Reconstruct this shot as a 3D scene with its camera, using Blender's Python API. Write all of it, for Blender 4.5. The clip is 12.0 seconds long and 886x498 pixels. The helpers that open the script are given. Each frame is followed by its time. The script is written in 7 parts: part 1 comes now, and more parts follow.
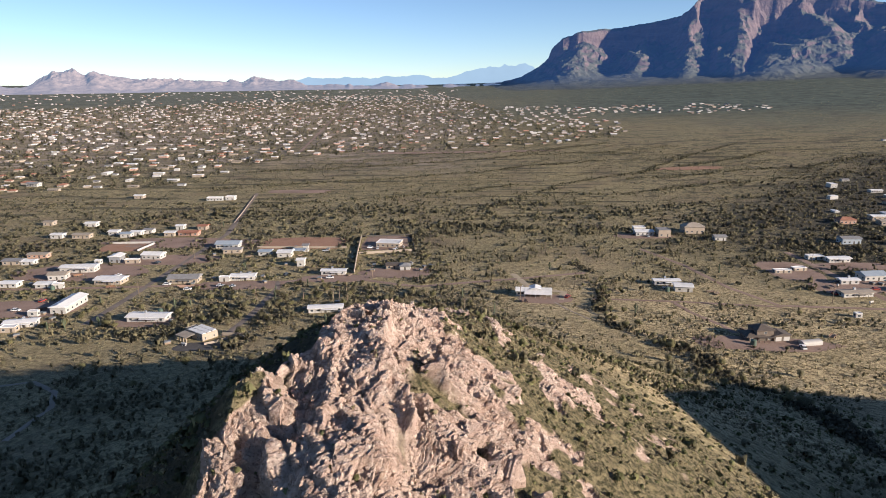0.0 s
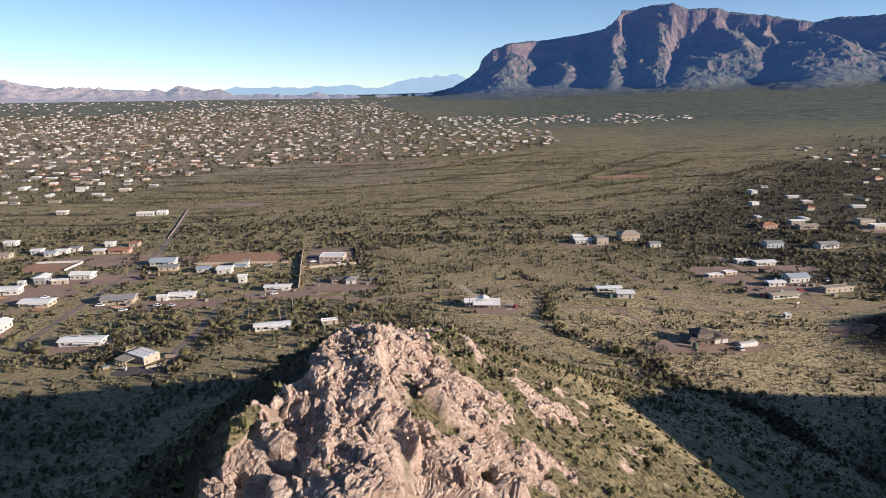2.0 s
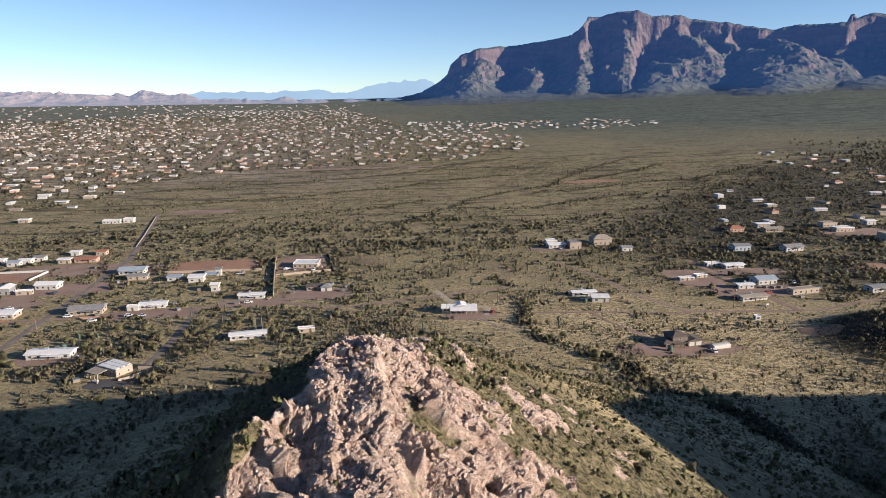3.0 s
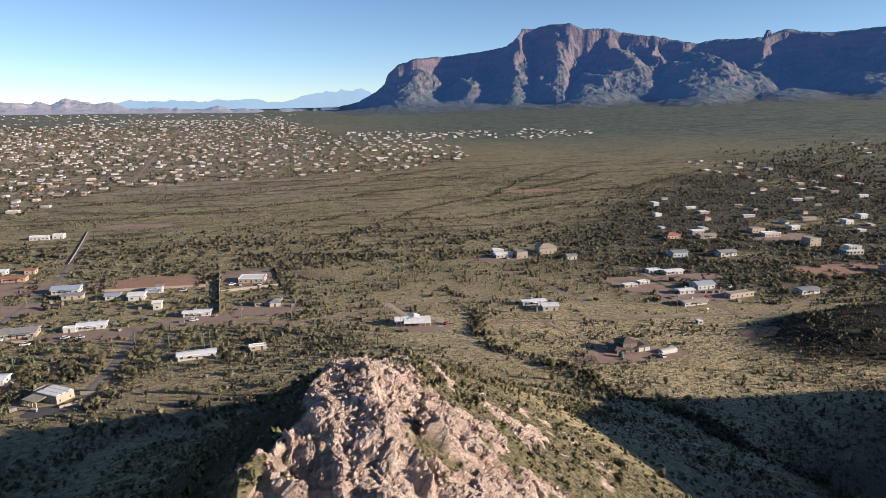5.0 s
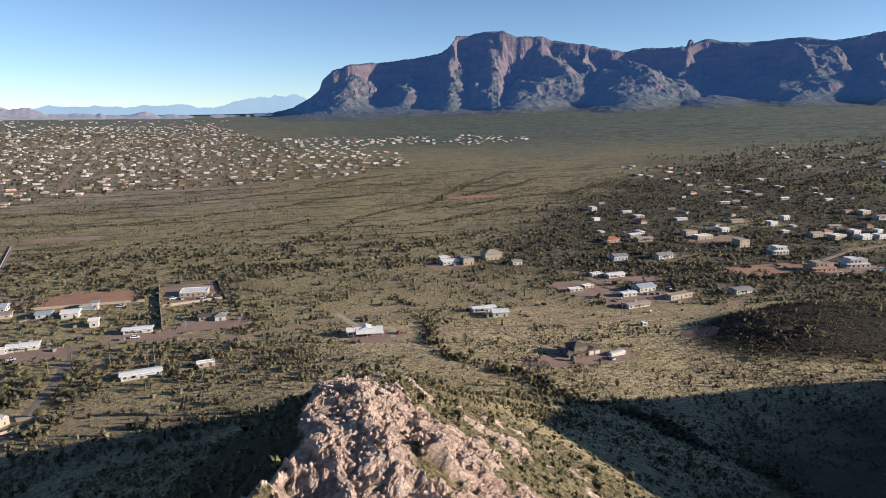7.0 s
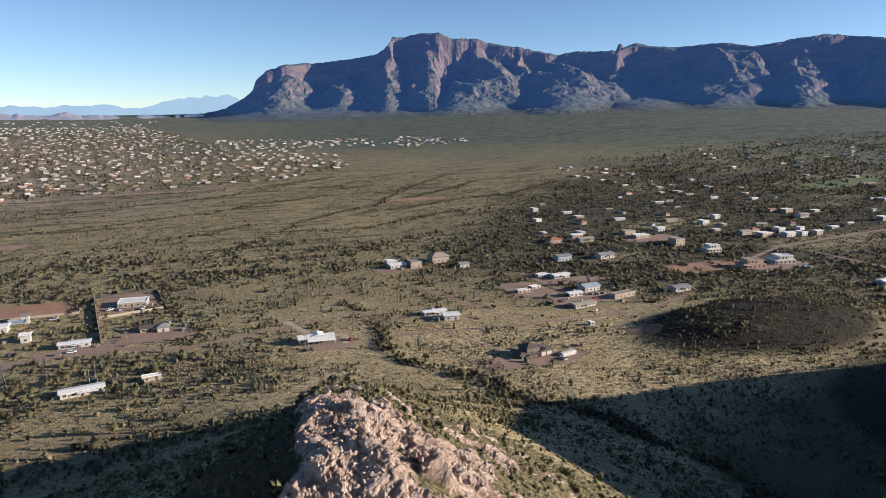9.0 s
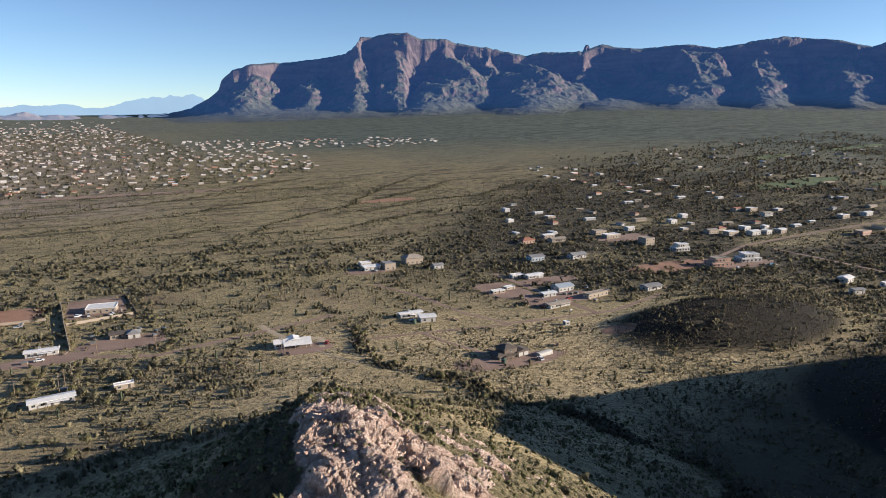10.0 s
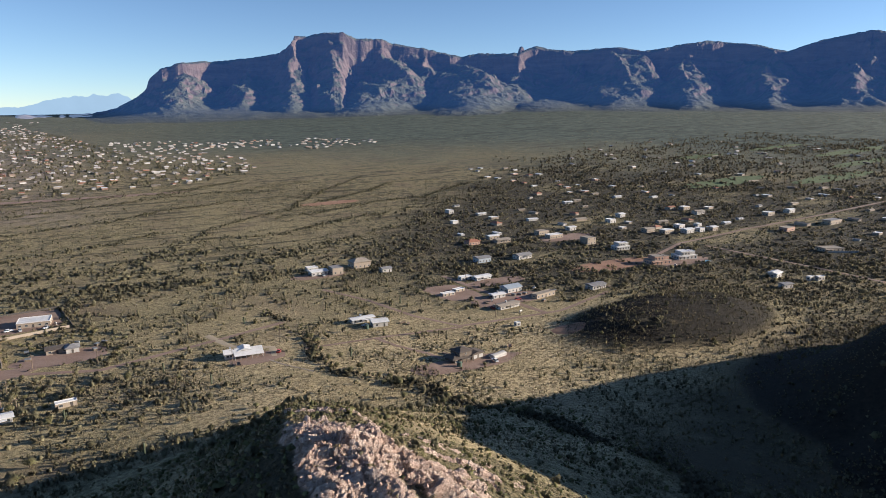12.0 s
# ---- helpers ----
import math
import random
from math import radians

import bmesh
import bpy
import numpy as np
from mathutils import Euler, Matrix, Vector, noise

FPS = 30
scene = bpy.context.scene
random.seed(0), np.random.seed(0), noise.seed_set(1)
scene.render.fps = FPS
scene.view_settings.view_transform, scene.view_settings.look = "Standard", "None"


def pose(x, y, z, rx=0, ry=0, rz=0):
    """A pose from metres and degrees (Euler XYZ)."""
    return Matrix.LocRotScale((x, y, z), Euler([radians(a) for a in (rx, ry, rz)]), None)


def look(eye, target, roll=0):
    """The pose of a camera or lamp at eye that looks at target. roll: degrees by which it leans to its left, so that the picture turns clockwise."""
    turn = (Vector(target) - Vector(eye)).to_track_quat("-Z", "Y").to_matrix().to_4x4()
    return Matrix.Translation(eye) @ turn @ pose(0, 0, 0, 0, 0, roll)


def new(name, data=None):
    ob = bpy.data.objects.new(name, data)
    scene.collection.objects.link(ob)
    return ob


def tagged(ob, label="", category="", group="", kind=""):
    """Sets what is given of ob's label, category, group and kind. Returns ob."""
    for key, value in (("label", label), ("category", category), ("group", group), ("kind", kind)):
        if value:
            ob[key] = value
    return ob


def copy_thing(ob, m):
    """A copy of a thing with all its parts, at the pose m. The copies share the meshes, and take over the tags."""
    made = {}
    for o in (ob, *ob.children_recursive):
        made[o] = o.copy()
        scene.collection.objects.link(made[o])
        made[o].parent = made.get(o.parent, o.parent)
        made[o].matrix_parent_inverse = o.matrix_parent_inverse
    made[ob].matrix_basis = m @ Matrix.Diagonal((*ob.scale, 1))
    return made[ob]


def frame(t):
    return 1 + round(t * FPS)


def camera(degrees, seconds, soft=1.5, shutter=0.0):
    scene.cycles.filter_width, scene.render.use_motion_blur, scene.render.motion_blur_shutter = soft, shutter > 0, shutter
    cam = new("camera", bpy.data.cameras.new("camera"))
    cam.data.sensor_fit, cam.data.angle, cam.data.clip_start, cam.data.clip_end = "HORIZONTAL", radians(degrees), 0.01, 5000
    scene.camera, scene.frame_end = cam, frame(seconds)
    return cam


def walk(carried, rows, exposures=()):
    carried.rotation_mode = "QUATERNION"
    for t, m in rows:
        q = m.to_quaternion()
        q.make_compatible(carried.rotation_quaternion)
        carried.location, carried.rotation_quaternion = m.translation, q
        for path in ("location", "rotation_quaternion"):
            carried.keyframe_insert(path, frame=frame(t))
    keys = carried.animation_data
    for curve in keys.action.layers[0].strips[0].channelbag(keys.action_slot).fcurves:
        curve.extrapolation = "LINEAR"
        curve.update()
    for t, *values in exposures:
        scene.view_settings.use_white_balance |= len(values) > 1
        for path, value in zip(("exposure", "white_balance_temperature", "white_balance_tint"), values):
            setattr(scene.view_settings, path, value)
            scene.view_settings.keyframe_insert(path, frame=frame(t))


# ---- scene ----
cam = camera(68.1, 12.0, soft=0.4)
PATH = [
    (0, 0.00, 0.00, 110.76, 0.847, -14.282, -0.652),
    (0.5, -1.79, 0.21, 111.17, -0.717, -14.085, -0.639),
    (1, -3.56, 0.43, 111.58, -2.159, -13.920, -0.590),
    (1.5, -5.35, 0.67, 111.99, -3.703, -13.707, -0.547),
    (2, -7.12, 0.92, 112.42, -5.070, -13.525, -0.484),
    (2.5, -8.91, 1.19, 112.84, -6.464, -13.325, -0.454),
    (3, -10.66, 1.49, 113.26, -7.779, -13.143, -0.376),
    (5, -17.59, 2.87, 114.98, -13.239, -12.375, -0.191),
    (5.5, -19.30, 3.31, 115.42, -14.635, -12.154, -0.198),
    (6, -20.97, 3.82, 115.85, -15.948, -11.981, -0.146),
    (6.5, -22.62, 4.40, 116.28, -17.368, -11.938, -0.169),
    (7, -24.25, 5.04, 116.70, -18.792, -11.907, -0.125),
    (9, -30.57, 7.83, 118.47, -24.284, -11.822, 0.046),
    (9.5, -32.17, 8.58, 118.96, -25.592, -11.827, 0.062),
    (10, -33.77, 9.37, 119.51, -26.998, -11.814, 0.091),
    (10.5, -35.37, 10.19, 120.08, -28.312, -11.792, 0.123),
    (11, -36.98, 11.04, 120.67, -29.717, -11.795, 0.114),
    (11.5, -38.60, 11.90, 121.26, -31.054, -11.782, 0.164),
    (12, -40.23, 12.76, 121.86, -32.463, -11.799, 0.198),
]
walk(cam, [(t, pose(x, y, z, 0, 0, yaw) @ pose(0, 0, 0, 90 + pitch, 0, 0) @ pose(0, 0, 0, 0, 0, roll)) for t, x, y, z, yaw, pitch, roll in PATH],
     exposures=[(0.0, 1.18, 5750, 12), (12.0, 1.14, 5650, 9.5)])

# ---- daylight ----
SUN_AZ, SUN_EL = 117.0, 15.5  # clockwise from +y, above the horizon
world = bpy.data.worlds.new("sky")
scene.world = world
world.use_nodes = True
sky = world.node_tree.nodes.new("ShaderNodeTexSky")
sky.sky_type, sky.sun_disc = "NISHITA", False
sky.sun_elevation, sky.sun_rotation = radians(SUN_EL), radians(SUN_AZ)
sky.air_density, sky.dust_density, sky.ozone_density = 0.62, 0.03, 1.2
background = world.node_tree.nodes["Background"]
background.inputs["Strength"].default_value = 0.060
world.node_tree.links.new(sky.outputs["Color"], background.inputs["Color"])
sun_data = bpy.data.lights.new("sun", "SUN")
sun_data.energy, sun_data.angle, sun_data.color = 5.0, radians(0.53), (1.0, 0.80, 0.59)
sun = new("sun", sun_data)
TO_SUN = Vector((math.sin(radians(SUN_AZ)) * math.cos(radians(SUN_EL)), math.cos(radians(SUN_AZ)) * math.cos(radians(SUN_EL)), math.sin(radians(SUN_EL))))
sun.matrix_basis = look(TO_SUN * 300, (0, 0, 0))


# ---- noise on arrays ----
def hash2(ix, iy, seed):
    h = (ix.astype(np.int64) * 374761393 + iy.astype(np.int64) * 668265263 + seed * 974634777) & 0x7FFFFFFF
    h = ((h ^ (h >> 13)) * 1274126177) & 0x7FFFFFFF
    h = ((h ^ (h >> 16)) * 1103515245 + 12345) & 0x7FFFFFFF
    return ((h >> 5) & 0xFFFFF) / 1048575.0


def vnoise(x, y, seed=0):
    """Smooth value noise, 0 to 1."""
    x, y = np.asarray(x, float), np.asarray(y, float)
    ix, iy = np.floor(x), np.floor(y)
    fx, fy = x - ix, y - iy
    fx, fy = fx * fx * (3 - 2 * fx), fy * fy * (3 - 2 * fy)
    a, b = hash2(ix, iy, seed), hash2(ix + 1, iy, seed)
    c, d = hash2(ix, iy + 1, seed), hash2(ix + 1, iy + 1, seed)
    return (a + (b - a) * fx) * (1 - fy) + (c + (d - c) * fx) * fy


def fbm(x, y, octaves=4, seed=0, gain=0.5):
    total, amp, norm = 0.0, 1.0, 0.0
    for k in range(octaves):
        total = total + amp * vnoise(x * 2.03 ** k + 17.3 * k, y * 2.03 ** k - 9.1 * k, seed + k)
        norm += amp
        amp *= gain
    return total / norm


def ridged(x, y, octaves=4, seed=0, gain=0.5):
    total, amp, norm = 0.0, 1.0, 0.0
    for k in range(octaves):
        total = total + amp * (1 - np.abs(2 * vnoise(x * 2.1 ** k + 5.7 * k, y * 2.1 ** k + 3.3 * k, seed + k) - 1))
        norm += amp
        amp *= gain
    return total / norm


def worley(x, y, seed=0):
    """Distances to the nearest and second nearest feature point, and the nearest one's random value."""
    x, y = np.asarray(x, float), np.asarray(y, float)
    ix, iy = np.floor(x), np.floor(y)
    f1, f2, val = np.full(x.shape, 9.0), np.full(x.shape, 9.0), np.zeros(x.shape)
    for dx in (-1, 0, 1):
        for dy in (-1, 0, 1):
            cx, cy = ix + dx, iy + dy
            d = np.hypot(cx + hash2(cx, cy, seed) - x, cy + hash2(cx, cy, seed + 7) - y)
            nearer = d < f1
            f2 = np.where(nearer, f1, np.minimum(f2, d))
            val = np.where(nearer, hash2(cx, cy, seed + 13), val)
            f1 = np.where(nearer, d, f1)
    return f1, f2, val


def smooth(a, b, v):
    s = np.clip((np.asarray(v, float) - a) / (b - a), 0, 1)
    return s * s * (3 - 2 * s)


# ---- the lie of the land ----
def along(x, y, pts):
    """Distance to a polyline, the side of it (right of its way: +1) and the height along it, for pts of (x, y, z)."""
    best, side, height = np.full(np.shape(x), 1e9), np.zeros(np.shape(x)), np.zeros(np.shape(x))
    for (x0, y0, z0), (x1, y1, z1) in zip(pts, pts[1:]):
        dx, dy = x1 - x0, y1 - y0
        s = np.clip(((x - x0) * dx + (y - y0) * dy) / (dx * dx + dy * dy), 0, 1)
        px, py = x - x0 - s * dx, y - y0 - s * dy
        d = np.hypot(px, py)
        near = d < best
        best = np.where(near, d, best)
        side = np.where(near, (dy * px - dx * py) / (np.hypot(dx, dy) * (d + 0.5)), side)
        height = np.where(near, z0 + s * (z1 - z0), height)
    return best, side, height


ROCK_RIDGE = [(30, -160, 40), (22, -60, 60), (4, 0, 64), (-8, 40, 70), (-13, 62, 75), (-12, 76, 78), (-12, 88, 79.5), (-11, 98, 76), (-2, 125, 66), (10, 160, 51), (18, 195, 34), (24, 240, 10)]
ROCK_SHOULDER = [(-11.5, 89, 79), (-14, 85, 79.2), (-15.2, 80.5, 79.5), (-15.5, 75.5, 79), (-13, 73, 77.5)]
ROCK_SPUR = [(-18, 74.5, 77), (-20, 71.5, 76), (-22, 69.3, 80.5), (-24.2, 67.5, 80), (-24.3, 62, 76.5), (-22.5, 55, 70.5), (-20, 48, 63)]
ROCK_RIB = [(-25.2, 61, 74.5), (-25.6, 57, 72.5), (-25, 50, 66)]
# ribs that stand proud of the face, their steep side to the west: the way, the height and the reach
FACE_RIBS = [([(-9.3, 82, 0), (-9.8, 77, 0), (-8.6, 73.5, 0), (-6.4, 71, 0), (-5.5, 66, 0), (-6.5, 60, 0)], 3.0, 6.0),
             ([(-14.5, 75.5, 0), (-13.2, 70, 0), (-13.5, 64, 0)], 1.8, 4.0),
             ([(-1, 75, 0), (3.5, 70.5, 0), (6.5, 67, 0), (9, 61, 0)], 2.8, 5.0),
             ([(4.5, 101, 0), (7, 98.5, 0), (10, 97, 0), (14, 92, 0)], 2.4, 3.2),
             ([(-17.5, 64, 0), (-16.5, 57, 0), (-15.5, 50, 0)], 1.8, 3.5)]
EAST_SPUR = [(268, 94, 74), (262, 40, 102), (285, -60, 102)]
EAST_RIDGE = [(200, 80, 22), (232, 88, 46), (266, 96, 77), (330, 97, 72), (401, 99, 67), (497, 84, 57), (620, 56, 48)]


def plain(x, y):
    r = np.hypot(x, y)
    az = np.degrees(np.arctan2(x, y))
    rise = 84 + 108 * smooth(-5, 45, az) * (1 - smooth(75, 130, az))
    far = np.clip(r - 650, 0, None)
    far = np.sqrt(far * far + 200 ** 2) - 200
    roll = 3.0 * (fbm(x / 420, y / 420, 3, 3) - 0.5) * smooth(250, 700, r)
    foot = 9 * np.exp(-((x + 20) ** 2 + (y - 120) ** 2) / 190 ** 2)
    return -3 + rise * far / 3450 + roll + foot


def hill(x, y):
    d, side, z = along(x, y, ROCK_RIDGE)
    width = 48 + 40 * smooth(-0.8, 0.8, side)
    d = np.maximum(np.sqrt(d * d + 6) - 2.449, 0)
    main = (z - 5) * np.exp(-(d / width) ** (1.08 + 0.24 * smooth(-0.6, 0.8, side)))
    d, side, z = along(x, y, ROCK_SHOULDER)
    d = np.maximum(np.sqrt(d * d + 4) - 2, 0)
    main = np.maximum(main, np.clip(z - 5 - 0.5 * d - 0.012 * d * d, 0, None))
    d, side, z = along(x, y, ROCK_SPUR)
    main = np.maximum(main, (z - 6) * np.exp(-(d / (26 + 26 * smooth(0.3, -0.5, side))) ** 1.35))
    d, side, z = along(x, y, ROCK_RIB)
    return np.maximum(main, (z - 6) * np.exp(-(d / 9) ** 1.4))


def land(x, y):
    """Height of the ground."""
    x, y = np.asarray(x, float), np.asarray(y, float)
    d, side, z = along(x, y, EAST_RIDGE)
    wob = 1 + 0.3 * (fbm(x / 45, y / 45, 3, 11) - 0.5)
    east = (z + 3) * np.exp(-(d / ((36 + 42 * smooth(-0.6, 0.6, side)) * wob)) ** 1.7)
    d, side, z = along(x, y, EAST_SPUR)
    east = np.maximum(east, (z + 3) * np.exp(-(d * (1 + 0.22 * smooth(92, 116, y)) / 62) ** 1.7))
    kx, ky = (x - 282) / 70, (y - 258) / 38
    knoll = 13 * np.exp(-(kx * kx + ky * ky) ** 1.7) * (1 + 0.25 * (fbm(x / 22, y / 22, 3, 13) - 0.5))
    return plain(x, y) + np.maximum(hill(x, y), east) + 0.25 * np.minimum(hill(x, y), east) + knoll


# ---- materials ----
def surface(name, colours, scale=1.0, rough=0.9, bump=0.0, metal=0.0, fine=8.0, stretch=(1, 1, 1), island=0.0, per_object=0.0):
    """A worn surface: colours mixed by coarse and fine noise, with relief."""
    m = bpy.data.materials.new(name)
    m.use_nodes = True
    nt = m.node_tree
    bsdf = nt.nodes["Principled BSDF"]
    bsdf.inputs["Roughness"].default_value, bsdf.inputs["Metallic"].default_value = rough, metal
    co = nt.nodes.new("ShaderNodeTexCoord")
    mp = nt.nodes.new("ShaderNodeMapping")
    mp.inputs["Scale"].default_value = stretch
    nt.links.new(co.outputs["Object"], mp.inputs["Vector"])
    coarse, grain = nt.nodes.new("ShaderNodeTexNoise"), nt.nodes.new("ShaderNodeTexNoise")
    coarse.inputs["Scale"].default_value, coarse.inputs["Detail"].default_value = scale, 5
    grain.inputs["Scale"].default_value, grain.inputs["Detail"].default_value = scale * fine, 4
    for n in (coarse, grain):
        nt.links.new(mp.outputs["Vector"], n.inputs["Vector"])
    add = nt.nodes.new("ShaderNodeMath")
    add.operation = "MULTIPLY_ADD"
    add.inputs[1].default_value = 0.45
    nt.links.new(grain.outputs["Fac"], add.inputs[0])
    nt.links.new(coarse.outputs["Fac"], add.inputs[2])
    value = add.outputs[0]
    for amount, out in ((island, "island"), (per_object, "object")):
        if amount:
            info = nt.nodes.new("ShaderNodeNewGeometry" if out == "island" else "ShaderNodeObjectInfo")
            more = nt.nodes.new("ShaderNodeMath")
            more.operation = "MULTIPLY_ADD"
            more.inputs[1].default_value = amount
            nt.links.new(info.outputs["Random Per Island" if out == "island" else "Random"], more.inputs[0])
            nt.links.new(value, more.inputs[2])
            value = more.outputs[0]
    ramp = nt.nodes.new("ShaderNodeValToRGB")
    mid, span = 0.725 + 0.5 * (island + per_object), 0.28 + 0.45 * (island + per_object)
    els = ramp.color_ramp.elements
    while len(els) < len(colours):
        els.new(0.5)
    for k, c in enumerate(colours):
        els[k].position = min(1, max(0, (mid - span + 2 * span * k / max(1, len(colours) - 1)) / 2.0))
        els[k].color = (*c, 1)
    half = nt.nodes.new("ShaderNodeMath")
    half.operation = "MULTIPLY"
    half.inputs[1].default_value = 0.5
    nt.links.new(value, half.inputs[0])
    nt.links.new(half.outputs[0], ramp.inputs["Fac"])
    nt.links.new(ramp.outputs["Color"], bsdf.inputs["Base Color"])
    if bump:
        b = nt.nodes.new("ShaderNodeBump")
        b.inputs["Strength"].default_value, b.inputs["Distance"].default_value = min(1, bump), 0.6 / scale / fine
        nt.links.new(grain.outputs["Fac"], b.inputs["Height"])
        nt.links.new(b.outputs["Normal"], bsdf.inputs["Normal"])
    return m


def tex(nt, scale, detail=4, vector=None, rough=0.55):
    n = nt.nodes.new("ShaderNodeTexNoise")
    n.inputs["Scale"].default_value, n.inputs["Detail"].default_value, n.inputs["Roughness"].default_value = scale, detail, rough
    if vector:
        nt.links.new(vector, n.inputs["Vector"])
    return n.outputs["Fac"]


def band(nt, value, lo, hi, to=1.0):
    n = nt.nodes.new("ShaderNodeMapRange")
    n.inputs["From Min"].default_value, n.inputs["From Max"].default_value, n.inputs["To Max"].default_value = lo, hi, to
    nt.links.new(value, n.inputs["Value"])
    return n.outputs["Result"]


def blend(nt, fac, a, b, kind="MIX"):
    n = nt.nodes.new("ShaderNodeMix")
    n.data_type, n.blend_type = "RGBA", kind
    for sock, v in ((n.inputs[0], fac), (n.inputs[6], a), (n.inputs[7], b)):
        if isinstance(v, (int, float)):
            sock.default_value = v
        elif isinstance(v, tuple):
            sock.default_value = (*v, 1)
        else:
            nt.links.new(v, sock)
    return n.outputs[2]


def times(nt, a, b):
    n = nt.nodes.new("ShaderNodeMath")
    n.operation = "MULTIPLY"
    for sock, v in ((n.inputs[0], a), (n.inputs[1], b)):
        if isinstance(v, (int, float)):
            sock.default_value = v
        else:
            nt.links.new(v, sock)
    return n.outputs[0]


def bare(name, rough):
    m = bpy.data.materials.new(name)
    m.use_nodes = True
    nt = m.node_tree
    bsdf = nt.nodes["Principled BSDF"]
    bsdf.inputs["Roughness"].default_value = rough
    bsdf.inputs["Specular IOR Level"].default_value = 0.2
    co = nt.nodes.new("ShaderNodeTexCoord").outputs["Object"]
    return m, nt, bsdf, co


def desert_material():
    """Gravelly desert soil, dry grass in drifts and low scrub that thickens in places."""
    m, nt, bsdf, co = bare("desert_floor", 0.95)
    soil = blend(nt, tex(nt, 0.011, 5, co), (0.150, 0.120, 0.075), (0.215, 0.172, 0.108))
    soil = blend(nt, band(nt, tex(nt, 0.0045, 3, co), 0.55, 0.72), soil, (0.136, 0.087, 0.057))
    grass = blend(nt, band(nt, tex(nt, 0.45, 6, co, 0.8), 0.40, 0.60), (0.125, 0.108, 0.058), (0.345, 0.290, 0.160))
    ground_colour = blend(nt, band(nt, tex(nt, 0.018, 5, co), 0.30, 0.50), soil, grass)
    # pale dry grass, with the sunlit ground's brightness put into its colour
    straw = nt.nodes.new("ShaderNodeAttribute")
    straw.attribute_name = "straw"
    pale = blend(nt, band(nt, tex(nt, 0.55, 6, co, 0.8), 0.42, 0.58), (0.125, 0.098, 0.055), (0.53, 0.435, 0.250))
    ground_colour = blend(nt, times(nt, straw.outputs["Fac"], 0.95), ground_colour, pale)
    # bare lots of the far town, lightened in colour to stand in for haze
    haze_here = nt.nodes.new("ShaderNodeAttribute")
    haze_here.attribute_name = "settled_haze"
    ground_colour = blend(nt, times(nt, haze_here.outputs["Fac"], band(nt, tex(nt, 0.03, 5, co, 0.7), 0.35, 0.6)), ground_colour, (0.33, 0.275, 0.225))
    scrub = blend(nt, tex(nt, 0.22, 2, co), (0.030, 0.031, 0.019), (0.059, 0.056, 0.036))
    dots = band(nt, tex(nt, 0.33, 3, co, 0.65), 0.52, 0.60)
    drift = band(nt, tex(nt, 0.009, 4, co), 0.30, 0.62)
    wide = nt.nodes.new("ShaderNodeAttribute")
    wide.attribute_name = "scrub"
    cover = times(nt, times(nt, dots, drift), wide.outputs["Fac"])
    colour = blend(nt, cover, ground_colour, scrub)
    bushes = times(nt, band(nt, tex(nt, 0.075, 4, co, 0.7), 0.53, 0.60), wide.outputs["Fac"])
    colour = blend(nt, times(nt, bushes, 0.75), colour, scrub)
    # low scrub under the groves, with the trees' shade put into its colour
    grove = nt.nodes.new("ShaderNodeAttribute")
    grove.attribute_name = "grove"
    colour = blend(nt, times(nt, grove.outputs["Fac"], band(nt, tex(nt, 0.12, 5, co, 0.7), 0.25, 0.48, 0.92)), colour, blend(nt, tex(nt, 0.4, 4, co, 0.7), (0.026, 0.025, 0.019), (0.060, 0.053, 0.040)))
    runs = nt.nodes.new("ShaderNodeMapping")
    runs.inputs["Rotation"].default_value, runs.inputs["Scale"].default_value = (0, 0, radians(-33)), (0.009, 0.075, 0.02)
    nt.links.new(co, runs.inputs["Vector"])
    open_field = nt.nodes.new("ShaderNodeAttribute")
    open_field.attribute_name = "field"
    colour = blend(nt, times(nt, open_field.outputs["Fac"], band(nt, tex(nt, 1.0, 5, runs.outputs[0], 0.6), 0.53, 0.62, 0.8)), colour, scrub)
    # olive scrub of the far slope, its bluish tint standing in for haze
    far = nt.nodes.new("ShaderNodeAttribute")
    far.attribute_name = "bajada_haze"
    dry_lines = nt.nodes.new("ShaderNodeMapping")
    dry_lines.inputs["Rotation"].default_value, dry_lines.inputs["Scale"].default_value = (0, 0, radians(-24)), (0.006, 0.030, 0.02)
    nt.links.new(co, dry_lines.inputs["Vector"])
    olive = blend(nt, band(nt, tex(nt, 0.035, 7, co, 0.75), 0.40, 0.60), (0.046, 0.062, 0.052), (0.112, 0.134, 0.108))
    olive = blend(nt, band(nt, tex(nt, 1.0, 5, dry_lines.outputs[0], 0.65), 0.52, 0.64, 0.7), olive, (0.034, 0.044, 0.036))
    colour = blend(nt, far.outputs["Fac"], colour, olive)
    # dark rock of the knoll; on the east ridge also shade put into the colour
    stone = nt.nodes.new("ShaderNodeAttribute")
    stone.attribute_name = "basalt_and_shade"
    basalt_and_shade = blend(nt, band(nt, tex(nt, 0.5, 6, co, 0.7), 0.35, 0.65), (0.010, 0.009, 0.008), (0.032, 0.028, 0.020))
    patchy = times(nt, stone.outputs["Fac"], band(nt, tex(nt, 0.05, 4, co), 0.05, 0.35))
    colour = blend(nt, patchy, colour, basalt_and_shade)
    nt.links.new(colour, bsdf.inputs["Base Color"])
    b = nt.nodes.new("ShaderNodeBump")
    b.inputs["Strength"].default_value, b.inputs["Distance"].default_value = 1.0, 0.55
    nt.links.new(tex(nt, 0.55, 7, co, 0.72), b.inputs["Height"])
    nt.links.new(b.outputs["Normal"], bsdf.inputs["Normal"])
    return m


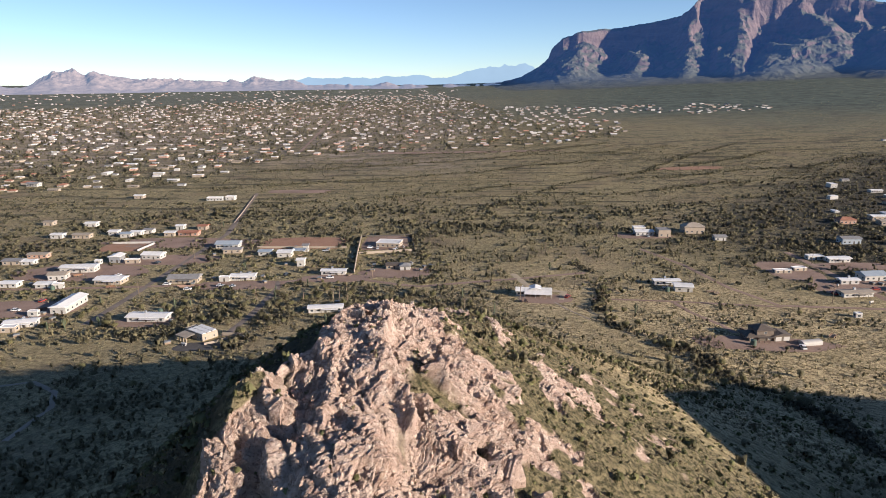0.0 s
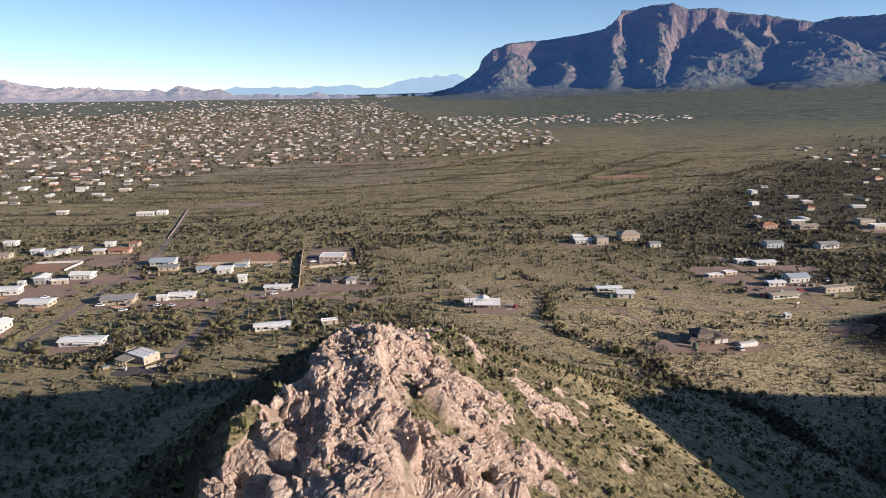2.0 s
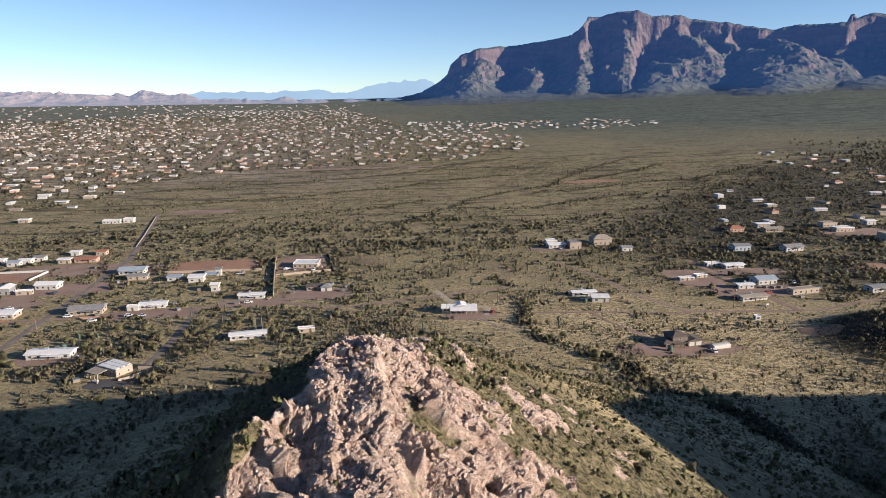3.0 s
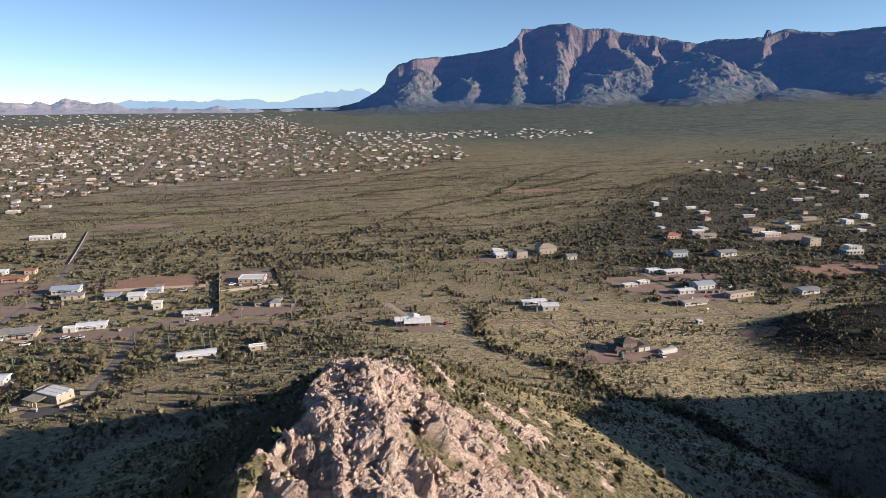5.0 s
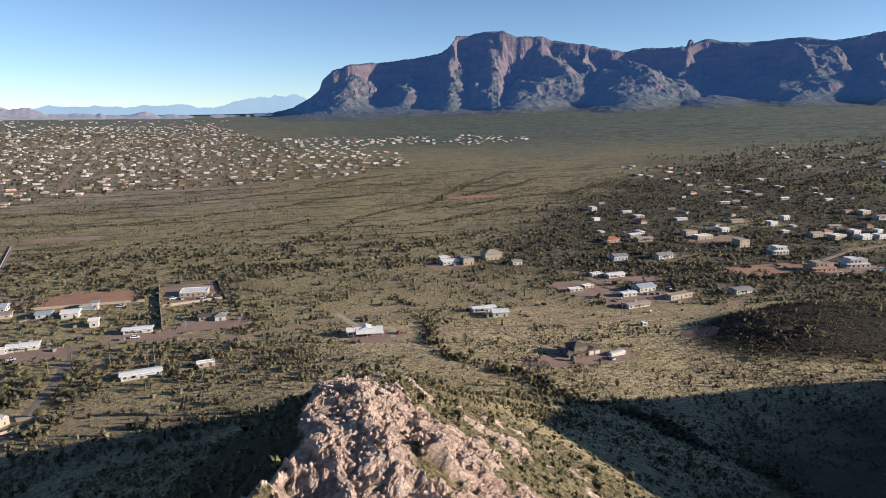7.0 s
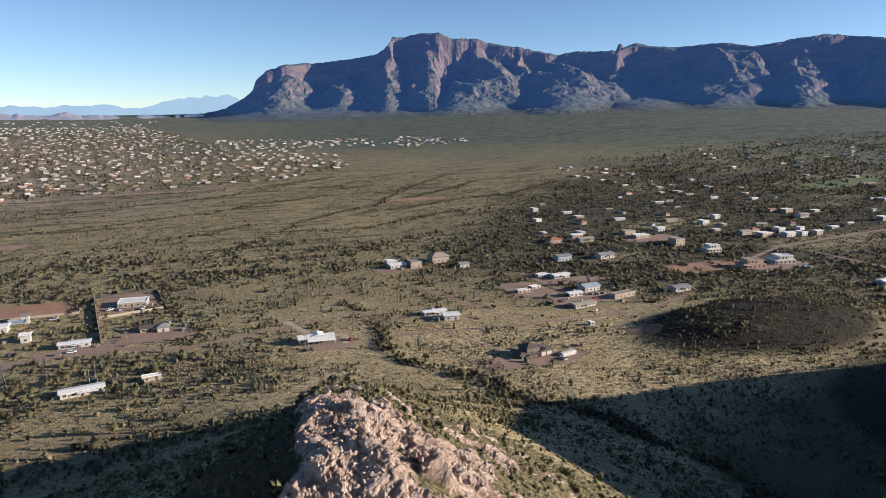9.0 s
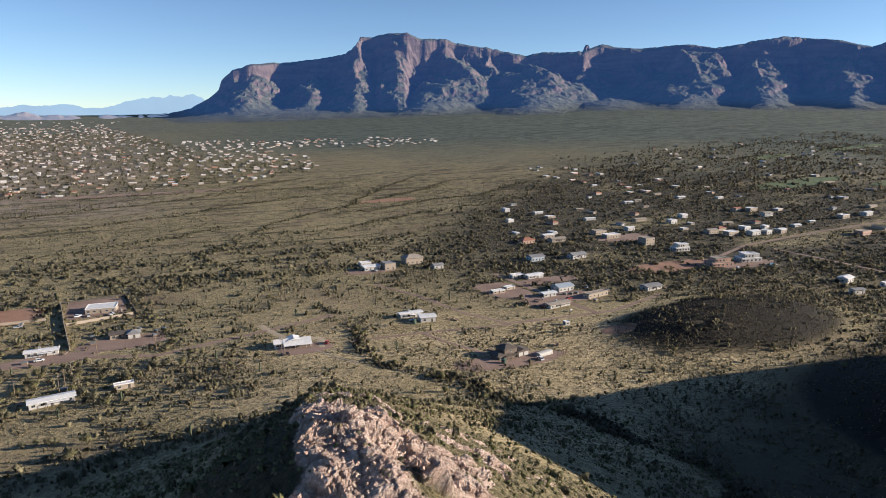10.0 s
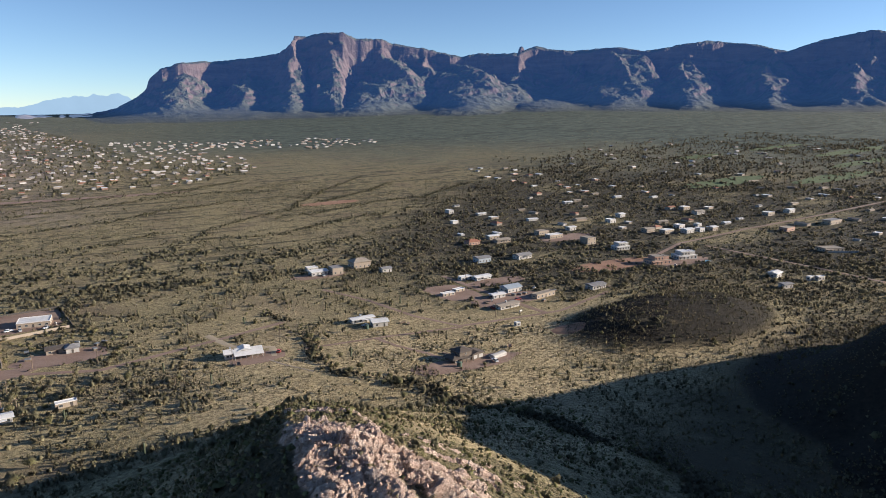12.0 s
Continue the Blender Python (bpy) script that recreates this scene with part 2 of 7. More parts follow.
def hill_material():
    """Weathered pinkish tuff where the attribute says rock, thin stony soil with dry grass elsewhere."""
    m, nt, bsdf, co = bare("hill_rock_and_soil", 0.93)
    tall = nt.nodes.new("ShaderNodeMapping")
    tall.inputs["Scale"].default_value = (1, 1, 0.35)
    nt.links.new(co, tall.inputs["Vector"])
    rock = blend(nt, band(nt, tex(nt, 0.22, 6, tall.outputs[0], 0.65), 0.35, 0.65), (0.50, 0.355, 0.280), (0.66, 0.51, 0.42))
    rock = blend(nt, band(nt, tex(nt, 1.1, 6, co, 0.75), 0.48, 0.62), rock, (0.76, 0.63, 0.53))
    rock = blend(nt, times(nt, band(nt, tex(nt, 0.55, 6, tall.outputs[0], 0.75), 0.57, 0.68), 0.6), rock, (0.27, 0.18, 0.140))
    rock = blend(nt, times(nt, band(nt, tex(nt, 2.6, 4, co, 0.8), 0.56, 0.62), 0.7), rock, (0.17, 0.118, 0.092))
    # rock is darker inside the clefts
    cleft_dark = nt.nodes.new("ShaderNodeAttribute")
    cleft_dark.attribute_name = "cleft"
    rock = blend(nt, times(nt, cleft_dark.outputs["Fac"], 0.6), rock, (0.16, 0.115, 0.085))
    soil = blend(nt, tex(nt, 0.35, 5, co), (0.128, 0.102, 0.066), (0.215, 0.170, 0.112))
    grass = blend(nt, band(nt, tex(nt, 1.1, 6, co, 0.8), 0.42, 0.58), (0.060, 0.058, 0.030), (0.29, 0.245, 0.138))
    soil = blend(nt, band(nt, tex(nt, 0.5, 5, co, 0.7), 0.30, 0.46), soil, grass)
    mask = nt.nodes.new("ShaderNodeAttribute")
    mask.attribute_name = "rock"
    cover = nt.nodes.new("ShaderNodeAttribute")
    cover.attribute_name = "brush"
    # the west side's shade put into the soil colour, over some real brush
    west_shade = blend(nt, band(nt, tex(nt, 0.9, 5, co, 0.7), 0.35, 0.65), (0.040, 0.038, 0.022), (0.105, 0.090, 0.055))
    soil = blend(nt, cover.outputs["Fac"], soil, west_shade)
    nt.links.new(blend(nt, mask.outputs["Fac"], soil, rock), bsdf.inputs["Base Color"])
    b = nt.nodes.new("ShaderNodeBump")
    b.inputs["Strength"].default_value, b.inputs["Distance"].default_value = 1.0, 0.8
    nt.links.new(tex(nt, 1.9, 9, co, 0.8), b.inputs["Height"])
    nt.links.new(b.outputs["Normal"], bsdf.inputs["Normal"])
    return m


def mountain_material():
    """Reddish volcanic cliffs with bands, olive scrub on the slopes that are less steep."""
    m, nt, bsdf, co = bare("mountain_rock", 0.95)
    flat = nt.nodes.new("ShaderNodeMapping")
    flat.inputs["Scale"].default_value = (0.25, 0.25, 1.6)
    nt.links.new(co, flat.inputs["Vector"])
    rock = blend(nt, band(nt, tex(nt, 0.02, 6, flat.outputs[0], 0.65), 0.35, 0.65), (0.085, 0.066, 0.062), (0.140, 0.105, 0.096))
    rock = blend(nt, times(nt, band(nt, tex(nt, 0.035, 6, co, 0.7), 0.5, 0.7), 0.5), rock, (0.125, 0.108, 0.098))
    scrub = blend(nt, band(nt, tex(nt, 0.012, 7, co, 0.7), 0.35, 0.65), (0.052, 0.060, 0.044), (0.092, 0.098, 0.070))
    mask = nt.nodes.new("ShaderNodeAttribute")
    mask.attribute_name = "cliff"
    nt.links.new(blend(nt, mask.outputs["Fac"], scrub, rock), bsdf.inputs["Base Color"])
    # haze before the far range, put in as a bluish glow of the rock
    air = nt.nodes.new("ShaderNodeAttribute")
    air.attribute_name = "air_haze"
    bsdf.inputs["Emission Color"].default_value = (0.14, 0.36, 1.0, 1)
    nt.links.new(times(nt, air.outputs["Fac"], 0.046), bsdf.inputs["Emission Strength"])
    b = nt.nodes.new("ShaderNodeBump")
    b.inputs["Strength"].default_value, b.inputs["Distance"].default_value = 1.0, 14.0
    nt.links.new(tex(nt, 0.018, 8, co, 0.65), b.inputs["Height"])
    nt.links.new(b.outputs["Normal"], bsdf.inputs["Normal"])
    return m


def foliage(name, dark, light, rough=0.75):
    """Small leaves that let some light through; the attribute tint sets plant from plant, the island leaf from leaf, dome turns the leaf's shading outwards."""
    m, nt, bsdf, co = bare(name, rough)
    tint = nt.nodes.new("ShaderNodeAttribute")
    tint.attribute_name = "tint"
    leaf = nt.nodes.new("ShaderNodeNewGeometry").outputs["Random Per Island"]
    colour = blend(nt, tint.outputs["Fac"], dark, light)
    colour = blend(nt, times(nt, leaf, 0.25), colour, (0.14, 0.128, 0.085))
    nt.links.new(colour, bsdf.inputs["Base Color"])
    dome, turn = nt.nodes.new("ShaderNodeAttribute"), nt.nodes.new("ShaderNodeVectorTransform")
    dome.attribute_name = "dome"
    turn.vector_type, turn.convert_from, turn.convert_to = "NORMAL", "OBJECT", "WORLD"
    nt.links.new(dome.outputs["Vector"], turn.inputs[0])
    through_leaf, mix = nt.nodes.new("ShaderNodeBsdfTranslucent"), nt.nodes.new("ShaderNodeMixShader")
    mix.inputs[0].default_value = 0.3
    for shader in (bsdf, through_leaf):
        nt.links.new(turn.outputs[0], shader.inputs["Normal"])
    nt.links.new(colour, through_leaf.inputs["Color"])
    nt.links.new(bsdf.outputs[0], mix.inputs[1])
    nt.links.new(through_leaf.outputs[0], mix.inputs[2])
    nt.links.new(mix.outputs[0], nt.nodes["Material Output"].inputs["Surface"])
    return m


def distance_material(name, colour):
    """A range so far off that its haze is put in as flat blue emission, without lit rock."""
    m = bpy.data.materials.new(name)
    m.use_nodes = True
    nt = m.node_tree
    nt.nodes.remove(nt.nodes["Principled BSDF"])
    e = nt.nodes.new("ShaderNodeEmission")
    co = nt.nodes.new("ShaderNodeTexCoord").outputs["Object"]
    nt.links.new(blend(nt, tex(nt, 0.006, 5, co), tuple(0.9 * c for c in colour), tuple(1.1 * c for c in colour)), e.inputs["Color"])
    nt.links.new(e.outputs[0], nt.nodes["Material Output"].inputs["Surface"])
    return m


DESERT, HILL, MOUNTAIN = desert_material(), hill_material(), mountain_material()
SCRUB = foliage("creosote_leaf", (0.150, 0.138, 0.078), (0.290, 0.262, 0.155))
GRASSY = foliage("dry_grass_leaf", (0.20, 0.165, 0.088), (0.37, 0.315, 0.19))
TREE = foliage("mesquite_leaf", (0.130, 0.121, 0.070), (0.255, 0.235, 0.140))
GROVE = foliage("grove_leaf", (0.085, 0.076, 0.048), (0.168, 0.150, 0.094))
GARDEN = foliage("palo_verde_leaf", (0.155, 0.150, 0.070), (0.300, 0.280, 0.135))
BRUSH = foliage("hillside_leaf", (0.110, 0.115, 0.046), (0.240, 0.238, 0.105))
BARK = surface("bark", [(0.07, 0.055, 0.04), (0.15, 0.12, 0.085)], 2.0, 0.95, 0.5)
CACTUS = surface("saguaro_skin", [(0.05, 0.065, 0.035), (0.085, 0.10, 0.055)], 3.0, 0.8, 0.4, stretch=(1, 1, 0.1))
DIRT = surface("packed_dirt", [(0.150, 0.098, 0.074), (0.215, 0.148, 0.114), (0.26, 0.185, 0.145)], 0.06, 0.96, 0.3, fine=14)
REDDIRT = surface("red_dirt", [(0.185, 0.098, 0.060), (0.26, 0.145, 0.090), (0.29, 0.175, 0.112)], 0.07, 0.96, 0.3, fine=14)
GRAVEL = surface("gravel_road", [(0.210, 0.175, 0.133), (0.294, 0.248, 0.196)], 0.09, 0.96, 0.3, fine=16)
ASPHALT = surface("worn_asphalt", [(0.052, 0.050, 0.049), (0.091, 0.084, 0.077)], 0.2, 0.9, 0.2, fine=10)
LAWN = surface("golf_lawn", [(0.060, 0.092, 0.028), (0.105, 0.145, 0.048)], 0.02, 0.9, 0.2)
SAND = surface("bunker_sand", [(0.315, 0.259, 0.175), (0.385, 0.322, 0.231)], 0.1, 0.95, 0.2)
WHITE_ROOF = surface("white_metal_roof", [(0.50, 0.50, 0.485), (0.62, 0.62, 0.61), (0.66, 0.66, 0.65)], 0.35, 0.55, 0.1, per_object=0.12)
WHITE_WALL = surface("white_siding", [(0.34, 0.33, 0.305), (0.45, 0.44, 0.42)], 0.5, 0.75, 0.1, per_object=0.12)
TAN_WALL = surface("tan_stucco", [(0.27, 0.225, 0.175), (0.345, 0.295, 0.235)], 0.5, 0.92, 0.2, per_object=0.15)
PINK_WALL = surface("pink_stucco", [(0.322, 0.203, 0.154), (0.406, 0.273, 0.210)], 0.5, 0.92, 0.2)
GREY_ROOF = surface("grey_shingle_roof", [(0.140, 0.140, 0.143), (0.231, 0.231, 0.234)], 0.6, 0.85, 0.3, per_object=0.15)
BLUE_ROOF = surface("blue_grey_metal_roof", [(0.231, 0.280, 0.329), (0.315, 0.357, 0.399)], 0.4, 0.5, 0.1)
BROWN_ROOF = surface("brown_shingle_roof", [(0.059, 0.049, 0.042), (0.105, 0.087, 0.073)], 0.6, 0.9, 0.3)
TILE_ROOF = surface("terracotta_tile_roof", [(0.210, 0.091, 0.056), (0.322, 0.154, 0.098)], 0.8, 0.85, 0.3, per_object=0.15)
TAN_ROOF = surface("tan_roll_roof", [(0.210, 0.182, 0.147), (0.308, 0.273, 0.224)], 0.4, 0.9, 0.2, per_object=0.15)
DARK_TRIM = surface("dark_trim", [(0.05, 0.045, 0.04), (0.09, 0.08, 0.07)], 1.0, 0.7)
WOOD = surface("weathered_wood", [(0.13, 0.095, 0.065), (0.26, 0.20, 0.145)], 1.5, 0.9, 0.3)
METAL = surface("galvanised_metal", [(0.36, 0.37, 0.38), (0.52, 0.53, 0.54)], 0.8, 0.45, 0.1, metal=0.6)
GLASS = surface("window_glass", [(0.035, 0.045, 0.055), (0.06, 0.07, 0.08)], 0.5, 0.12)
POOL = surface("pool_water", [(0.10, 0.30, 0.42), (0.14, 0.38, 0.50)], 0.3, 0.08)
TYRE = surface("tyre_rubber", [(0.02, 0.02, 0.02), (0.04, 0.04, 0.04)], 3.0, 0.9)


# ---- meshes ----
def mesh_from(name, verts, faces, material=None, attributes=(), shade_smooth=False):
    """A mesh from arrays of places and of triangles or quads."""
    me = bpy.data.meshes.new(name)
    verts, faces = np.asarray(verts, np.float32), np.asarray(faces, np.int32)
    n, k = faces.shape
    me.vertices.add(len(verts))
    me.vertices.foreach_set("co", verts.ravel())
    me.loops.add(n * k)
    me.loops.foreach_set("vertex_index", faces.ravel())
    me.polygons.add(n)
    me.polygons.foreach_set("loop_start", np.arange(0, n * k, k, dtype=np.int32))
    me.polygons.foreach_set("loop_total", np.full(n, k, np.int32))
    me.polygons.foreach_set("use_smooth", np.full(n, shade_smooth))
    for key, values in attributes:
        values = np.asarray(values, np.float32)
        vector = values.ndim == 2 and values.shape[-1] == 3
        me.attributes.new(key, "FLOAT_VECTOR" if vector else "FLOAT", "POINT").data.foreach_set("vector" if vector else "value", values.ravel())
    me.update(calc_edges=True)
    if material:
        me.materials.append(material)
    return me


def sheet(x, y, z):
    """Places and quads of a grid of rows and columns."""
    h, w = x.shape
    idx = np.arange(h * w).reshape(h, w)
    quads = np.stack([idx[:-1, :-1], idx[:-1, 1:], idx[1:, 1:], idx[1:, :-1]], -1).reshape(-1, 4)
    return np.stack([x, y, z], -1).reshape(-1, 3), quads


def part(name, bm, material, parent=None, label="", m=None):
    """Links a bmesh, or a mesh that is shared, as one object under a thing."""
    if isinstance(bm, bmesh.types.BMesh):
        me = bpy.data.meshes.new(name)
        bmesh.ops.recalc_face_normals(bm, faces=bm.faces[:])
        bm.to_mesh(me)
        bm.free()
        me.materials.append(material)
    else:
        me = bm
    ob = new(name, me)
    if parent:
        ob.parent = parent
    if m is not None:
        ob.matrix_basis = m
    if label:
        tagged(ob, label)
    return ob


def add_box(bm, x0, y0, z0, x1, y1, z1):
    v = [bm.verts.new(p) for p in ((x0, y0, z0), (x1, y0, z0), (x1, y1, z0), (x0, y1, z0), (x0, y0, z1), (x1, y0, z1), (x1, y1, z1), (x0, y1, z1))]
    for f in ((0, 3, 2, 1), (4, 5, 6, 7), (0, 1, 5, 4), (1, 2, 6, 5), (2, 3, 7, 6), (3, 0, 4, 7)):
        bm.faces.new([v[i] for i in f])


def boxes(*sizes):
    bm = bmesh.new()
    for s in sizes:
        add_box(bm, *s)
    return bm


# ---- ground ----
def axis(lo, hi, inner_lo, inner_hi, step, grow):
    vals = list(np.arange(inner_lo, inner_hi, step))
    s, v = step, inner_lo
    while v > lo:
        s *= grow
        v -= s
        vals.insert(0, max(v, lo))
    s, v = step, vals[-1]
    while v < hi:
        s *= grow
        v += s
        vals.append(min(v, hi))
    return np.array(vals)


def build_ground():
    gx, gy = np.meshgrid(axis(-4950, 4950, -300, 460, 3.4, 1.037), axis(-2500, 4950, 20, 540, 3.4, 1.037))
    z = land(gx, gy)
    core = smooth(70, 45, np.hypot((gx + 5) * 1.0, (gy - 75) * 0.75))
    z = z - 2.5 * core * (hill(gx, gy) > 25)
    r, az = np.hypot(gx, gy), np.degrees(np.arctan2(gx, gy))
    z = z + 0.7 * (fbm(gx / 14, gy / 14, 3, 21) - 0.5) * smooth(270, 210, r)
    bajada_haze = smooth(1250, 2100, r + 500 * (fbm(gx / 300, gy / 300, 4, 8) - 0.5) + 250 * smooth(0, 40, az)) * smooth(-14, 18, az)
    # all far ground takes the haze tint by distance
    bajada_haze = np.maximum(bajada_haze, 0.8 * smooth(1900, 2900, r + 300 * (fbm(gx / 300, gy / 300, 3, 9) - 0.5)))
    scrub = 0.2 + 0.5 * smooth(350, 900, r)
    groves = smooth(-70, 110, gx - 195 - 0.95 * np.maximum(0, gy - 545) + 160 * (fbm(gx / 70, gy / 50, 3, 24) - 0.5)) * smooth(1500, 1000, r + 400 * (fbm(gx / 120, gy / 120, 3, 26) - 0.5)) * smooth(310, 390, gy + 0.4 * np.clip(gx - 330, 0, 300)) * smooth(0.28, 0.44, fbm(gx / 110, gy / 70, 4, 23)) * smooth(14, 24, az)
    town = smooth(700, 950, gy) * smooth(3300, 2700, gy) * smooth(120, -60, gx - 0.12 * gy) * (1 - smooth(-2, 6, az)) * smooth(0.3, 0.5, fbm(gx / 90, gy / 90, 3, 25))
    groves = np.maximum(0.95 * groves, 0.25 * town)
    scrub = np.maximum(scrub, 1.5 * groves)
    scrub = np.maximum(scrub, 0.95 * smooth(120, 220, gx) * smooth(300, 380, gy + 0.3 * np.clip(gx - 300, 0, 400)) * smooth(1500, 1100, r))
    scrub = np.maximum(scrub, 1.0 * smooth(290, 340, gx) * smooth(185, 225, gy) * smooth(1500, 1100, r))
    # straw is cut back where the hills' shadows fall, to darken them by colour
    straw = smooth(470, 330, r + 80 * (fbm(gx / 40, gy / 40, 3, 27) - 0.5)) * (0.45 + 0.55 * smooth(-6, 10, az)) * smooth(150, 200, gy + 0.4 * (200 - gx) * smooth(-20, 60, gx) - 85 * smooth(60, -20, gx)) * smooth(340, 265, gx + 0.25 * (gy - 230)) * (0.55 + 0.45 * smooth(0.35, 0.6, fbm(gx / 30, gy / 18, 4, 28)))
    settled_haze = smooth(760, 960, gy) * smooth(3600, 3000, gy) * smooth(160, -40, gx - 0.12 * gy) * (1 - smooth(-2, 6, az)) * (0.4 + 0.6 * smooth(0.35, 0.6, fbm(gx / 60, gy / 45, 3, 29)))
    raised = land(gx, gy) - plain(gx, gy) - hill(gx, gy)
    basalt_and_shade = smooth(1.0, 5, raised)
    # the ridge's shadow put into the ground colour at its foot, as far as the wash
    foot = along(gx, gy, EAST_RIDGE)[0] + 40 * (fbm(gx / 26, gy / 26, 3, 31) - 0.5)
    basalt_and_shade = np.maximum(basalt_and_shade, 0.72 * smooth(122, 84, foot) * smooth(108, 122, gx))
    verts, quads = sheet(gx, gy, z)
    me = mesh_from("ground", verts, quads, DESERT, (("bajada_haze", bajada_haze), ("scrub", scrub), ("basalt_and_shade", basalt_and_shade), ("grove", groves), ("straw", straw), ("settled_haze", settled_haze), ("field", smooth(480, 640, r) * smooth(1500, 1150, r))), True)
    tagged(new("ground", me), "dry desert plain of stony soil, dry grass and low scrub", "ground", kind="structure")


build_ground()


def facets(x, y, size_x, size_y, seed, step, tilt):
    """Broken rock: every cell a tilted plane, with sharp breaks between cells."""
    u, v = x / size_x, y / size_y
    ix, iy = np.floor(u), np.floor(v)
    best, out = np.full(np.shape(u), 9.0), np.zeros(np.shape(u))
    for dx in (-1, 0, 1):
        for dy in (-1, 0, 1):
            cx, cy = ix + dx, iy + dy
            ox, oy = u - cx - hash2(cx, cy, seed), v - cy - hash2(cx, cy, seed + 7)
            d = np.hypot(ox, oy)
            plane = step * (hash2(cx, cy, seed + 13) - 0.5) + tilt * (ox * (hash2(cx, cy, seed + 17) - 0.3) + oy * (hash2(cx, cy, seed + 19) - 0.5)) * 2
            out = np.where(d < best, plane, out)
            best = np.minimum(best, d)
    return out


HILL_X = np.concatenate([np.arange(-62, -30, 0.5), np.arange(-30, 24, 0.165), np.arange(24, 78.01, 0.5)])
HILL_Y = np.concatenate([np.arange(18, 44, 0.5), np.arange(44, 104, 0.165), np.arange(104, 140.01, 0.5)])


def cracks(x, y, size, seed):
    """Narrow clefts between lumps: 1 in the cleft, 0 on the lump."""
    f1, f2, _ = worley(x / size, y / size, seed)
    return smooth(0.22, 0.0, f2 - f1)


def build_hill():
    """The rocky hill under the flight, with crags along its crest."""
    gx, gy = np.meshgrid(HILL_X, HILL_Y)
    base = land(gx, gy)
    d, side, _ = along(gx, gy, ROCK_RIDGE)
    d2 = np.minimum(along(gx, gy, ROCK_SPUR)[0], 1.3 * along(gx, gy, ROCK_RIB)[0])
    d2 = np.minimum(d2, along(gx, gy, ROCK_SHOULDER)[0])
    wx, wy = gx + 4 * (fbm(gx / 8, gy / 8, 4, 31) - 0.5), gy + 4 * (fbm(gx / 8, gy / 8, 4, 32) - 0.5)
    reach = 4 + (18 - 12 * smooth(68, 92, gy)) * smooth(-0.5, 0.8, side) + 7 * (fbm(gx / 20, gy / 20, 3, 33) - 0.5)
    craggy = np.maximum(smooth(1.25, 0.75, d / np.maximum(reach, 2)), smooth(1.2, 0.7, d2 / (6 + 8 * smooth(74, 62, gy)))) * smooth(112, 94, gy)
    ribs = smooth(0.54, 0.60, fbm(wx / 5, wy / 8, 4, 35, 0.6)) * smooth(58, 30, d) * smooth(135, 115, gy) * smooth(-0.5, 0.3, side)
    west = 0.45 * smooth(-0.2, -0.7, side) * smooth(60, 35, d) * smooth(0.48, 0.58, fbm(wx / 9, wy / 9, 3, 37))
    rock = np.clip(np.maximum.reduce([craggy, 0.8 * ribs, west]), 0, 1)
    # gullies run down the face towards the south-east
    across, down = wx * 0.89 + wy * 0.45, -wx * 0.45 + wy * 0.89
    gully = ridged(across / 11, down / 34, 3, 47)
    gaps = smooth(0.53, 0.61, fbm(wx / 6 + 40, wy / 6, 3, 36)) * smooth(2, 9, d)
    rock = rock * (1 - 0.85 * np.maximum(gaps, 0.9 * smooth(0.47, 0.32, gully) * smooth(3, 8, d)))
    big = facets(across, down, 5.2, 8.0, 41, 1.2, 1.3)
    mid = facets(across + 0.5 * big, down - 0.4 * big, 2.2, 3.2, 43, 0.40, 0.60)
    small = facets(across - 0.4 * mid, down + 0.4 * mid, 0.8, 1.2, 45, 0.13, 0.20)
    tx, ty = gx + 0.8 * (fbm(gx / 1.5, gy / 1.5, 3, 71) - 0.5) + 0.3 * base, gy + 0.8 * (fbm(gx / 1.5, gy / 1.5, 3, 72) - 0.5)
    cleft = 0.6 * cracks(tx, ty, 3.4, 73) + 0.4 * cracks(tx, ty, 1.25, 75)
    blocks = 1.4 * (ridged(across / 8, down / 15, 3, 49, 0.5) - 0.6) + 0.30 * (ridged(tx / 2.2, ty / 3.2, 3, 50, 0.55) - 0.6)
    rubble = 0.20 * (fbm(tx / 0.9, ty / 0.9, 3, 77, 0.65) - 0.5) + 0.12 * (np.abs(2 * vnoise(tx / 0.55, ty / 0.55, 79) - 1) - 0.5) * vnoise(tx / 3, ty / 3, 80)
    ribs_up = 0
    for way, tall, wide in FACE_RIBS:
        dr, sr, _ = along(wx * 0.4 + gx * 0.6, wy * 0.4 + gy * 0.6, way[::-1])
        ribs_up = np.maximum(ribs_up, tall * np.exp(-(dr / np.where(sr < 0, wide, 0.9)) ** 1.3))
    dw, sw, _ = along(gx, gy, ROCK_SHOULDER[:4] + ROCK_SPUR[1:])
    # mask of the shaded west side, where pale rock gives way to darker colour
    shade_side = smooth(0.1, -0.5, side) * smooth(0.8, 3.5, d) * np.where(gy < 89, smooth(0.3, 2.5, dw * (sw > 0)), 1) * smooth(2, 4.5, along(gx, gy, ROCK_RIB)[0])
    rock = rock * (1 - 0.8 * shade_side)
    rough_rock = big + mid + small + blocks + rubble - 0.45 * cleft + ribs_up
    push = rock * rough_rock * (1 - 0.5 * shade_side) + (1 - rock) * 0.9 * (fbm(gx / 1.8, gy / 1.8, 4, 53) - 0.5)
    sunk = 4.6 * (gully - 0.55) * smooth(0, 12, d) * smooth(1.9, 1.0, d / np.maximum(reach, 2)) * (1 - shade_side)
    sx, sy = np.gradient(base, HILL_X, axis=1), np.gradient(base, HILL_Y, axis=0)
    up = 1 / np.sqrt(1 + sx * sx + sy * sy)
    edge = np.minimum.reduce([gx + 62, 78 - gx, gy - 18, 140 - gy])
    hold = smooth(0, 6, edge)
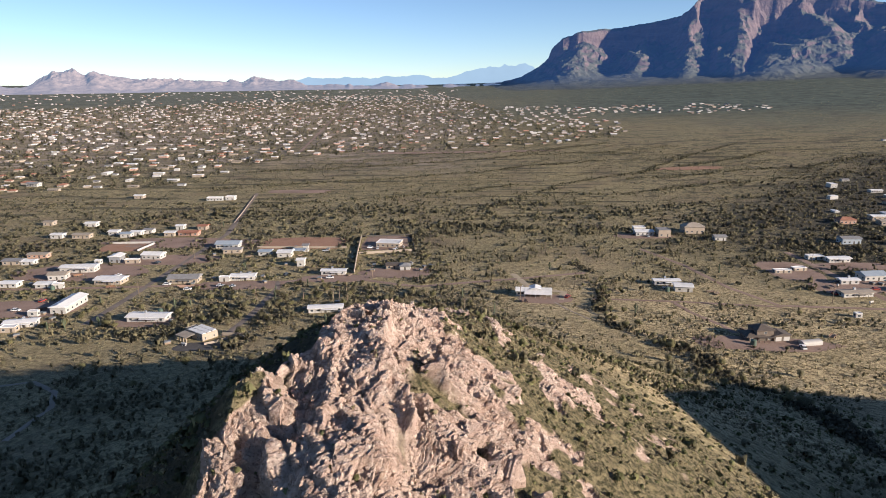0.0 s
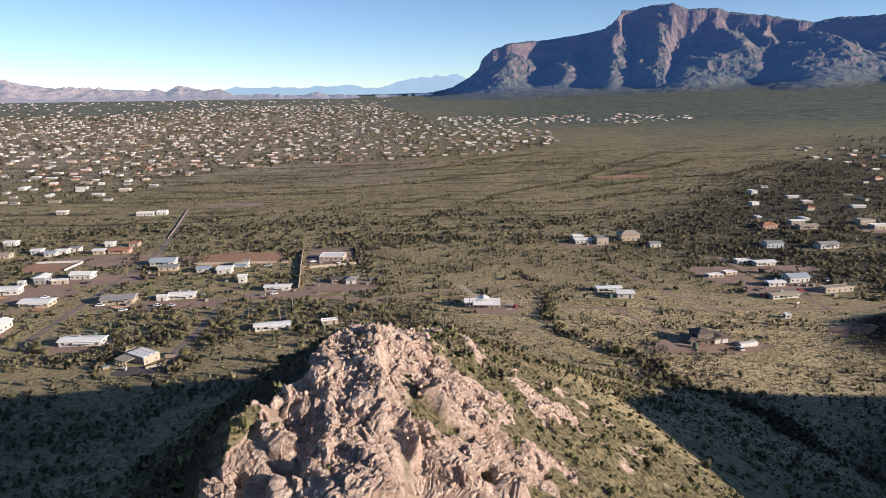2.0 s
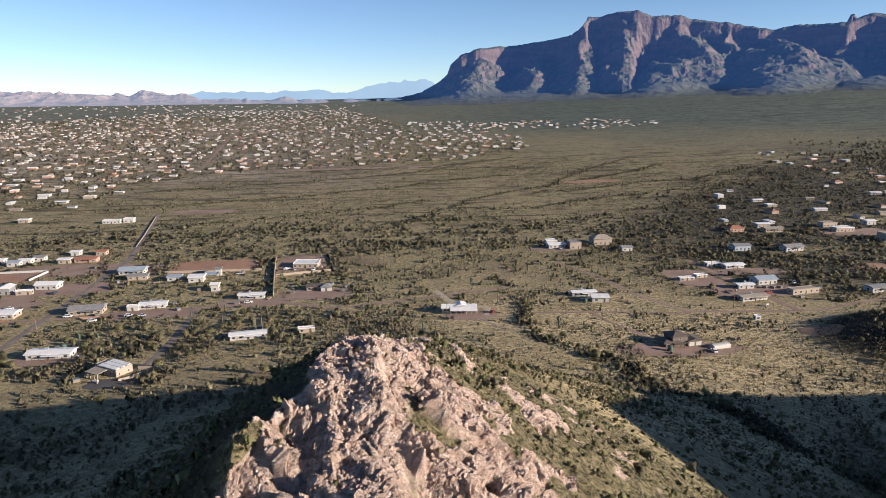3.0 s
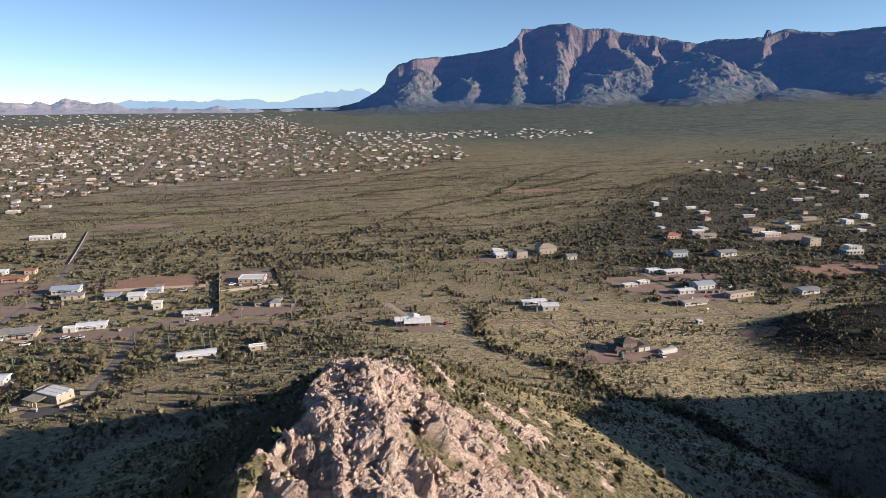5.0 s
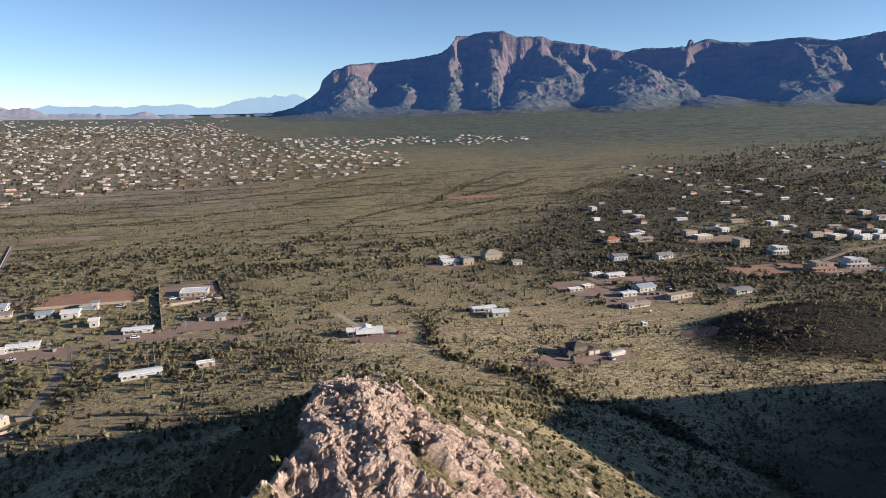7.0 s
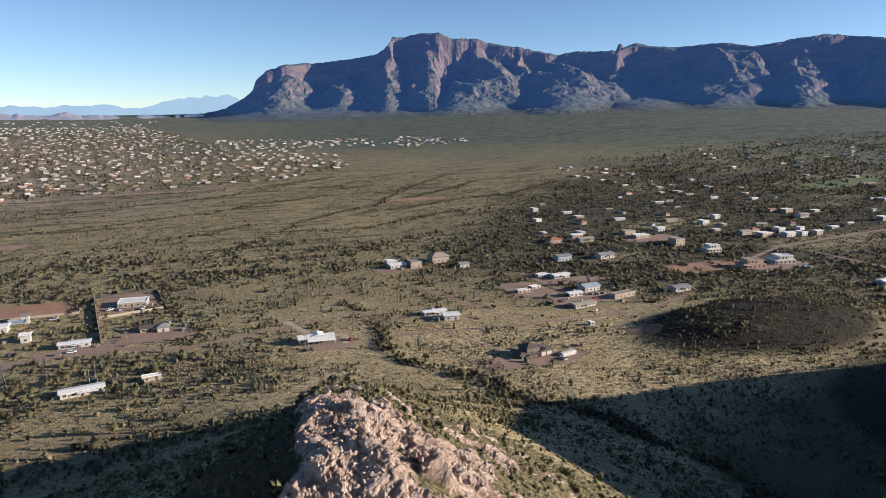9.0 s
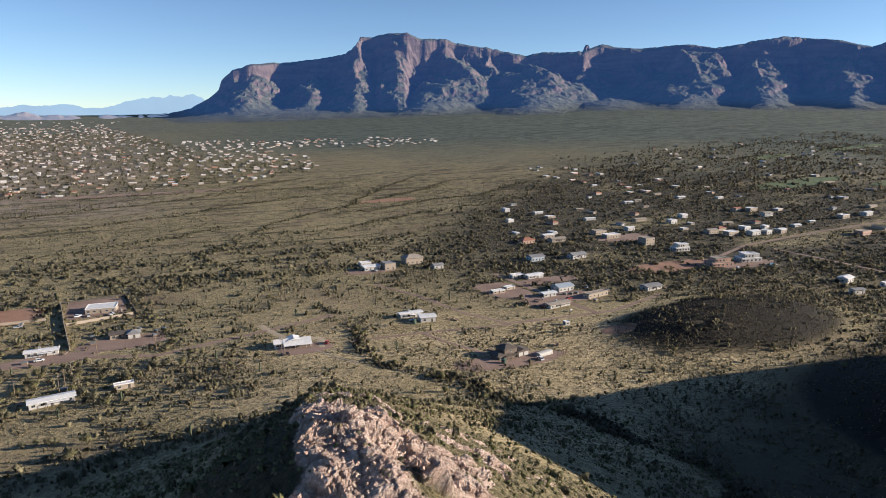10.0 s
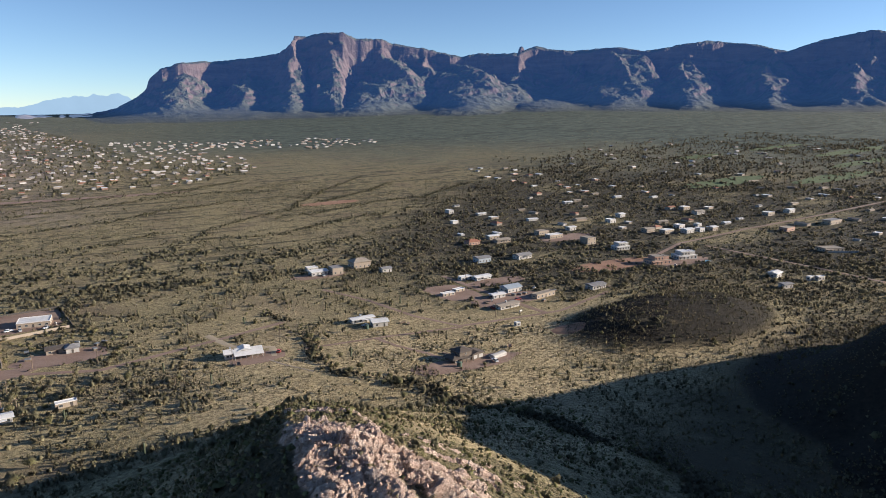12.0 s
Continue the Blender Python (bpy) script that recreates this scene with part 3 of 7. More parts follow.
    px, py = gx - sx * up * push * hold, gy - sy * up * push * hold
    z = base + up * push + sunk - 3.0 * smooth(6, 0, edge) - 0.4
    for k, arr in enumerate((px, py, z)):
        arr += 0.05 * hold * smooth(0.2, 0.6, rock) * (hash2(np.round(gx * 6), np.round(gy * 6), 90 + k) - 0.5)
    verts, quads = sheet(px, py, z)
    me = mesh_from("rocky_hill", verts, quads, HILL, (("rock", smooth(0.2, 0.5, rock)), ("brush", shade_side), ("cleft", np.clip(cleft, 0, 1))), False)
    tagged(new("rocky_hill", me), "craggy hill of pinkish weathered rock with grass between", "hill", kind="structure")
    return z, rock


HZ, HROCK = build_hill()


def on_hill(grid, x, y, other):
    """A value of the hill's grid at places inside it, another value elsewhere."""
    i, j = np.clip(np.searchsorted(HILL_Y, y), 0, len(HILL_Y) - 1), np.clip(np.searchsorted(HILL_X, x), 0, len(HILL_X) - 1)
    inside_it = (x > -58) & (x < 74) & (y > 22) & (y < 136)
    return np.where(inside_it, grid[i, j], other)


def ground_at(x, y):
    """Height of what one stands on, hill crags included."""
    x, y = np.asarray(x, float), np.asarray(y, float)
    return on_hill(HZ, x, y, land(x, y))


# ---- mountains ----
# the crest as it stands over the plain: bearing and elevation in degrees from the first eye
CREST = [(3.0, -1.2), (4.8, -0.5), (6.2, 0.53), (7.4, 1.2), (8.1, 1.8), (8.4, 2.6), (9.2, 3.32), (10.8, 3.89), (13.6, 4.04), (17.5, 4.6), (19.2, 5.0), (19.6, 6.14),
         (20.5, 6.16), (21.7, 6.45), (23.5, 6.54), (24.5, 6.09), (26.7, 6.06), (27.6, 5.72), (30.3, 5.34), (33.4, 4.7), (34.8, 4.95), (38.1, 4.98), (39.6, 5.56),
         (40.5, 5.32), (42.7, 5.12), (46.5, 5.37), (48.4, 5.02), (53.0, 5.71), (57.0, 5.19), (58.8, 4.72), (61.0, 5.43), (64.2, 5.99), (68, 5.2), (74, 4.6), (82, 3.6), (92, 1.5)]
EYE = 112.0
# spurs that run out from the wall, each as bearing, distance and elevation from the crest to the foot, with the height of the cliff along its top
SPURS = [([(11.0, 4290, 3.6), (10.6, 4060, 2.5), (10.2, 3800, 1.1)], 50), ([(16.2, 4290, 4.2), (15.7, 4060, 2.9), (15.5, 3780, 1.1)], 40),
         ([(19.7, 4300, 6.0), (19.3, 4160, 4.7), (19.1, 3920, 2.8), (19.3, 3560, 0.8)], 60), ([(22.6, 4300, 5.6), (22.4, 4160, 4.2), (22.6, 3980, 2.6)], 50),
         ([(28.4, 4300, 5.2), (28.3, 4060, 4.1), (27.0, 3760, 2.9), (25.4, 3400, 0.8)], 10), ([(30.6, 4300, 5.1), (30.3, 4100, 3.6), (30.0, 3900, 2.4)], 50),
         ([(33.4, 4300, 4.3), (34.5, 3840, 3.4), (34.3, 3500, 1.8), (34.0, 3150, 0.5)], 0), ([(38.8, 4310, 5.5), (38.1, 4100, 4.3), (37.8, 3900, 3.1), (38.0, 3640, 1.5)], 60),
         ([(43.4, 4300, 4.9), (43.2, 4140, 3.9), (42.8, 3900, 2.2)], 40), ([(47.0, 4310, 5.2), (46.9, 4080, 4.5), (46.6, 3780, 3.0), (46.2, 3360, 0.7)], 0),
         ([(51.4, 4310, 5.2), (51.3, 4080, 4.4), (51.8, 3780, 3.0), (52.4, 3360, 0.9)], 30), ([(57.6, 4310, 5.0), (57.4, 4060, 4.0), (57.8, 3700, 2.3), (58.2, 3340, 0.8)], 20),
         ([(63.9, 4310, 5.8), (63.4, 4060, 4.4), (63.2, 3600, 1.9)], 60), ([(40.4, 3480, 1.2), (40.6, 3300, 0.6)], 0), ([(70, 4310, 4.8), (69.6, 3900, 3.0), (69.4, 3500, 1.0)], 30)]


def polar(a, r, el):
    return (r * math.sin(radians(a)), r * math.cos(radians(a)), EYE + math.tan(radians(el)) * r)


def build_mountain():
    """A long crest with a cliff along its top, and spurs that run out towards the plain; slopes of loose rock below."""
    az, r = np.meshgrid(np.arange(2.0, 80, 0.085), np.linspace(2850, 4520, 180))
    x, y = r * np.sin(np.radians(az)), r * np.cos(np.radians(az))
    wx, wy = x + 90 * (fbm(x / 150, y / 150, 4, 60) - 0.5), y + 90 * (fbm(x / 150, y / 150, 4, 59) - 0.5)
    wx, wy = wx + 26 * (ridged(x / 60, y / 60, 3, 57) - 0.6), wy + 26 * (ridged(x / 60, y / 60, 3, 58) - 0.6)
    crest = 4330.0 + 230 * (fbm(az / 3.4, az * 0, 3, 56) - 0.5)
    el = np.interp(az, [c[0] for c in CREST], [c[1] for c in CREST]) + 0.14 * (fbm(az / 0.45, r * 0 + 1, 4, 61, 0.6) - 0.5)
    base = land(x, y) - 2
    top = EYE + np.tan(np.radians(el)) * crest

    def fall(d, wall, slope, round_top):
        """Drop at a distance from a ridge line: a cliff in two steps, then a slope that eases towards the foot."""
        cut = 0.62 * wall * smooth(6, 26, d) + 0.38 * wall * smooth(70, 92, d)
        d = np.sqrt(d * d + round_top ** 2) - round_top
        return cut + slope * d * (1 - 0.22 * smooth(150, 800, d))
    d = np.maximum(crest - 30 * ridged(az / 1.1, az * 0, 3, 63) - np.hypot(wx, wy), 0) * smooth(0, 140, crest - r)
    wall = (60 + 90 * smooth(0.35, 0.6, fbm(az / 2.2, az * 0 + 4, 3, 64))) * smooth(150, 330, top - base)
    z = np.where(r > crest, top - 0.3 * (r - crest), top - fall(d, wall, 0.62, 10))
    for nodes, cliff in SPURS:
        d, side, h = along(wx, wy, [polar(*p) for p in nodes])
        z = np.maximum(z, h - fall(d, cliff * smooth(300, 420, h), 0.58 if cliff > 15 else 0.52, 30 if cliff > 15 else 110))
    z = np.where(r < crest - 5, np.minimum(z, EYE + np.tan(np.radians(el)) * r - 5), z)
    up = z - base
    body = smooth(10, 90, up) * smooth(20, 120, crest - r)
    ribs = ridged((az + (wx - x) / 90 - (crest - r) / 260) / 3.1, r / 1500, 2, 66, 0.55)
    z = z + body * (60 * smooth(20, 160, up) + 90 * smooth(110, 280, up)) * (ribs - 0.78)
    z = z + body * (40 * (ridged(wx / 130, wy / 130, 4, 68) - 0.66) + 16 * (ridged(wx / 46, wy / 46, 3, 69) - 0.6))
    apron = base + 40 * smooth(2950, 4000, np.hypot(wx, wy)) ** 1.6 * smooth(2.5, 11, az)
    apron = apron + 26 * (fbm(wx / 240, wy / 240, 3, 67) - 0.3) * smooth(3050, 3600, r) * smooth(4, 10, az)
    mix = np.clip(0.5 + 0.5 * (z - apron) / 34, 0, 1)
    z = apron + (z - apron) * mix + 34 * mix * (1 - mix)
    z = np.where(r < 2960, np.minimum(z, base - 6 * smooth(2960, 2850, r)), z)
    gz = np.hypot(np.gradient(z, axis=0) / 9.33, np.gradient(z, axis=1) / (r * radians(0.085)))
    cliff = smooth(0.75, 1.15, gz)
    verts, quads = sheet(x, y, z)
    # the haze glow fades in over the lowest slopes
    me = mesh_from("backdrop_mountain", verts, quads, MOUNTAIN, (("cliff", cliff), ("air_haze", smooth(-25, 45, z - base))), False)
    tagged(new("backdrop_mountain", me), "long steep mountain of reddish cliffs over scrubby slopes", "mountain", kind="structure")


build_mountain()


def build_low_range(name, label, lo, hi, r0, r1, elev, rough_step, material, seed, peaks):
    """A far low range: peaks of noise along a bearing, from r0 to r1 metres out."""
    az, r = np.meshgrid(np.arange(lo, hi, 0.08), np.linspace(r0, r1, 60))
    x, y = r * np.sin(np.radians(az)), r * np.cos(np.radians(az))
    el = np.interp(az, [p[0] for p in peaks], [p[1] for p in peaks])
    t = (r - r0) / (r1 - r0)
    base = land(x, y) - 3
    top = EYE + np.tan(np.radians(el + elev * (fbm(az / rough_step / 1.6, az * 0, 3, seed, 0.55) - 0.5))) * r1
    bend = 120 * (fbm(x / 260, y / 260, 3, seed + 4) - 0.5)
    body = ridged((x + bend) / 420, (y - bend) / 420, 5, seed + 3, 0.52)
    z = base + np.maximum(0, top - base) * smooth(0, 0.75, t) * np.clip(0.1 + 1.25 * (body - 0.25), 0.05, 1.15)
    verts, quads = sheet(x, y, z)
    me = mesh_from(name, verts, quads, material, (("cliff", np.full(verts.shape[0], 0.75)),), False)
    return tagged(new(name, me), label, "mountains", kind="structure")


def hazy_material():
    """Far bare hills: rock in sun, with the haze before it put in as bluish emission."""
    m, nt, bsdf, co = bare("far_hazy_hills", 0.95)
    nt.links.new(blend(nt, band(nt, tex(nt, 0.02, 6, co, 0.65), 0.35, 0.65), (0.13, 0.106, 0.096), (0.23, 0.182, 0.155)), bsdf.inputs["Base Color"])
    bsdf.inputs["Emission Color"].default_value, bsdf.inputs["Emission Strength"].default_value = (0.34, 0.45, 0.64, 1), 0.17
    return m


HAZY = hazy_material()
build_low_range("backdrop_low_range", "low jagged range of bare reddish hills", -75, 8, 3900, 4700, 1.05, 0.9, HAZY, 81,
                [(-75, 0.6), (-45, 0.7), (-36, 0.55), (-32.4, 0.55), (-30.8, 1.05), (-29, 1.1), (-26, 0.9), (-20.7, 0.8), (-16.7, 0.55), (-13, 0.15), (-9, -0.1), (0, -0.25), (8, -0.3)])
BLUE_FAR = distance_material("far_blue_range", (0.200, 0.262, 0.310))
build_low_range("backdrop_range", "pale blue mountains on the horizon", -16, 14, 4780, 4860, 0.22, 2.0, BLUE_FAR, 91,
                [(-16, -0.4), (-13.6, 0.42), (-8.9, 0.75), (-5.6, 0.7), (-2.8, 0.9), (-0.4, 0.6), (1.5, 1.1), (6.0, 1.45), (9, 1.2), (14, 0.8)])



# ---- roads, yards and walls ----
OLD_ROAD = surface("dusty_old_asphalt", [(0.120, 0.098, 0.082), (0.185, 0.152, 0.128)], 0.15, 0.92, 0.2, fine=10)
TAKEN = []  # ground that plants leave free: x, y, radius


def lift(x, y):
    return land(x, y) + 0.10 + 0.30 * smooth(500, 900, np.hypot(x, y))


def road(name, pts, width, material, label, step=5.0):
    """A strip along a polyline, laid on the ground, with frayed edges."""
    rows = []
    for (x0, y0), (x1, y1) in zip(pts, pts[1:]):
        n = max(1, int(math.hypot(x1 - x0, y1 - y0) / step))
        rows += [(x0 + (x1 - x0) * k / n, y0 + (y1 - y0) * k / n) for k in range(n)]
    rows.append(pts[-1])
    p = np.array(rows)
    way = np.gradient(p, axis=0)
    way /= np.linalg.norm(way, axis=1)[:, None] + 1e-9
    side = np.stack([way[:, 1], -way[:, 0]], 1)
    wob = 1 + 0.35 * (fbm(p[:, 0] / 6, p[:, 1] / 6, 2, 71) - 0.5)
    cols = [p + side * (width / 2 * wob * k)[:, None] for k in (-1, -0.4, 0.4, 1)]
    x, y = np.stack([c[:, 0] for c in cols], 1), np.stack([c[:, 1] for c in cols], 1)
    z = lift(x, y) + np.array([-0.12, 0, 0, -0.12])
    verts, quads = sheet(x, y, z)
    TAKEN.extend((a, b, width * 0.75) for a, b in rows)
    return tagged(new(name, mesh_from(name, verts, quads[:, ::-1], material, (), True)), label, "road", kind="structure")


def yard(name, x, y, rx, ry, material, label, seed=0, square=0.0, clear=True):
    """A bare lot with an uneven outline."""
    a = np.linspace(0, 2 * math.pi, 37)[:-1]
    c, s = np.cos(a), np.sin(a)
    k = (1 - square) + square / np.maximum(np.abs(c), np.abs(s))
    k = k * (1 + (0.45 - 0.3 * square) * (fbm(c * 1.7 + seed, s * 1.7 + 3 * seed, 3, 73) - 0.5))
    rings = [(0.02, 0), (0.4, 0), (0.75, 0), (0.96, 0), (1.03, -0.12)]
    px = np.stack([x + rx * k * c * q for q, _ in rings])
    py = np.stack([y + ry * k * s * q for q, _ in rings])
    pz = lift(px, py) - 0.04 + np.array([d for _, d in rings])[:, None]
    idx = np.arange(len(rings) * 36).reshape(len(rings), 36)
    nxt = np.roll(idx, -1, axis=1)
    quads = np.stack([idx[:-1], idx[1:], nxt[1:], nxt[:-1]], -1).reshape(-1, 4)
    if clear:
        TAKEN.extend((x + rx * fx, y + ry * fy, 0.5 * min(rx, ry)) for fx in (-0.5, 0, 0.5) for fy in (-0.5, 0, 0.5))
    me = mesh_from(name, np.stack([px, py, pz], -1).reshape(-1, 3), quads, material, (), True)
    return tagged(new(name, me), label, "ground", kind="structure")


def block_wall(name, pts, height, thick, material, label, base=0.5):
    """A wall along a polyline, stepped with the ground, with a coping."""
    thing = tagged(new(name), label, "wall")
    thing.location = (*pts[0], float(land(*pts[0])))
    o = Vector(thing.location)
    for (x0, y0), (x1, y1) in zip(pts, pts[1:]):
        n = max(1, int(math.hypot(x1 - x0, y1 - y0) / 9))
        ang = math.atan2(y1 - y0, x1 - x0)
        length = math.hypot(x1 - x0, y1 - y0) / n
        for k in range(n):
            cx, cy = x0 + (x1 - x0) * (k + 0.5) / n, y0 + (y1 - y0) * (k + 0.5) / n
            m = Matrix.Translation(Vector((cx, cy, float(land(cx, cy)))) - o) @ Matrix.Rotation(ang, 4, "Z")
            bm = boxes((-length / 2, -thick / 2, -base, length / 2, thick / 2, height), (-length / 2, -thick / 2 - 0.05, height, length / 2, thick / 2 + 0.05, height + 0.08))
            part("wall_panel", bm, material, thing, m=m)
    return thing


for name, pts, width, material, label in (
    ("road_1", [(-103, 275), (-100, 303), (-99, 351), (-103, 368)], 4.0, OLD_ROAD, "narrow worn paved lane between the lots"),
    ("road_2", [(-178, 296), (-177, 393), (-176, 497), (-190, 580), (-208, 690)], 4.4, OLD_ROAD, "straight worn paved road through the settlement"),
    ("road_14", [(-244, 1060), (-310, 1741), (-380, 2500)], 4.5, DIRT, "straight pale road through the far settlement"),
    ("road_3", [(-330, 355), (-178, 360), (-103, 366), (-61, 372), (-20, 352), (35, 366), (80, 380)], 4.0, DIRT, "dirt road between scattered homes"),
    ("road_4", [(130, 440), (145, 398), (153, 350), (166, 318), (240, 312), (300, 330)], 3.4, DIRT, "reddish dirt track down a dry slope"),
    ("road_5", [(113, 322), (116, 305), (124, 285), (126, 275)], 3.2, DIRT, "winding reddish gravel drive"),
    ("road_6", [(36, 378), (42, 352), (50, 343), (60, 338), (56, 322)], 4.4, SAND, "pale gravel drive beside a white house"),
    ("road_7", [(225, 430), (226, 370), (228, 312)], 5.0, DIRT, "dirt lane beside workshops"),
    ("road_8", [(395, 382), (494, 420), (618, 430), (794, 426), (1000, 420)], 4.0, DIRT, "pale reddish dirt road climbing away"),
    ("road_9", [(505, 400), (503, 313), (499, 237)], 4.2, DIRT, "dirt track through thick brush"),
    ("road_10", [(73, 325), (118, 322), (166, 316)], 3.0, DIRT, "faint dirt track over dry grass"),
    ("road_11", [(-172, 226), (-161, 229), (-146, 218), (-139, 204), (-139, 180)], 2.2, GRAVEL, "narrow footpath over shaded desert"),
    ("road_12", [(52, 318), (56, 305), (64, 288)], 1.6, GRAVEL, "narrow concrete edged path down dry grass"),
    ("road_13", [(60, 316), (66, 302), (70, 292)], 0.8, GRAVEL, "narrow pale strip down dry grass"),
):
    road(name, pts, width, material, label)

for k, (x, y, rx, ry, material, square) in enumerate((
    (-232, 392, 42, 20, DIRT, 0.3), (-190, 421, 34, 14, DIRT, 0.3), (-110, 262.5, 11, 5.5, ASPHALT, 0.4), (-237, 457, 17, 12, REDDIRT, 0.9), (-108, 466, 32, 18, REDDIRT, 0.8),
    (-48, 465, 17, 22, DIRT, 0.8), (-34, 384, 22, 12, DIRT, 0.3), (-70, 372, 22, 8, DIRT, 0.2), (-225, 322, 30, 14, DIRT, 0.3), (-150, 298, 16, 7, DIRT, 0.2),
    (48, 325, 15, 9, DIRT, 0.2), (134, 263, 30, 9, DIRT, 0.3), (143, 480, 22, 8, DIRT, 0.4), (205, 385, 16, 22, DIRT, 0.4),
    (228, 352, 30, 12, DIRT, 0.4), (250, 395, 26, 9, DIRT, 0.3), (212, 275, 10, 9, REDDIRT, 0.0), (372, 388, 46, 15, REDDIRT, 0.2), (420, 500, 34, 14, DIRT, 0.3),
    (430, 366, 30, 10, DIRT, 0.3), (-122, 360, 26, 9, DIRT, 0.3), (300, 835, 45, 12, REDDIRT, 0.1), (-165, 700, 34, 10, DIRT, 0.5), (-200, 470, 60, 16, DIRT, 0.2), (10, 1035, 150, 10, DIRT, 0.4))):
    yard("dirt_lot", x, y, rx, ry, material, "bare dirt lot beside homes" if material is DIRT else "bare lot of reddish dirt", k + 1, square)
for k, (x, y, rx, ry) in enumerate(((908, 655, 90, 26), (1073, 575, 110, 22), (1164, 896, 70, 18), (1480, 745, 140, 22), (1440, 898, 110, 16), (1300, 640, 120, 16))):
    yard("lawn", x, y, rx, ry, LAWN, "mown green golf fairway", k + 40, 0.1)
    if k % 2 == 0:
        yard("bunker", x + 0.4 * rx, y - 0.8 * ry, 14, 6, SAND, "pale sand bunker beside a fairway", k + 60, 0.0)

block_wall("garden_wall", [(-60, 383), (-64.5, 430), (-69, 484)], 2.0, 0.25, TAN_WALL, "long tan block wall round a lot")
block_wall("garden_wall", [(-68, 484.3), (-31, 488), (-26.3, 440)], 1.1, 0.25, DARK_TRIM, "low dark fence round a walled lot")
block_wall("garden_wall", [(-63.5, 431), (-28, 438.5)], 1.6, 0.25, TAN_WALL, "tan block wall across a lot")
block_wall("garden_wall", [(-158, 357.6), (-142, 356.8)], 1.2, 0.25, PINK_WALL, "low pinkish block wall before a house")
block_wall("fence", [(-254, 468), (-219, 469), (-222, 445)], 1.4, 0.12, WHITE_WALL, "white rail fence along a riding arena")
block_wall("fence", [(-139, 450.8), (-102, 449.7), (-75, 448.7)], 1.6, 0.12, TAN_WALL, "pale fence along a dirt arena")
block_wall("garden_wall", [(-184, 540), (-190, 580), (-206, 676)], 0.9, 0.22, TAN_WALL, "long pale roadside wall")
block_wall("retaining_wall", [(570, 318), (596, 302)], 1.8, 0.4, WHITE_WALL, "long white terrace wall below a house")


# ---- buildings ----
WINDOW = {}


def window_mesh(width, height):
    """Frame and pane, shared by windows of one size."""
    if (width, height) not in WINDOW:
        w, h = width / 2, height / 2
        made = []
        for name, bm, material in (("frame", boxes((-w - .08, -.06, -h - .08, -w, .04, h + .08), (w, -.06, -h - .08, w + .08, .04, h + .08), (-w, -.06, h, w, .04, h + .08), (-w, -.06, -h - .08, w, .04, -h)), WHITE_WALL),
                                   ("pane", boxes((-w, -.02, -h, w, .02, h)), GLASS)):
            me = bpy.data.meshes.new(name)
            bmesh.ops.recalc_face_normals(bm, faces=bm.faces[:])
            bm.to_mesh(me)
            bm.free()
            me.materials.append(material)
            made.append(me)
        WINDOW[(width, height)] = made
    return WINDOW[(width, height)]


def add_window(thing, x, y, z, turn, width=1.3, height=1.0, name="window"):
    frame_mesh, pane_mesh = window_mesh(width, height)
    w = part(name, frame_mesh, None, thing, m=pose(x, y, z, 0, 0, turn))
    part("pane", pane_mesh, None, w)
    return w


def roof_bm(kind, L, W, H, over=0.7):
    """Roof of a building L by W with its eaves at H: flat (with parapet), low, gable, gabley, hip."""
    bm = bmesh.new()
    l, w, t = L / 2 + over, W / 2 + over, 0.16
    if kind == "flat":
        l, w = L / 2 + 0.06, W / 2 + 0.06
        add_box(bm, -l + .2, -w + .2, H - .05, l - .2, w - .2, H + .12)
        for b in ((-l, -w, H, l, -w + .2, H + .4), (-l, w - .2, H, l, w, H + .4), (-l, -w + .2, H, -l + .2, w - .2, H + .4), (l - .2, -w + .2, H, l, w - .2, H + .4)):
            add_box(bm, *b)
        return bm
    rise = {"low": 0.22, "gable": 0.36, "gabley": 0.3, "hip": 0.45}[kind]
    if kind == "gabley":
        top, ridge = rise * L / 2, [(0, -w), (0, w)]
        under = [(-l, -w, H), (l, -w, H), (l, w, H), (-l, w, H)]
    else:
        top = rise * W / 2
        inset = w * 0.95 if kind == "hip" else 0
        ridge = [(-max(0.2, l - inset), 0), (max(0.2, l - inset), 0)] if kind == "hip" else [(-l, 0), (l, 0)]
        under = [(-l, -w, H), (l, -w, H), (l, w, H), (-l, w, H)]
    lo = [bm.verts.new((x, y, z - 0.05)) for x, y, z in under]
    hi = [bm.verts.new((x, y, z + t)) for x, y, z in under]
    r = [bm.verts.new((x, y, H + t + top)) for x, y in ridge]
    bm.faces.new(lo[::-1])
    for i in range(4):
        bm.faces.new([lo[i], lo[(i + 1) % 4], hi[(i + 1) % 4], hi[i]])
    if kind == "gabley":
        bm.faces.new([hi[0], hi[1], r[0]]), bm.faces.new([hi[2], hi[3], r[1]])
        bm.faces.new([hi[1], hi[2], r[1], r[0]]), bm.faces.new([hi[3], hi[0], r[0], r[1]])
    else:
        bm.faces.new([hi[0], hi[1], r[1], r[0]]), bm.faces.new([hi[2], hi[3], r[0], r[1]])
        bm.faces.new([hi[1], hi[2], r[1]]), bm.faces.new([hi[3], hi[0], r[0]])
    return bm


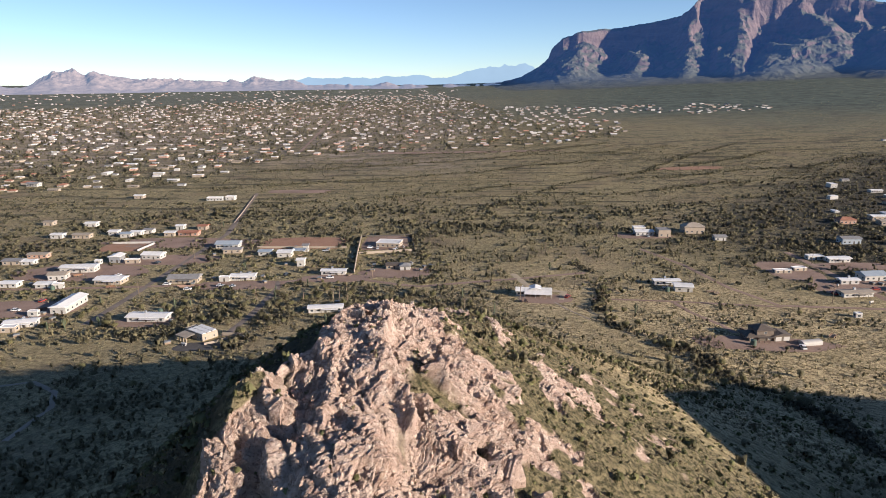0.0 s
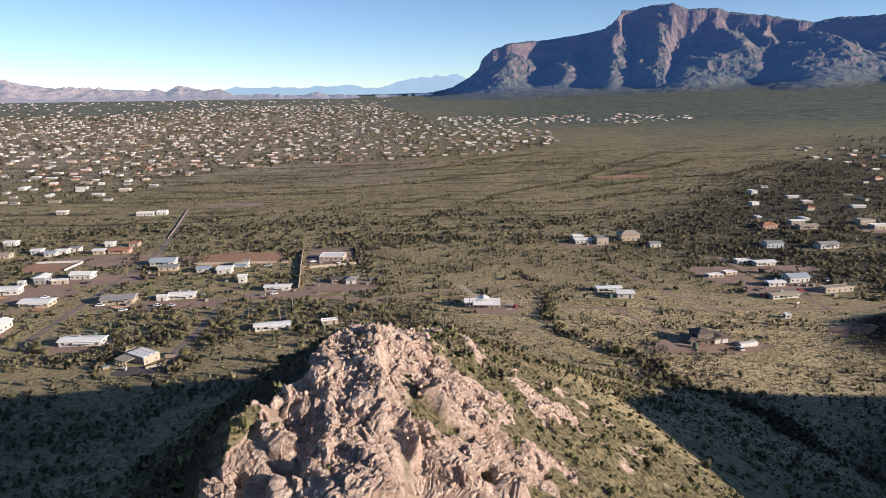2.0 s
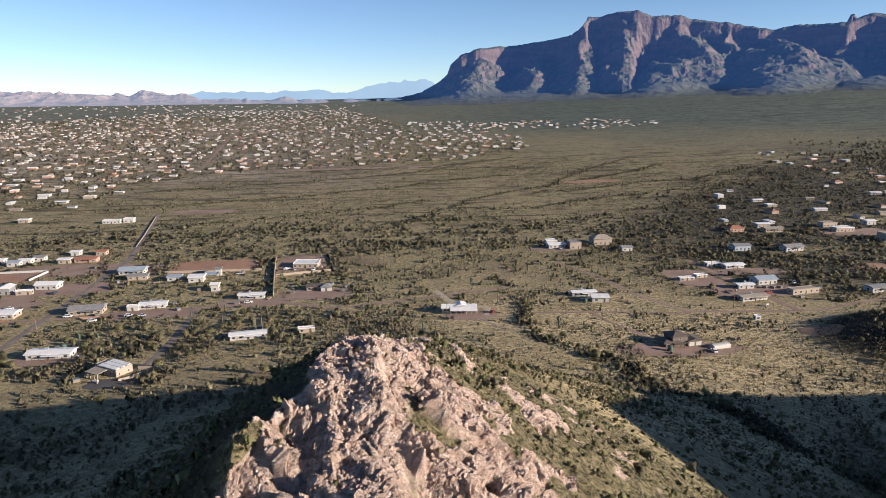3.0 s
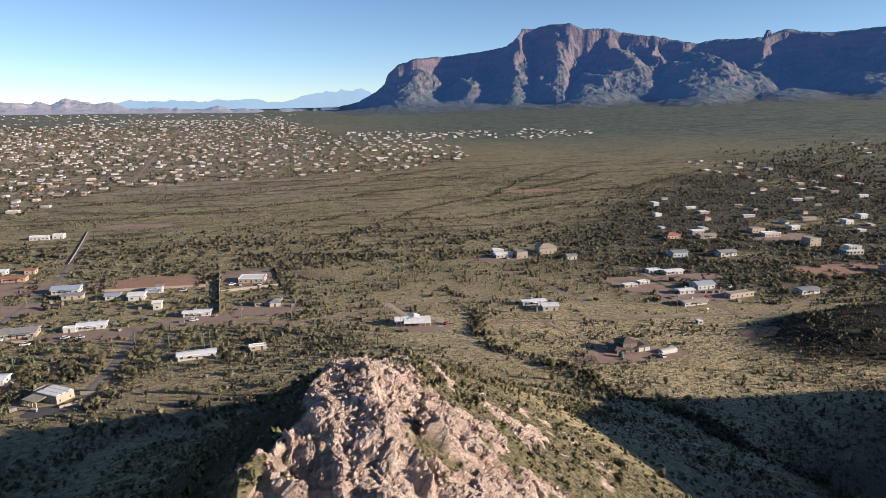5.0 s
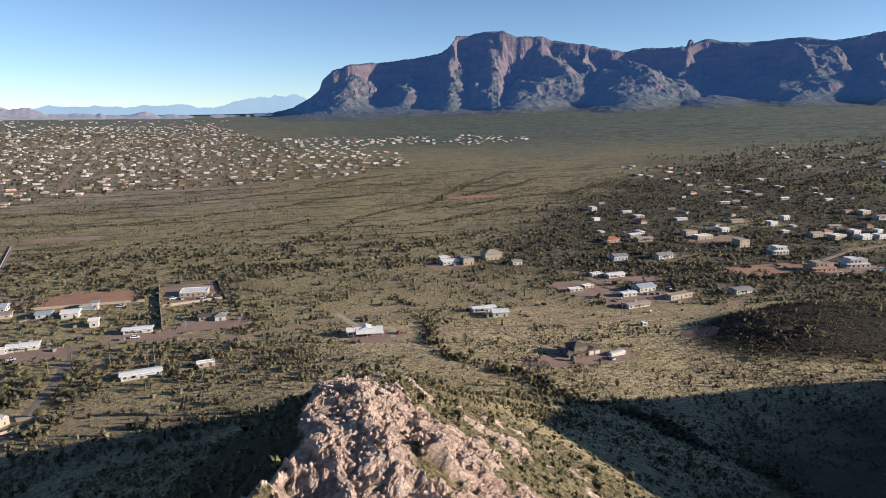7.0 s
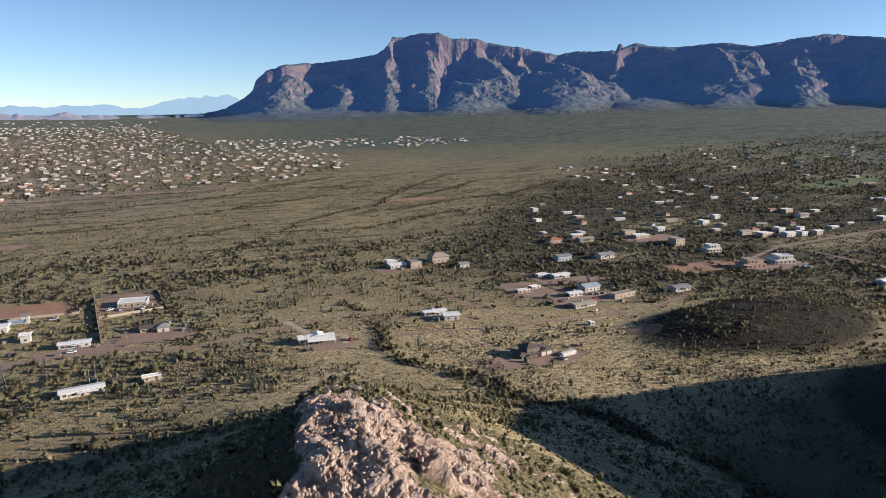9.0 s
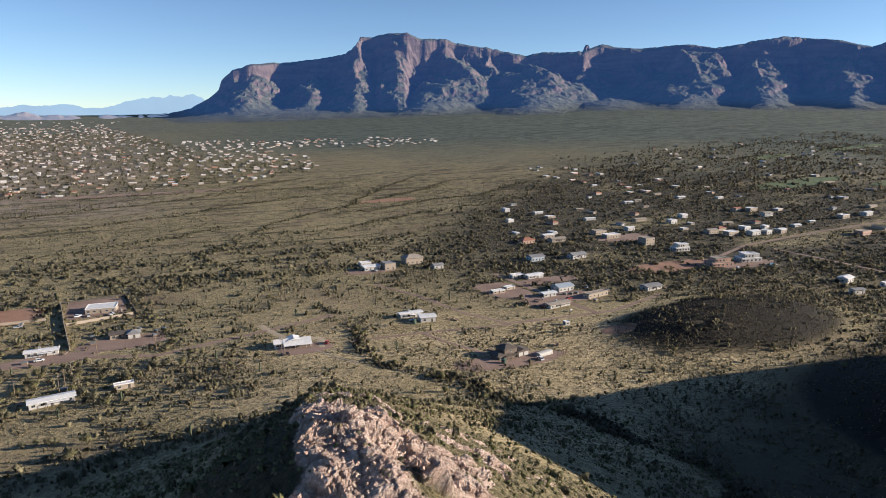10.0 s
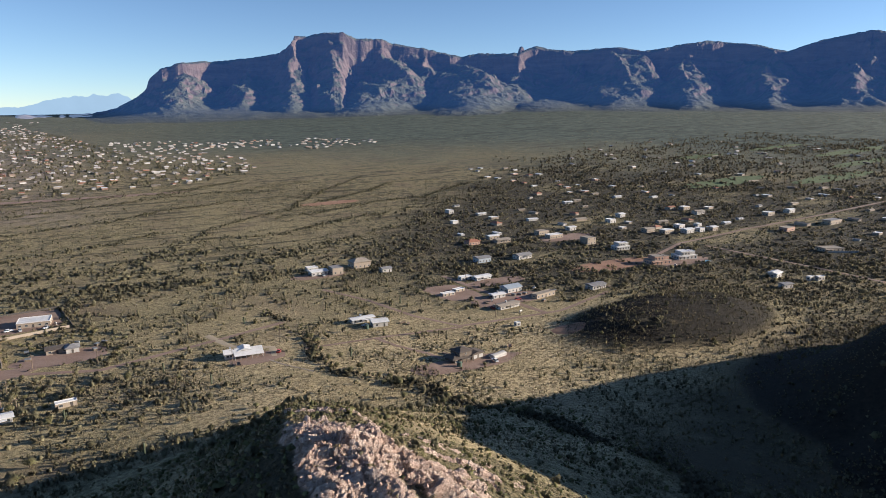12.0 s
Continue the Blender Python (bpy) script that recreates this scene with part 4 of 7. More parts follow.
def building(kind, x, y, L, W, H, ang, roof, wall, cover, label, lean_to=None, category=""):
    """A small building: walls, roof, door, windows; carports stand on posts."""
    z = float(land(x, y))
    thing = tagged(new(kind), label, category or kind.replace("_", " "))
    thing.matrix_basis = pose(x, y, z, 0, 0, ang)
    TAKEN.append((x, y, 0.5 * max(L, W) + 2))
    if kind == "carport":
        for px in (-L / 2 + .2, L / 2 - .2):
            for py in (-W / 2 + .2, W / 2 - .2):
                part("post", boxes((px - .09, py - .09, -.5, px + .09, py + .09, H)), wall, thing)
        part("roof", roof_bm("flat", L, W, H), cover, thing)
        return thing
    part("wall", boxes((-L / 2, -W / 2, -0.8, L / 2, W / 2, H)), wall, thing)
    part("roof", roof_bm(roof, L, W, H), cover, thing)
    count = max(1, int(L / 3.2))
    door = count // 2 if L > 5 else -1
    for k in range(count):
        wx = -L / 2 + L * (k + 0.5) / count
        if k == door:
            part("door", boxes((wx - .5, -W / 2 - .06, 0, wx + .5, -W / 2 + .02, 2.05)), DARK_TRIM, thing)
        else:
            add_window(thing, wx, -W / 2, min(1.5, H * 0.55), 0)
            if H > 5.5:
                add_window(thing, wx, -W / 2, H - 1.5, 0)
    for k in range(max(1, int(W / 4))):
        wy = -W / 2 + W * (k + 0.5) / max(1, int(W / 4))
        add_window(thing, L / 2, wy, min(1.5, H * 0.55), 90)
        add_window(thing, -L / 2, wy, min(1.5, H * 0.55), -90)
    if L > 13 and W < 10 and roof != "flat":  # porch along part of the front
        a, b2 = -L * 0.12, L * 0.38
        part("porch_roof", boxes((a, -W / 2 - 2.4, H - .35, b2, -W / 2 - .71, H - .23)), cover, thing)
        for px in np.linspace(a + .15, b2 - .15, 4):
            part("post", boxes((px - .06, -W / 2 - 2.3, -.5, px + .06, -W / 2 - 2.18, H - .35)), DARK_TRIM, thing)
    return thing


building("camper_trailer", -36.2, 312.2, 8, 3, 2.2, 4, "flat", TAN_WALL, WHITE_ROOF, "low pale trailer among stacked scrap")
building("mobile_home", -63.4, 308.9, 16.5, 5, 2.5, 7, "low", WHITE_WALL, WHITE_ROOF, "white single-wide mobile home with awning and porch posts")
building("mobile_home", -148.9, 301.5, 19, 7, 2.5, -3, "low", WHITE_WALL, WHITE_ROOF, "long white mobile home with a wide pale roof and shaded porch")
building("shed", -210.0, 289.0, 7, 4, 2.6, 5, "flat", TAN_WALL, WHITE_ROOF, "low tan shed with a flat pale roof")
building("storage_container", 195.7, 301.5, 3, 2.4, 2, 0, "flat", WHITE_WALL, WHITE_ROOF, "white storage box in open scrub")
building("mobile_home", -209.0, 296.5, 14, 6, 2.5, 14, "low", WHITE_WALL, WHITE_ROOF, "white mobile home with a lean-to porch")
building("house", 125.8, 343.5, 9, 7, 3, -10, "low", WHITE_WALL, WHITE_ROOF, "small white house with a wide pale roof")
building("mobile_home", 120.6, 355.8, 14, 4.5, 2.5, -1, "low", WHITE_WALL, WHITE_ROOF, "white single-wide mobile home on a dry slope")
building("camper_trailer", -212.2, 311.2, 5, 2.6, 2.6, 0, "flat", WHITE_WALL, WHITE_ROOF, "white camper trailer parked on bare dirt")
building("house", -201.3, 324.0, 8, 21, 3.6, 0, "gabley", WHITE_WALL, WHITE_ROOF, "long white building with a bright metal gable roof")
building("mobile_home", -72.1, 382.1, 14.5, 5, 2.5, -1, "low", WHITE_WALL, WHITE_ROOF, "white single-wide mobile home with small dark windows")
building("shed", -29.3, 391.4, 6, 6, 2.8, 0, "hip", WHITE_WALL, GREY_ROOF, "small white outbuilding beside a dark-roofed house")
building("camper_trailer", -134.4, 369.1, 6, 2.6, 2.8, 0, "flat", WHITE_WALL, WHITE_ROOF, "white motor camper parked beside a mobile home")
building("mobile_home", -124.7, 373.3, 14, 6.5, 2.5, 3, "low", WHITE_WALL, WHITE_ROOF, "white mobile home with a deck along its front")
building("house", -36.1, 394.4, 10, 6, 2.6, 0, "low", TAN_WALL, BROWN_ROOF, "low house with a dark brown roof")
building("mobile_home", 215.0, 336.2, 17, 6, 2.4, 7, "low", WHITE_WALL, TAN_ROOF, "long white mobile home with a brown-tan roof")
building("house", -158.2, 369.4, 17, 9, 3, 3, "gable", TAN_WALL, GREY_ROOF, "tan house with a pale grey gable roof")
building("shed", -96.7, 403.1, 4.5, 5, 4.2, 0, "gable", WHITE_WALL, WHITE_ROOF, "tall white shed with a gable roof")
building("house", -202.1, 369.3, 16, 9, 2.8, -4, "low", TAN_WALL, WHITE_ROOF, "tan house with a broad white roof and shaded porch")
building("mobile_home", 224.3, 358.9, 10, 5, 2.5, 0, "low", WHITE_WALL, WHITE_ROOF, "white mobile home with a pale metal roof")
building("camper_trailer", -227.8, 359.1, 6, 2.6, 2.8, 8, "flat", WHITE_WALL, WHITE_ROOF, "white camper trailer parked on bare dirt")
building("house", 252.9, 344.2, 19, 5, 3, 8, "flat", TAN_WALL, TAN_ROOF, "long tan block building with a flat roof")
building("shed", 198.0, 381.1, 10, 4, 1.8, 2, "flat", TAN_WALL, WHITE_ROOF, "low pale shed by a dirt yard")
building("mobile_home", -236.9, 361.9, 9, 6, 2.5, 0, "low", WHITE_WALL, WHITE_ROOF, "white mobile home with a pale metal roof")
building("shed", 210.6, 386.2, 8, 4, 1.8, 8, "flat", TAN_WALL, WHITE_ROOF, "low pale shed by a dirt yard")
building("house", 242.8, 367.8, 13, 9, 3.2, 4, "gable", WHITE_WALL, BLUE_ROOF, "white workshop with a blue-grey metal roof")
building("house", -113.1, 428.8, 9, 9, 3.2, 0, "low", WHITE_WALL, WHITE_ROOF, "white house with a low white roof")
building("mobile_home", -258.6, 363.8, 10, 6, 2.5, 0, "low", WHITE_WALL, WHITE_ROOF, "white mobile home with a pale metal roof")
building("carport", -105.3, 434.4, 9, 8, 2.8, 0, "flat", DARK_TRIM, BLUE_ROOF, "open carport with a blue-grey metal roof")
building("house", -239.1, 379.1, 10, 7, 3.2, 8, "gable", WHITE_WALL, TAN_ROOF, "small white house with a pinkish tan roof")
building("shed", -127.8, 432.8, 8, 7, 2.8, 0, "low", WHITE_WALL, BLUE_ROOF, "shed with a blue-grey metal roof")
building("shed", -101.9, 441.5, 3.5, 4, 4.6, 0, "gable", WHITE_WALL, GREY_ROOF, "narrow white shed beside a dirt arena")
building("house", 300.4, 341.7, 14, 7, 3, 4, "low", WHITE_WALL, GREY_ROOF, "pale house with a grey metal roof beside the knoll")
building("house", -45.0, 456.4, 17, 12, 3, -8, "flat", TAN_WALL, WHITE_ROOF, "flat-roofed tan house inside a walled lot")
building("house", -235.2, 395.4, 21, 8, 3.4, 4, "low", WHITE_WALL, WHITE_ROOF, "long white house with a pale low gable roof")
building("camper_trailer", -210.5, 413.8, 9, 3, 2.6, 3, "flat", TAN_WALL, WHITE_ROOF, "tan camper trailer parked by an arena")
building("mobile_home", -152.5, 439.6, 12, 6, 2.8, 2, "low", TAN_WALL, GREY_ROOF, "mobile home with a grey roof and dark porch")
building("house", -201.9, 426.3, 13, 8, 3, -4, "gable", WHITE_WALL, WHITE_ROOF, "white house with a pale gable roof")
building("barn", -222.8, 418.1, 7, 8, 4.2, 0, "gabley", METAL, WHITE_ROOF, "silvery metal barn with a bright gable roof")
building("mobile_home", 233.8, 412.3, 10, 5, 2.5, 0, "flat", WHITE_WALL, WHITE_ROOF, "white mobile home with a pale metal roof")
building("shed", -232.7, 413.0, 4, 3, 2.4, 0, "flat", WHITE_WALL, WHITE_ROOF, "little white shed on bare dirt")
building("mobile_home", 245.4, 406.6, 14, 6, 2.5, 4, "low", WHITE_WALL, WHITE_ROOF, "white mobile home with a pale metal roof")
building("house", -160.7, 455.9, 16, 9, 3, 0, "gable", WHITE_WALL, BLUE_ROOF, "pale house with a blue-grey metal roof")
building("mobile_home", -278.8, 413.4, 8, 6, 2.5, 0, "low", WHITE_WALL, WHITE_ROOF, "white mobile home with a pale metal roof")
building("shed", 420.2, 269.5, 9, 5, 3, -10, "low", WHITE_WALL, GREY_ROOF, "grey-roofed outbuilding by a lane")
building("house", 194.0, 466.4, 8, 6, 3, 0, "gable", WHITE_WALL, GREY_ROOF, "small house with a dark gable roof and white garage")
building("house", -289.4, 414.2, 12, 7, 2.8, 0, "low", TAN_WALL, GREY_ROOF, "low house with a grey roof")
building("house", 144.3, 484.7, 13, 8, 3.2, 0, "low", WHITE_WALL, WHITE_ROOF, "white-roofed house beside a bare yard")
building("house", 157.9, 481.4, 9, 9, 5.2, 0, "flat", TAN_WALL, GREY_ROOF, "tall tan house with a grey flat roof")
building("house", -283.1, 430.9, 13, 6, 2.6, 2, "low", PINK_WALL, TAN_ROOF, "long pinkish house with a tan roof")
building("shed", 144.8, 499.2, 9, 6, 3, 0, "flat", WHITE_WALL, WHITE_ROOF, "white workshop with a flat roof")
building("house", 183.9, 493.0, 15, 11, 5, 0, "hip", TAN_WALL, TAN_ROOF, "large brown house with a hipped tan roof")
building("camper_trailer", 457.0, 271.9, 6, 3, 3, 0, "flat", WHITE_WALL, WHITE_ROOF, "white camper trailer beside another")
building("house", 444.4, 292.7, 10, 7, 3.4, 10, "gable", WHITE_WALL, WHITE_ROOF, "small house with a bright white roof")
building("house", 281.0, 455.4, 13, 8, 4, 0, "low", BLUE_ROOF, GREY_ROOF, "blue-grey metal building with a low roof")
building("camper_trailer", 463.6, 268.2, 7, 3, 3, -8, "flat", WHITE_WALL, WHITE_ROOF, "white camper trailer beside another")
building("house", -204.7, 495.7, 15, 6.5, 3, 0, "low", PINK_WALL, TILE_ROOF, "pinkish house with a terracotta roof")
building("house", -218.7, 494.3, 8, 6.5, 3, 0, "low", TAN_WALL, WHITE_ROOF, "low house with pale stucco walls and flat roof")
building("house", 318.6, 447.8, 15, 8, 3.4, 4, "gable", WHITE_WALL, GREY_ROOF, "pale house with a grey gable roof")
building("house", -251.5, 491.4, 8, 6.5, 3, 0, "low", WHITE_WALL, BLUE_ROOF, "white mobile home with a pale metal roof")
building("house", -246.2, 496.8, 8, 6.5, 3, 0, "low", WHITE_WALL, WHITE_ROOF, "white mobile home with a pale metal roof")
building("house", -201.8, 517.6, 7, 6.5, 3, 0, "low", TAN_WALL, TILE_ROOF, "low house with pale stucco walls and flat roof")
building("house", -240.1, 504.7, 7, 6.5, 3, 0, "low", WHITE_WALL, GREY_ROOF, "white mobile home with a pale metal roof")
building("house", -220.5, 518.5, 6, 6.5, 3, 0, "low", WHITE_WALL, WHITE_ROOF, "white mobile home with a pale metal roof")
building("house", -265.1, 499.3, 7, 6.5, 3, 0, "low", WHITE_WALL, WHITE_ROOF, "white mobile home with a pale metal roof")
building("house", -284.8, 488.8, 13, 6.5, 3, 0, "low", TAN_WALL, TAN_ROOF, "low house with pale stucco walls and flat roof")
building("house", -304.0, 489.5, 9, 6.5, 3, 0, "low", WHITE_WALL, WHITE_ROOF, "white mobile home with a pale metal roof")
building("house", 316.7, 521.2, 13, 8, 3.4, 0, "hip", PINK_WALL, TILE_ROOF, "house with a terracotta hip roof")
building("house", -300.3, 531.6, 9, 6.5, 3, 0, "low", WHITE_WALL, WHITE_ROOF, "white mobile home with a pale metal roof")
building("house", 347.4, 515.0, 16, 8, 3.2, 0, "low", TAN_WALL, TAN_ROOF, "tan house with a low tan roof")
building("house", 415.4, 465.8, 11, 10, 6.5, 0, "flat", TAN_WALL, TAN_ROOF, "tall tan block house with two storeys")
building("house", -339.6, 537.9, 8, 6.5, 3, 0, "low", TAN_WALL, TAN_ROOF, "low house with pale stucco walls and flat roof")
building("house", 350.1, 533.7, 12, 7, 3.4, 0, "low", TAN_WALL, WHITE_ROOF, "low house with pale stucco walls and flat roof")
building("house", 407.4, 506.0, 17, 8, 3.6, 0, "flat", TAN_WALL, WHITE_ROOF, "long tan flat-roofed house")
building("house", 409.0, 526.8, 14, 8, 4, 0, "flat", TAN_WALL, TAN_ROOF, "tan flat-roofed house on bare dirt")
building("house", -224.1, 654.7, 9, 8, 3.6, 0, "flat", WHITE_WALL, WHITE_ROOF, "white flat-roofed house wing on a bare lot")
building("house", -238.7, 651.1, 16, 6, 3.2, 0, "flat", WHITE_WALL, WHITE_ROOF, "long white flat-roofed house with a side wing")
building("house", 452.1, 529.0, 9, 7, 3.4, 0, "low", WHITE_WALL, WHITE_ROOF, "white house with a white roof")
building("house", 525.8, 462.0, 14, 8, 4, 0, "flat", TAN_WALL, WHITE_ROOF, "pale house among desert trees")
building("house", 514.5, 477.0, 13, 8, 4, 0, "low", TAN_WALL, TAN_ROOF, "pale house among desert trees")
building("house", 547.0, 452.1, 12, 8, 4, 0, "low", WHITE_WALL, WHITE_ROOF, "pale house among desert trees")
building("house", 562.7, 449.2, 8, 8, 4, 0, "flat", WHITE_WALL, WHITE_ROOF, "pale house among desert trees")
building("house", 579.7, 445.5, 9, 8, 4, 0, "low", TAN_WALL, WHITE_ROOF, "pale house among desert trees")
building("house", 560.3, 473.3, 9, 8, 4, 0, "flat", WHITE_WALL, WHITE_ROOF, "pale house among desert trees")
building("house", -323.0, 667.0, 9, 7, 3, 0, "low", TAN_WALL, WHITE_ROOF, "low house with pale stucco walls and flat roof")
building("house", 521.9, 537.7, 9, 8, 4, 0, "flat", WHITE_WALL, WHITE_ROOF, "pale house among desert trees")
building("house", 643.5, 399.9, 16, 9, 4, 3, "flat", PINK_WALL, TAN_ROOF, "pinkish flat-roofed house beside a lane")
building("house", 557.4, 555.9, 8, 8, 4, 0, "low", WHITE_WALL, WHITE_ROOF, "pale house among desert trees")
building("house", 721.0, 393.2, 24, 10, 4.5, 0, "flat", TAN_WALL, GREY_ROOF, "wide dark-windowed house with a flat grey roof")
building("house", 649.8, 516.1, 14, 8, 4, 0, "low", WHITE_WALL, TAN_ROOF, "pale house among desert trees")
building("house", 710.8, 462.8, 13, 8, 4, 0, "flat", TAN_WALL, WHITE_ROOF, "pale house among desert trees")
building("house", 646.0, 554.9, 10, 8, 3.6, 0, "low", TAN_WALL, TILE_ROOF, "tan house with a terracotta roof")
building("house", 660.4, 544.8, 12, 8, 4, 0, "flat", TAN_WALL, WHITE_ROOF, "pale house among desert trees")
building("house", 747.3, 458.3, 12, 8, 4, 0, "low", WHITE_WALL, WHITE_ROOF, "pale house among desert trees")

def hip_house():
    """The dark two-storey house with a pyramid roof, a low wing and a gabled double garage."""
    x, y = 133, 269
    t = tagged(new("house"), "brown two-storey house with a dark pyramid roof and double garage", "house")
    t.matrix_basis = pose(x, y, float(land(x, y)), 0, 0, 6) @ Matrix.Diagonal((1, 0.85, 0.78, 1))
    TAKEN.extend([(x, y, 12), (x + 9, y, 9)])
    part("wall", boxes((-6, -4, -1, 0, 5, 3.1), (-2.6, -3.6, -1, 5, 5, 6.2), (5, -4.4, -1, 12.5, 3, 3.2)), TAN_DARK, t)
    main = roof_bm("hip", 7.6, 8.6, 6.2, 0.6)
    bmesh.ops.translate(main, vec=(1.2, 0.7, 0), verts=main.verts[:])
    part("roof", main, BROWN_ROOF, t)
    wing = roof_bm("hip", 8.4, 9, 3.1, 0.6)
    bmesh.ops.translate(wing, vec=(-3.0, 0.2, 0), verts=wing.verts[:])
    part("roof", wing, BROWN_ROOF, t)
    garage = roof_bm("gabley", 7.5, 7.4, 3.2, 0.5)
    bmesh.ops.translate(garage, vec=(8.75, -0.7, 0), verts=garage.verts[:])
    part("roof", garage, BROWN_ROOF, t)
    part("porch_roof", boxes((-2.6, -6, 2.7, 5, -3.7, 2.9)), BROWN_ROOF, t)
    for px in (-2.4, 0.1, 2.5, 4.7):
        part("post", boxes((px - .12, -5.9, -1, px + .12, -5.66, 2.7)), DARK_TRIM, t)
    for px in (6.9, 10.6):
        part("garage_door", boxes((px - 1.35, -4.48, 0, px + 1.35, -4.38, 2.4)), WHITE_WALL, t, "pale sectional garage door")
    add_window(t, 1.2, -3.6, 4.9, 0, 1.0, 1.1)
    for px in (-5, -3.6):
        add_window(t, px, -4, 1.6, 0)
    for px in (-1.2, 3.4):
        add_window(t, px, -3.6, 1.5, 0)
    add_window(t, 12.5, -1, 1.6, 90)
    add_window(t, -6, 0.5, 1.6, -90)


def white_house():
    """White ranch house: a long metal roof that falls forward over a deep shaded porch."""
    x, y = 43, 331
    t = tagged(new("house"), "white ranch house with broad white metal roof and porch", "house")
    t.matrix_basis = pose(x, y, float(land(x, y)), 0, 0, -8)
    TAKEN.append((x, y, 13))
    part("wall", boxes((-9.2, -2.0, -1, 8.9, 4.2, 3.2)), WHITE_WALL, t)
    # added dark panel puts the porch's shade into the wall colour
    part("front_wall", boxes((-4.6, -2.12, -0.4, 8.7, -2.01, 2.9)), TAN_DARK, t, "wall panel coloured dark brown for the porch's shade")
    bm = bmesh.new()
    for x0, x1, y0, z0, y1, z1, y2, z2 in ((-9.8, -4.9, -2.7, 3.0, 1.2, 4.3, 4.8, 3.1), (-4.9, 9.4, -5.4, 2.45, 1.2, 4.3, 4.8, 3.1)):
        ring = []
        for px in (x0, x1):
            ring.append([bm.verts.new((px, py, pz)) for py, pz in ((y0, z0), (y1, z1), (y2, z2), (y2, z2 - .16), (y1, z1 - .16), (y0, z0 - .16))])
        for i in range(6):
            bm.faces.new([ring[0][i], ring[0][(i + 1) % 6], ring[1][(i + 1) % 6], ring[1][i]])
        for r in ring:
            bm.faces.new([r[0], r[1], r[4], r[5]]), bm.faces.new([r[1], r[2], r[3], r[4]])
    part("roof", bm, WHITE_ROOF, t)
    gable = roof_bm("gabley", 5.6, 6, 3.6, 0.4)
    bmesh.ops.translate(gable, vec=(0.6, 1.7, 0.25), verts=gable.verts[:])
    part("roof", gable, WHITE_ROOF, t)
    for px in np.linspace(-4.6, 9.1, 6):
        part("post", boxes((px - .09, -5.2, -1, px + .09, -5.02, 2.35)), WHITE_WALL, t)
    part("porch_floor", boxes((-4.8, -5.3, -1, 9.2, -2.13, 0.15)), WOOD, t)
    part("chimney", boxes((-6.4, 1.6, 3.4, -5.8, 2.2, 5.0)), METAL, t)
    for px in (-7.8, -6.0):
        add_window(t, px, -2.0, 1.7, 0)
    for px in (-2.4, 0.2, 4.6, 7.2):
        add_window(t, px, -2.12, 1.6, 0)
    part("door", boxes((2.0, -2.2, 0.15, 3.0, -2.1, 2.2)), DARK_TRIM, t)
    add_window(t, 8.9, 1, 1.7, 90)
    add_window(t, -9.2, 1, 1.7, -90)


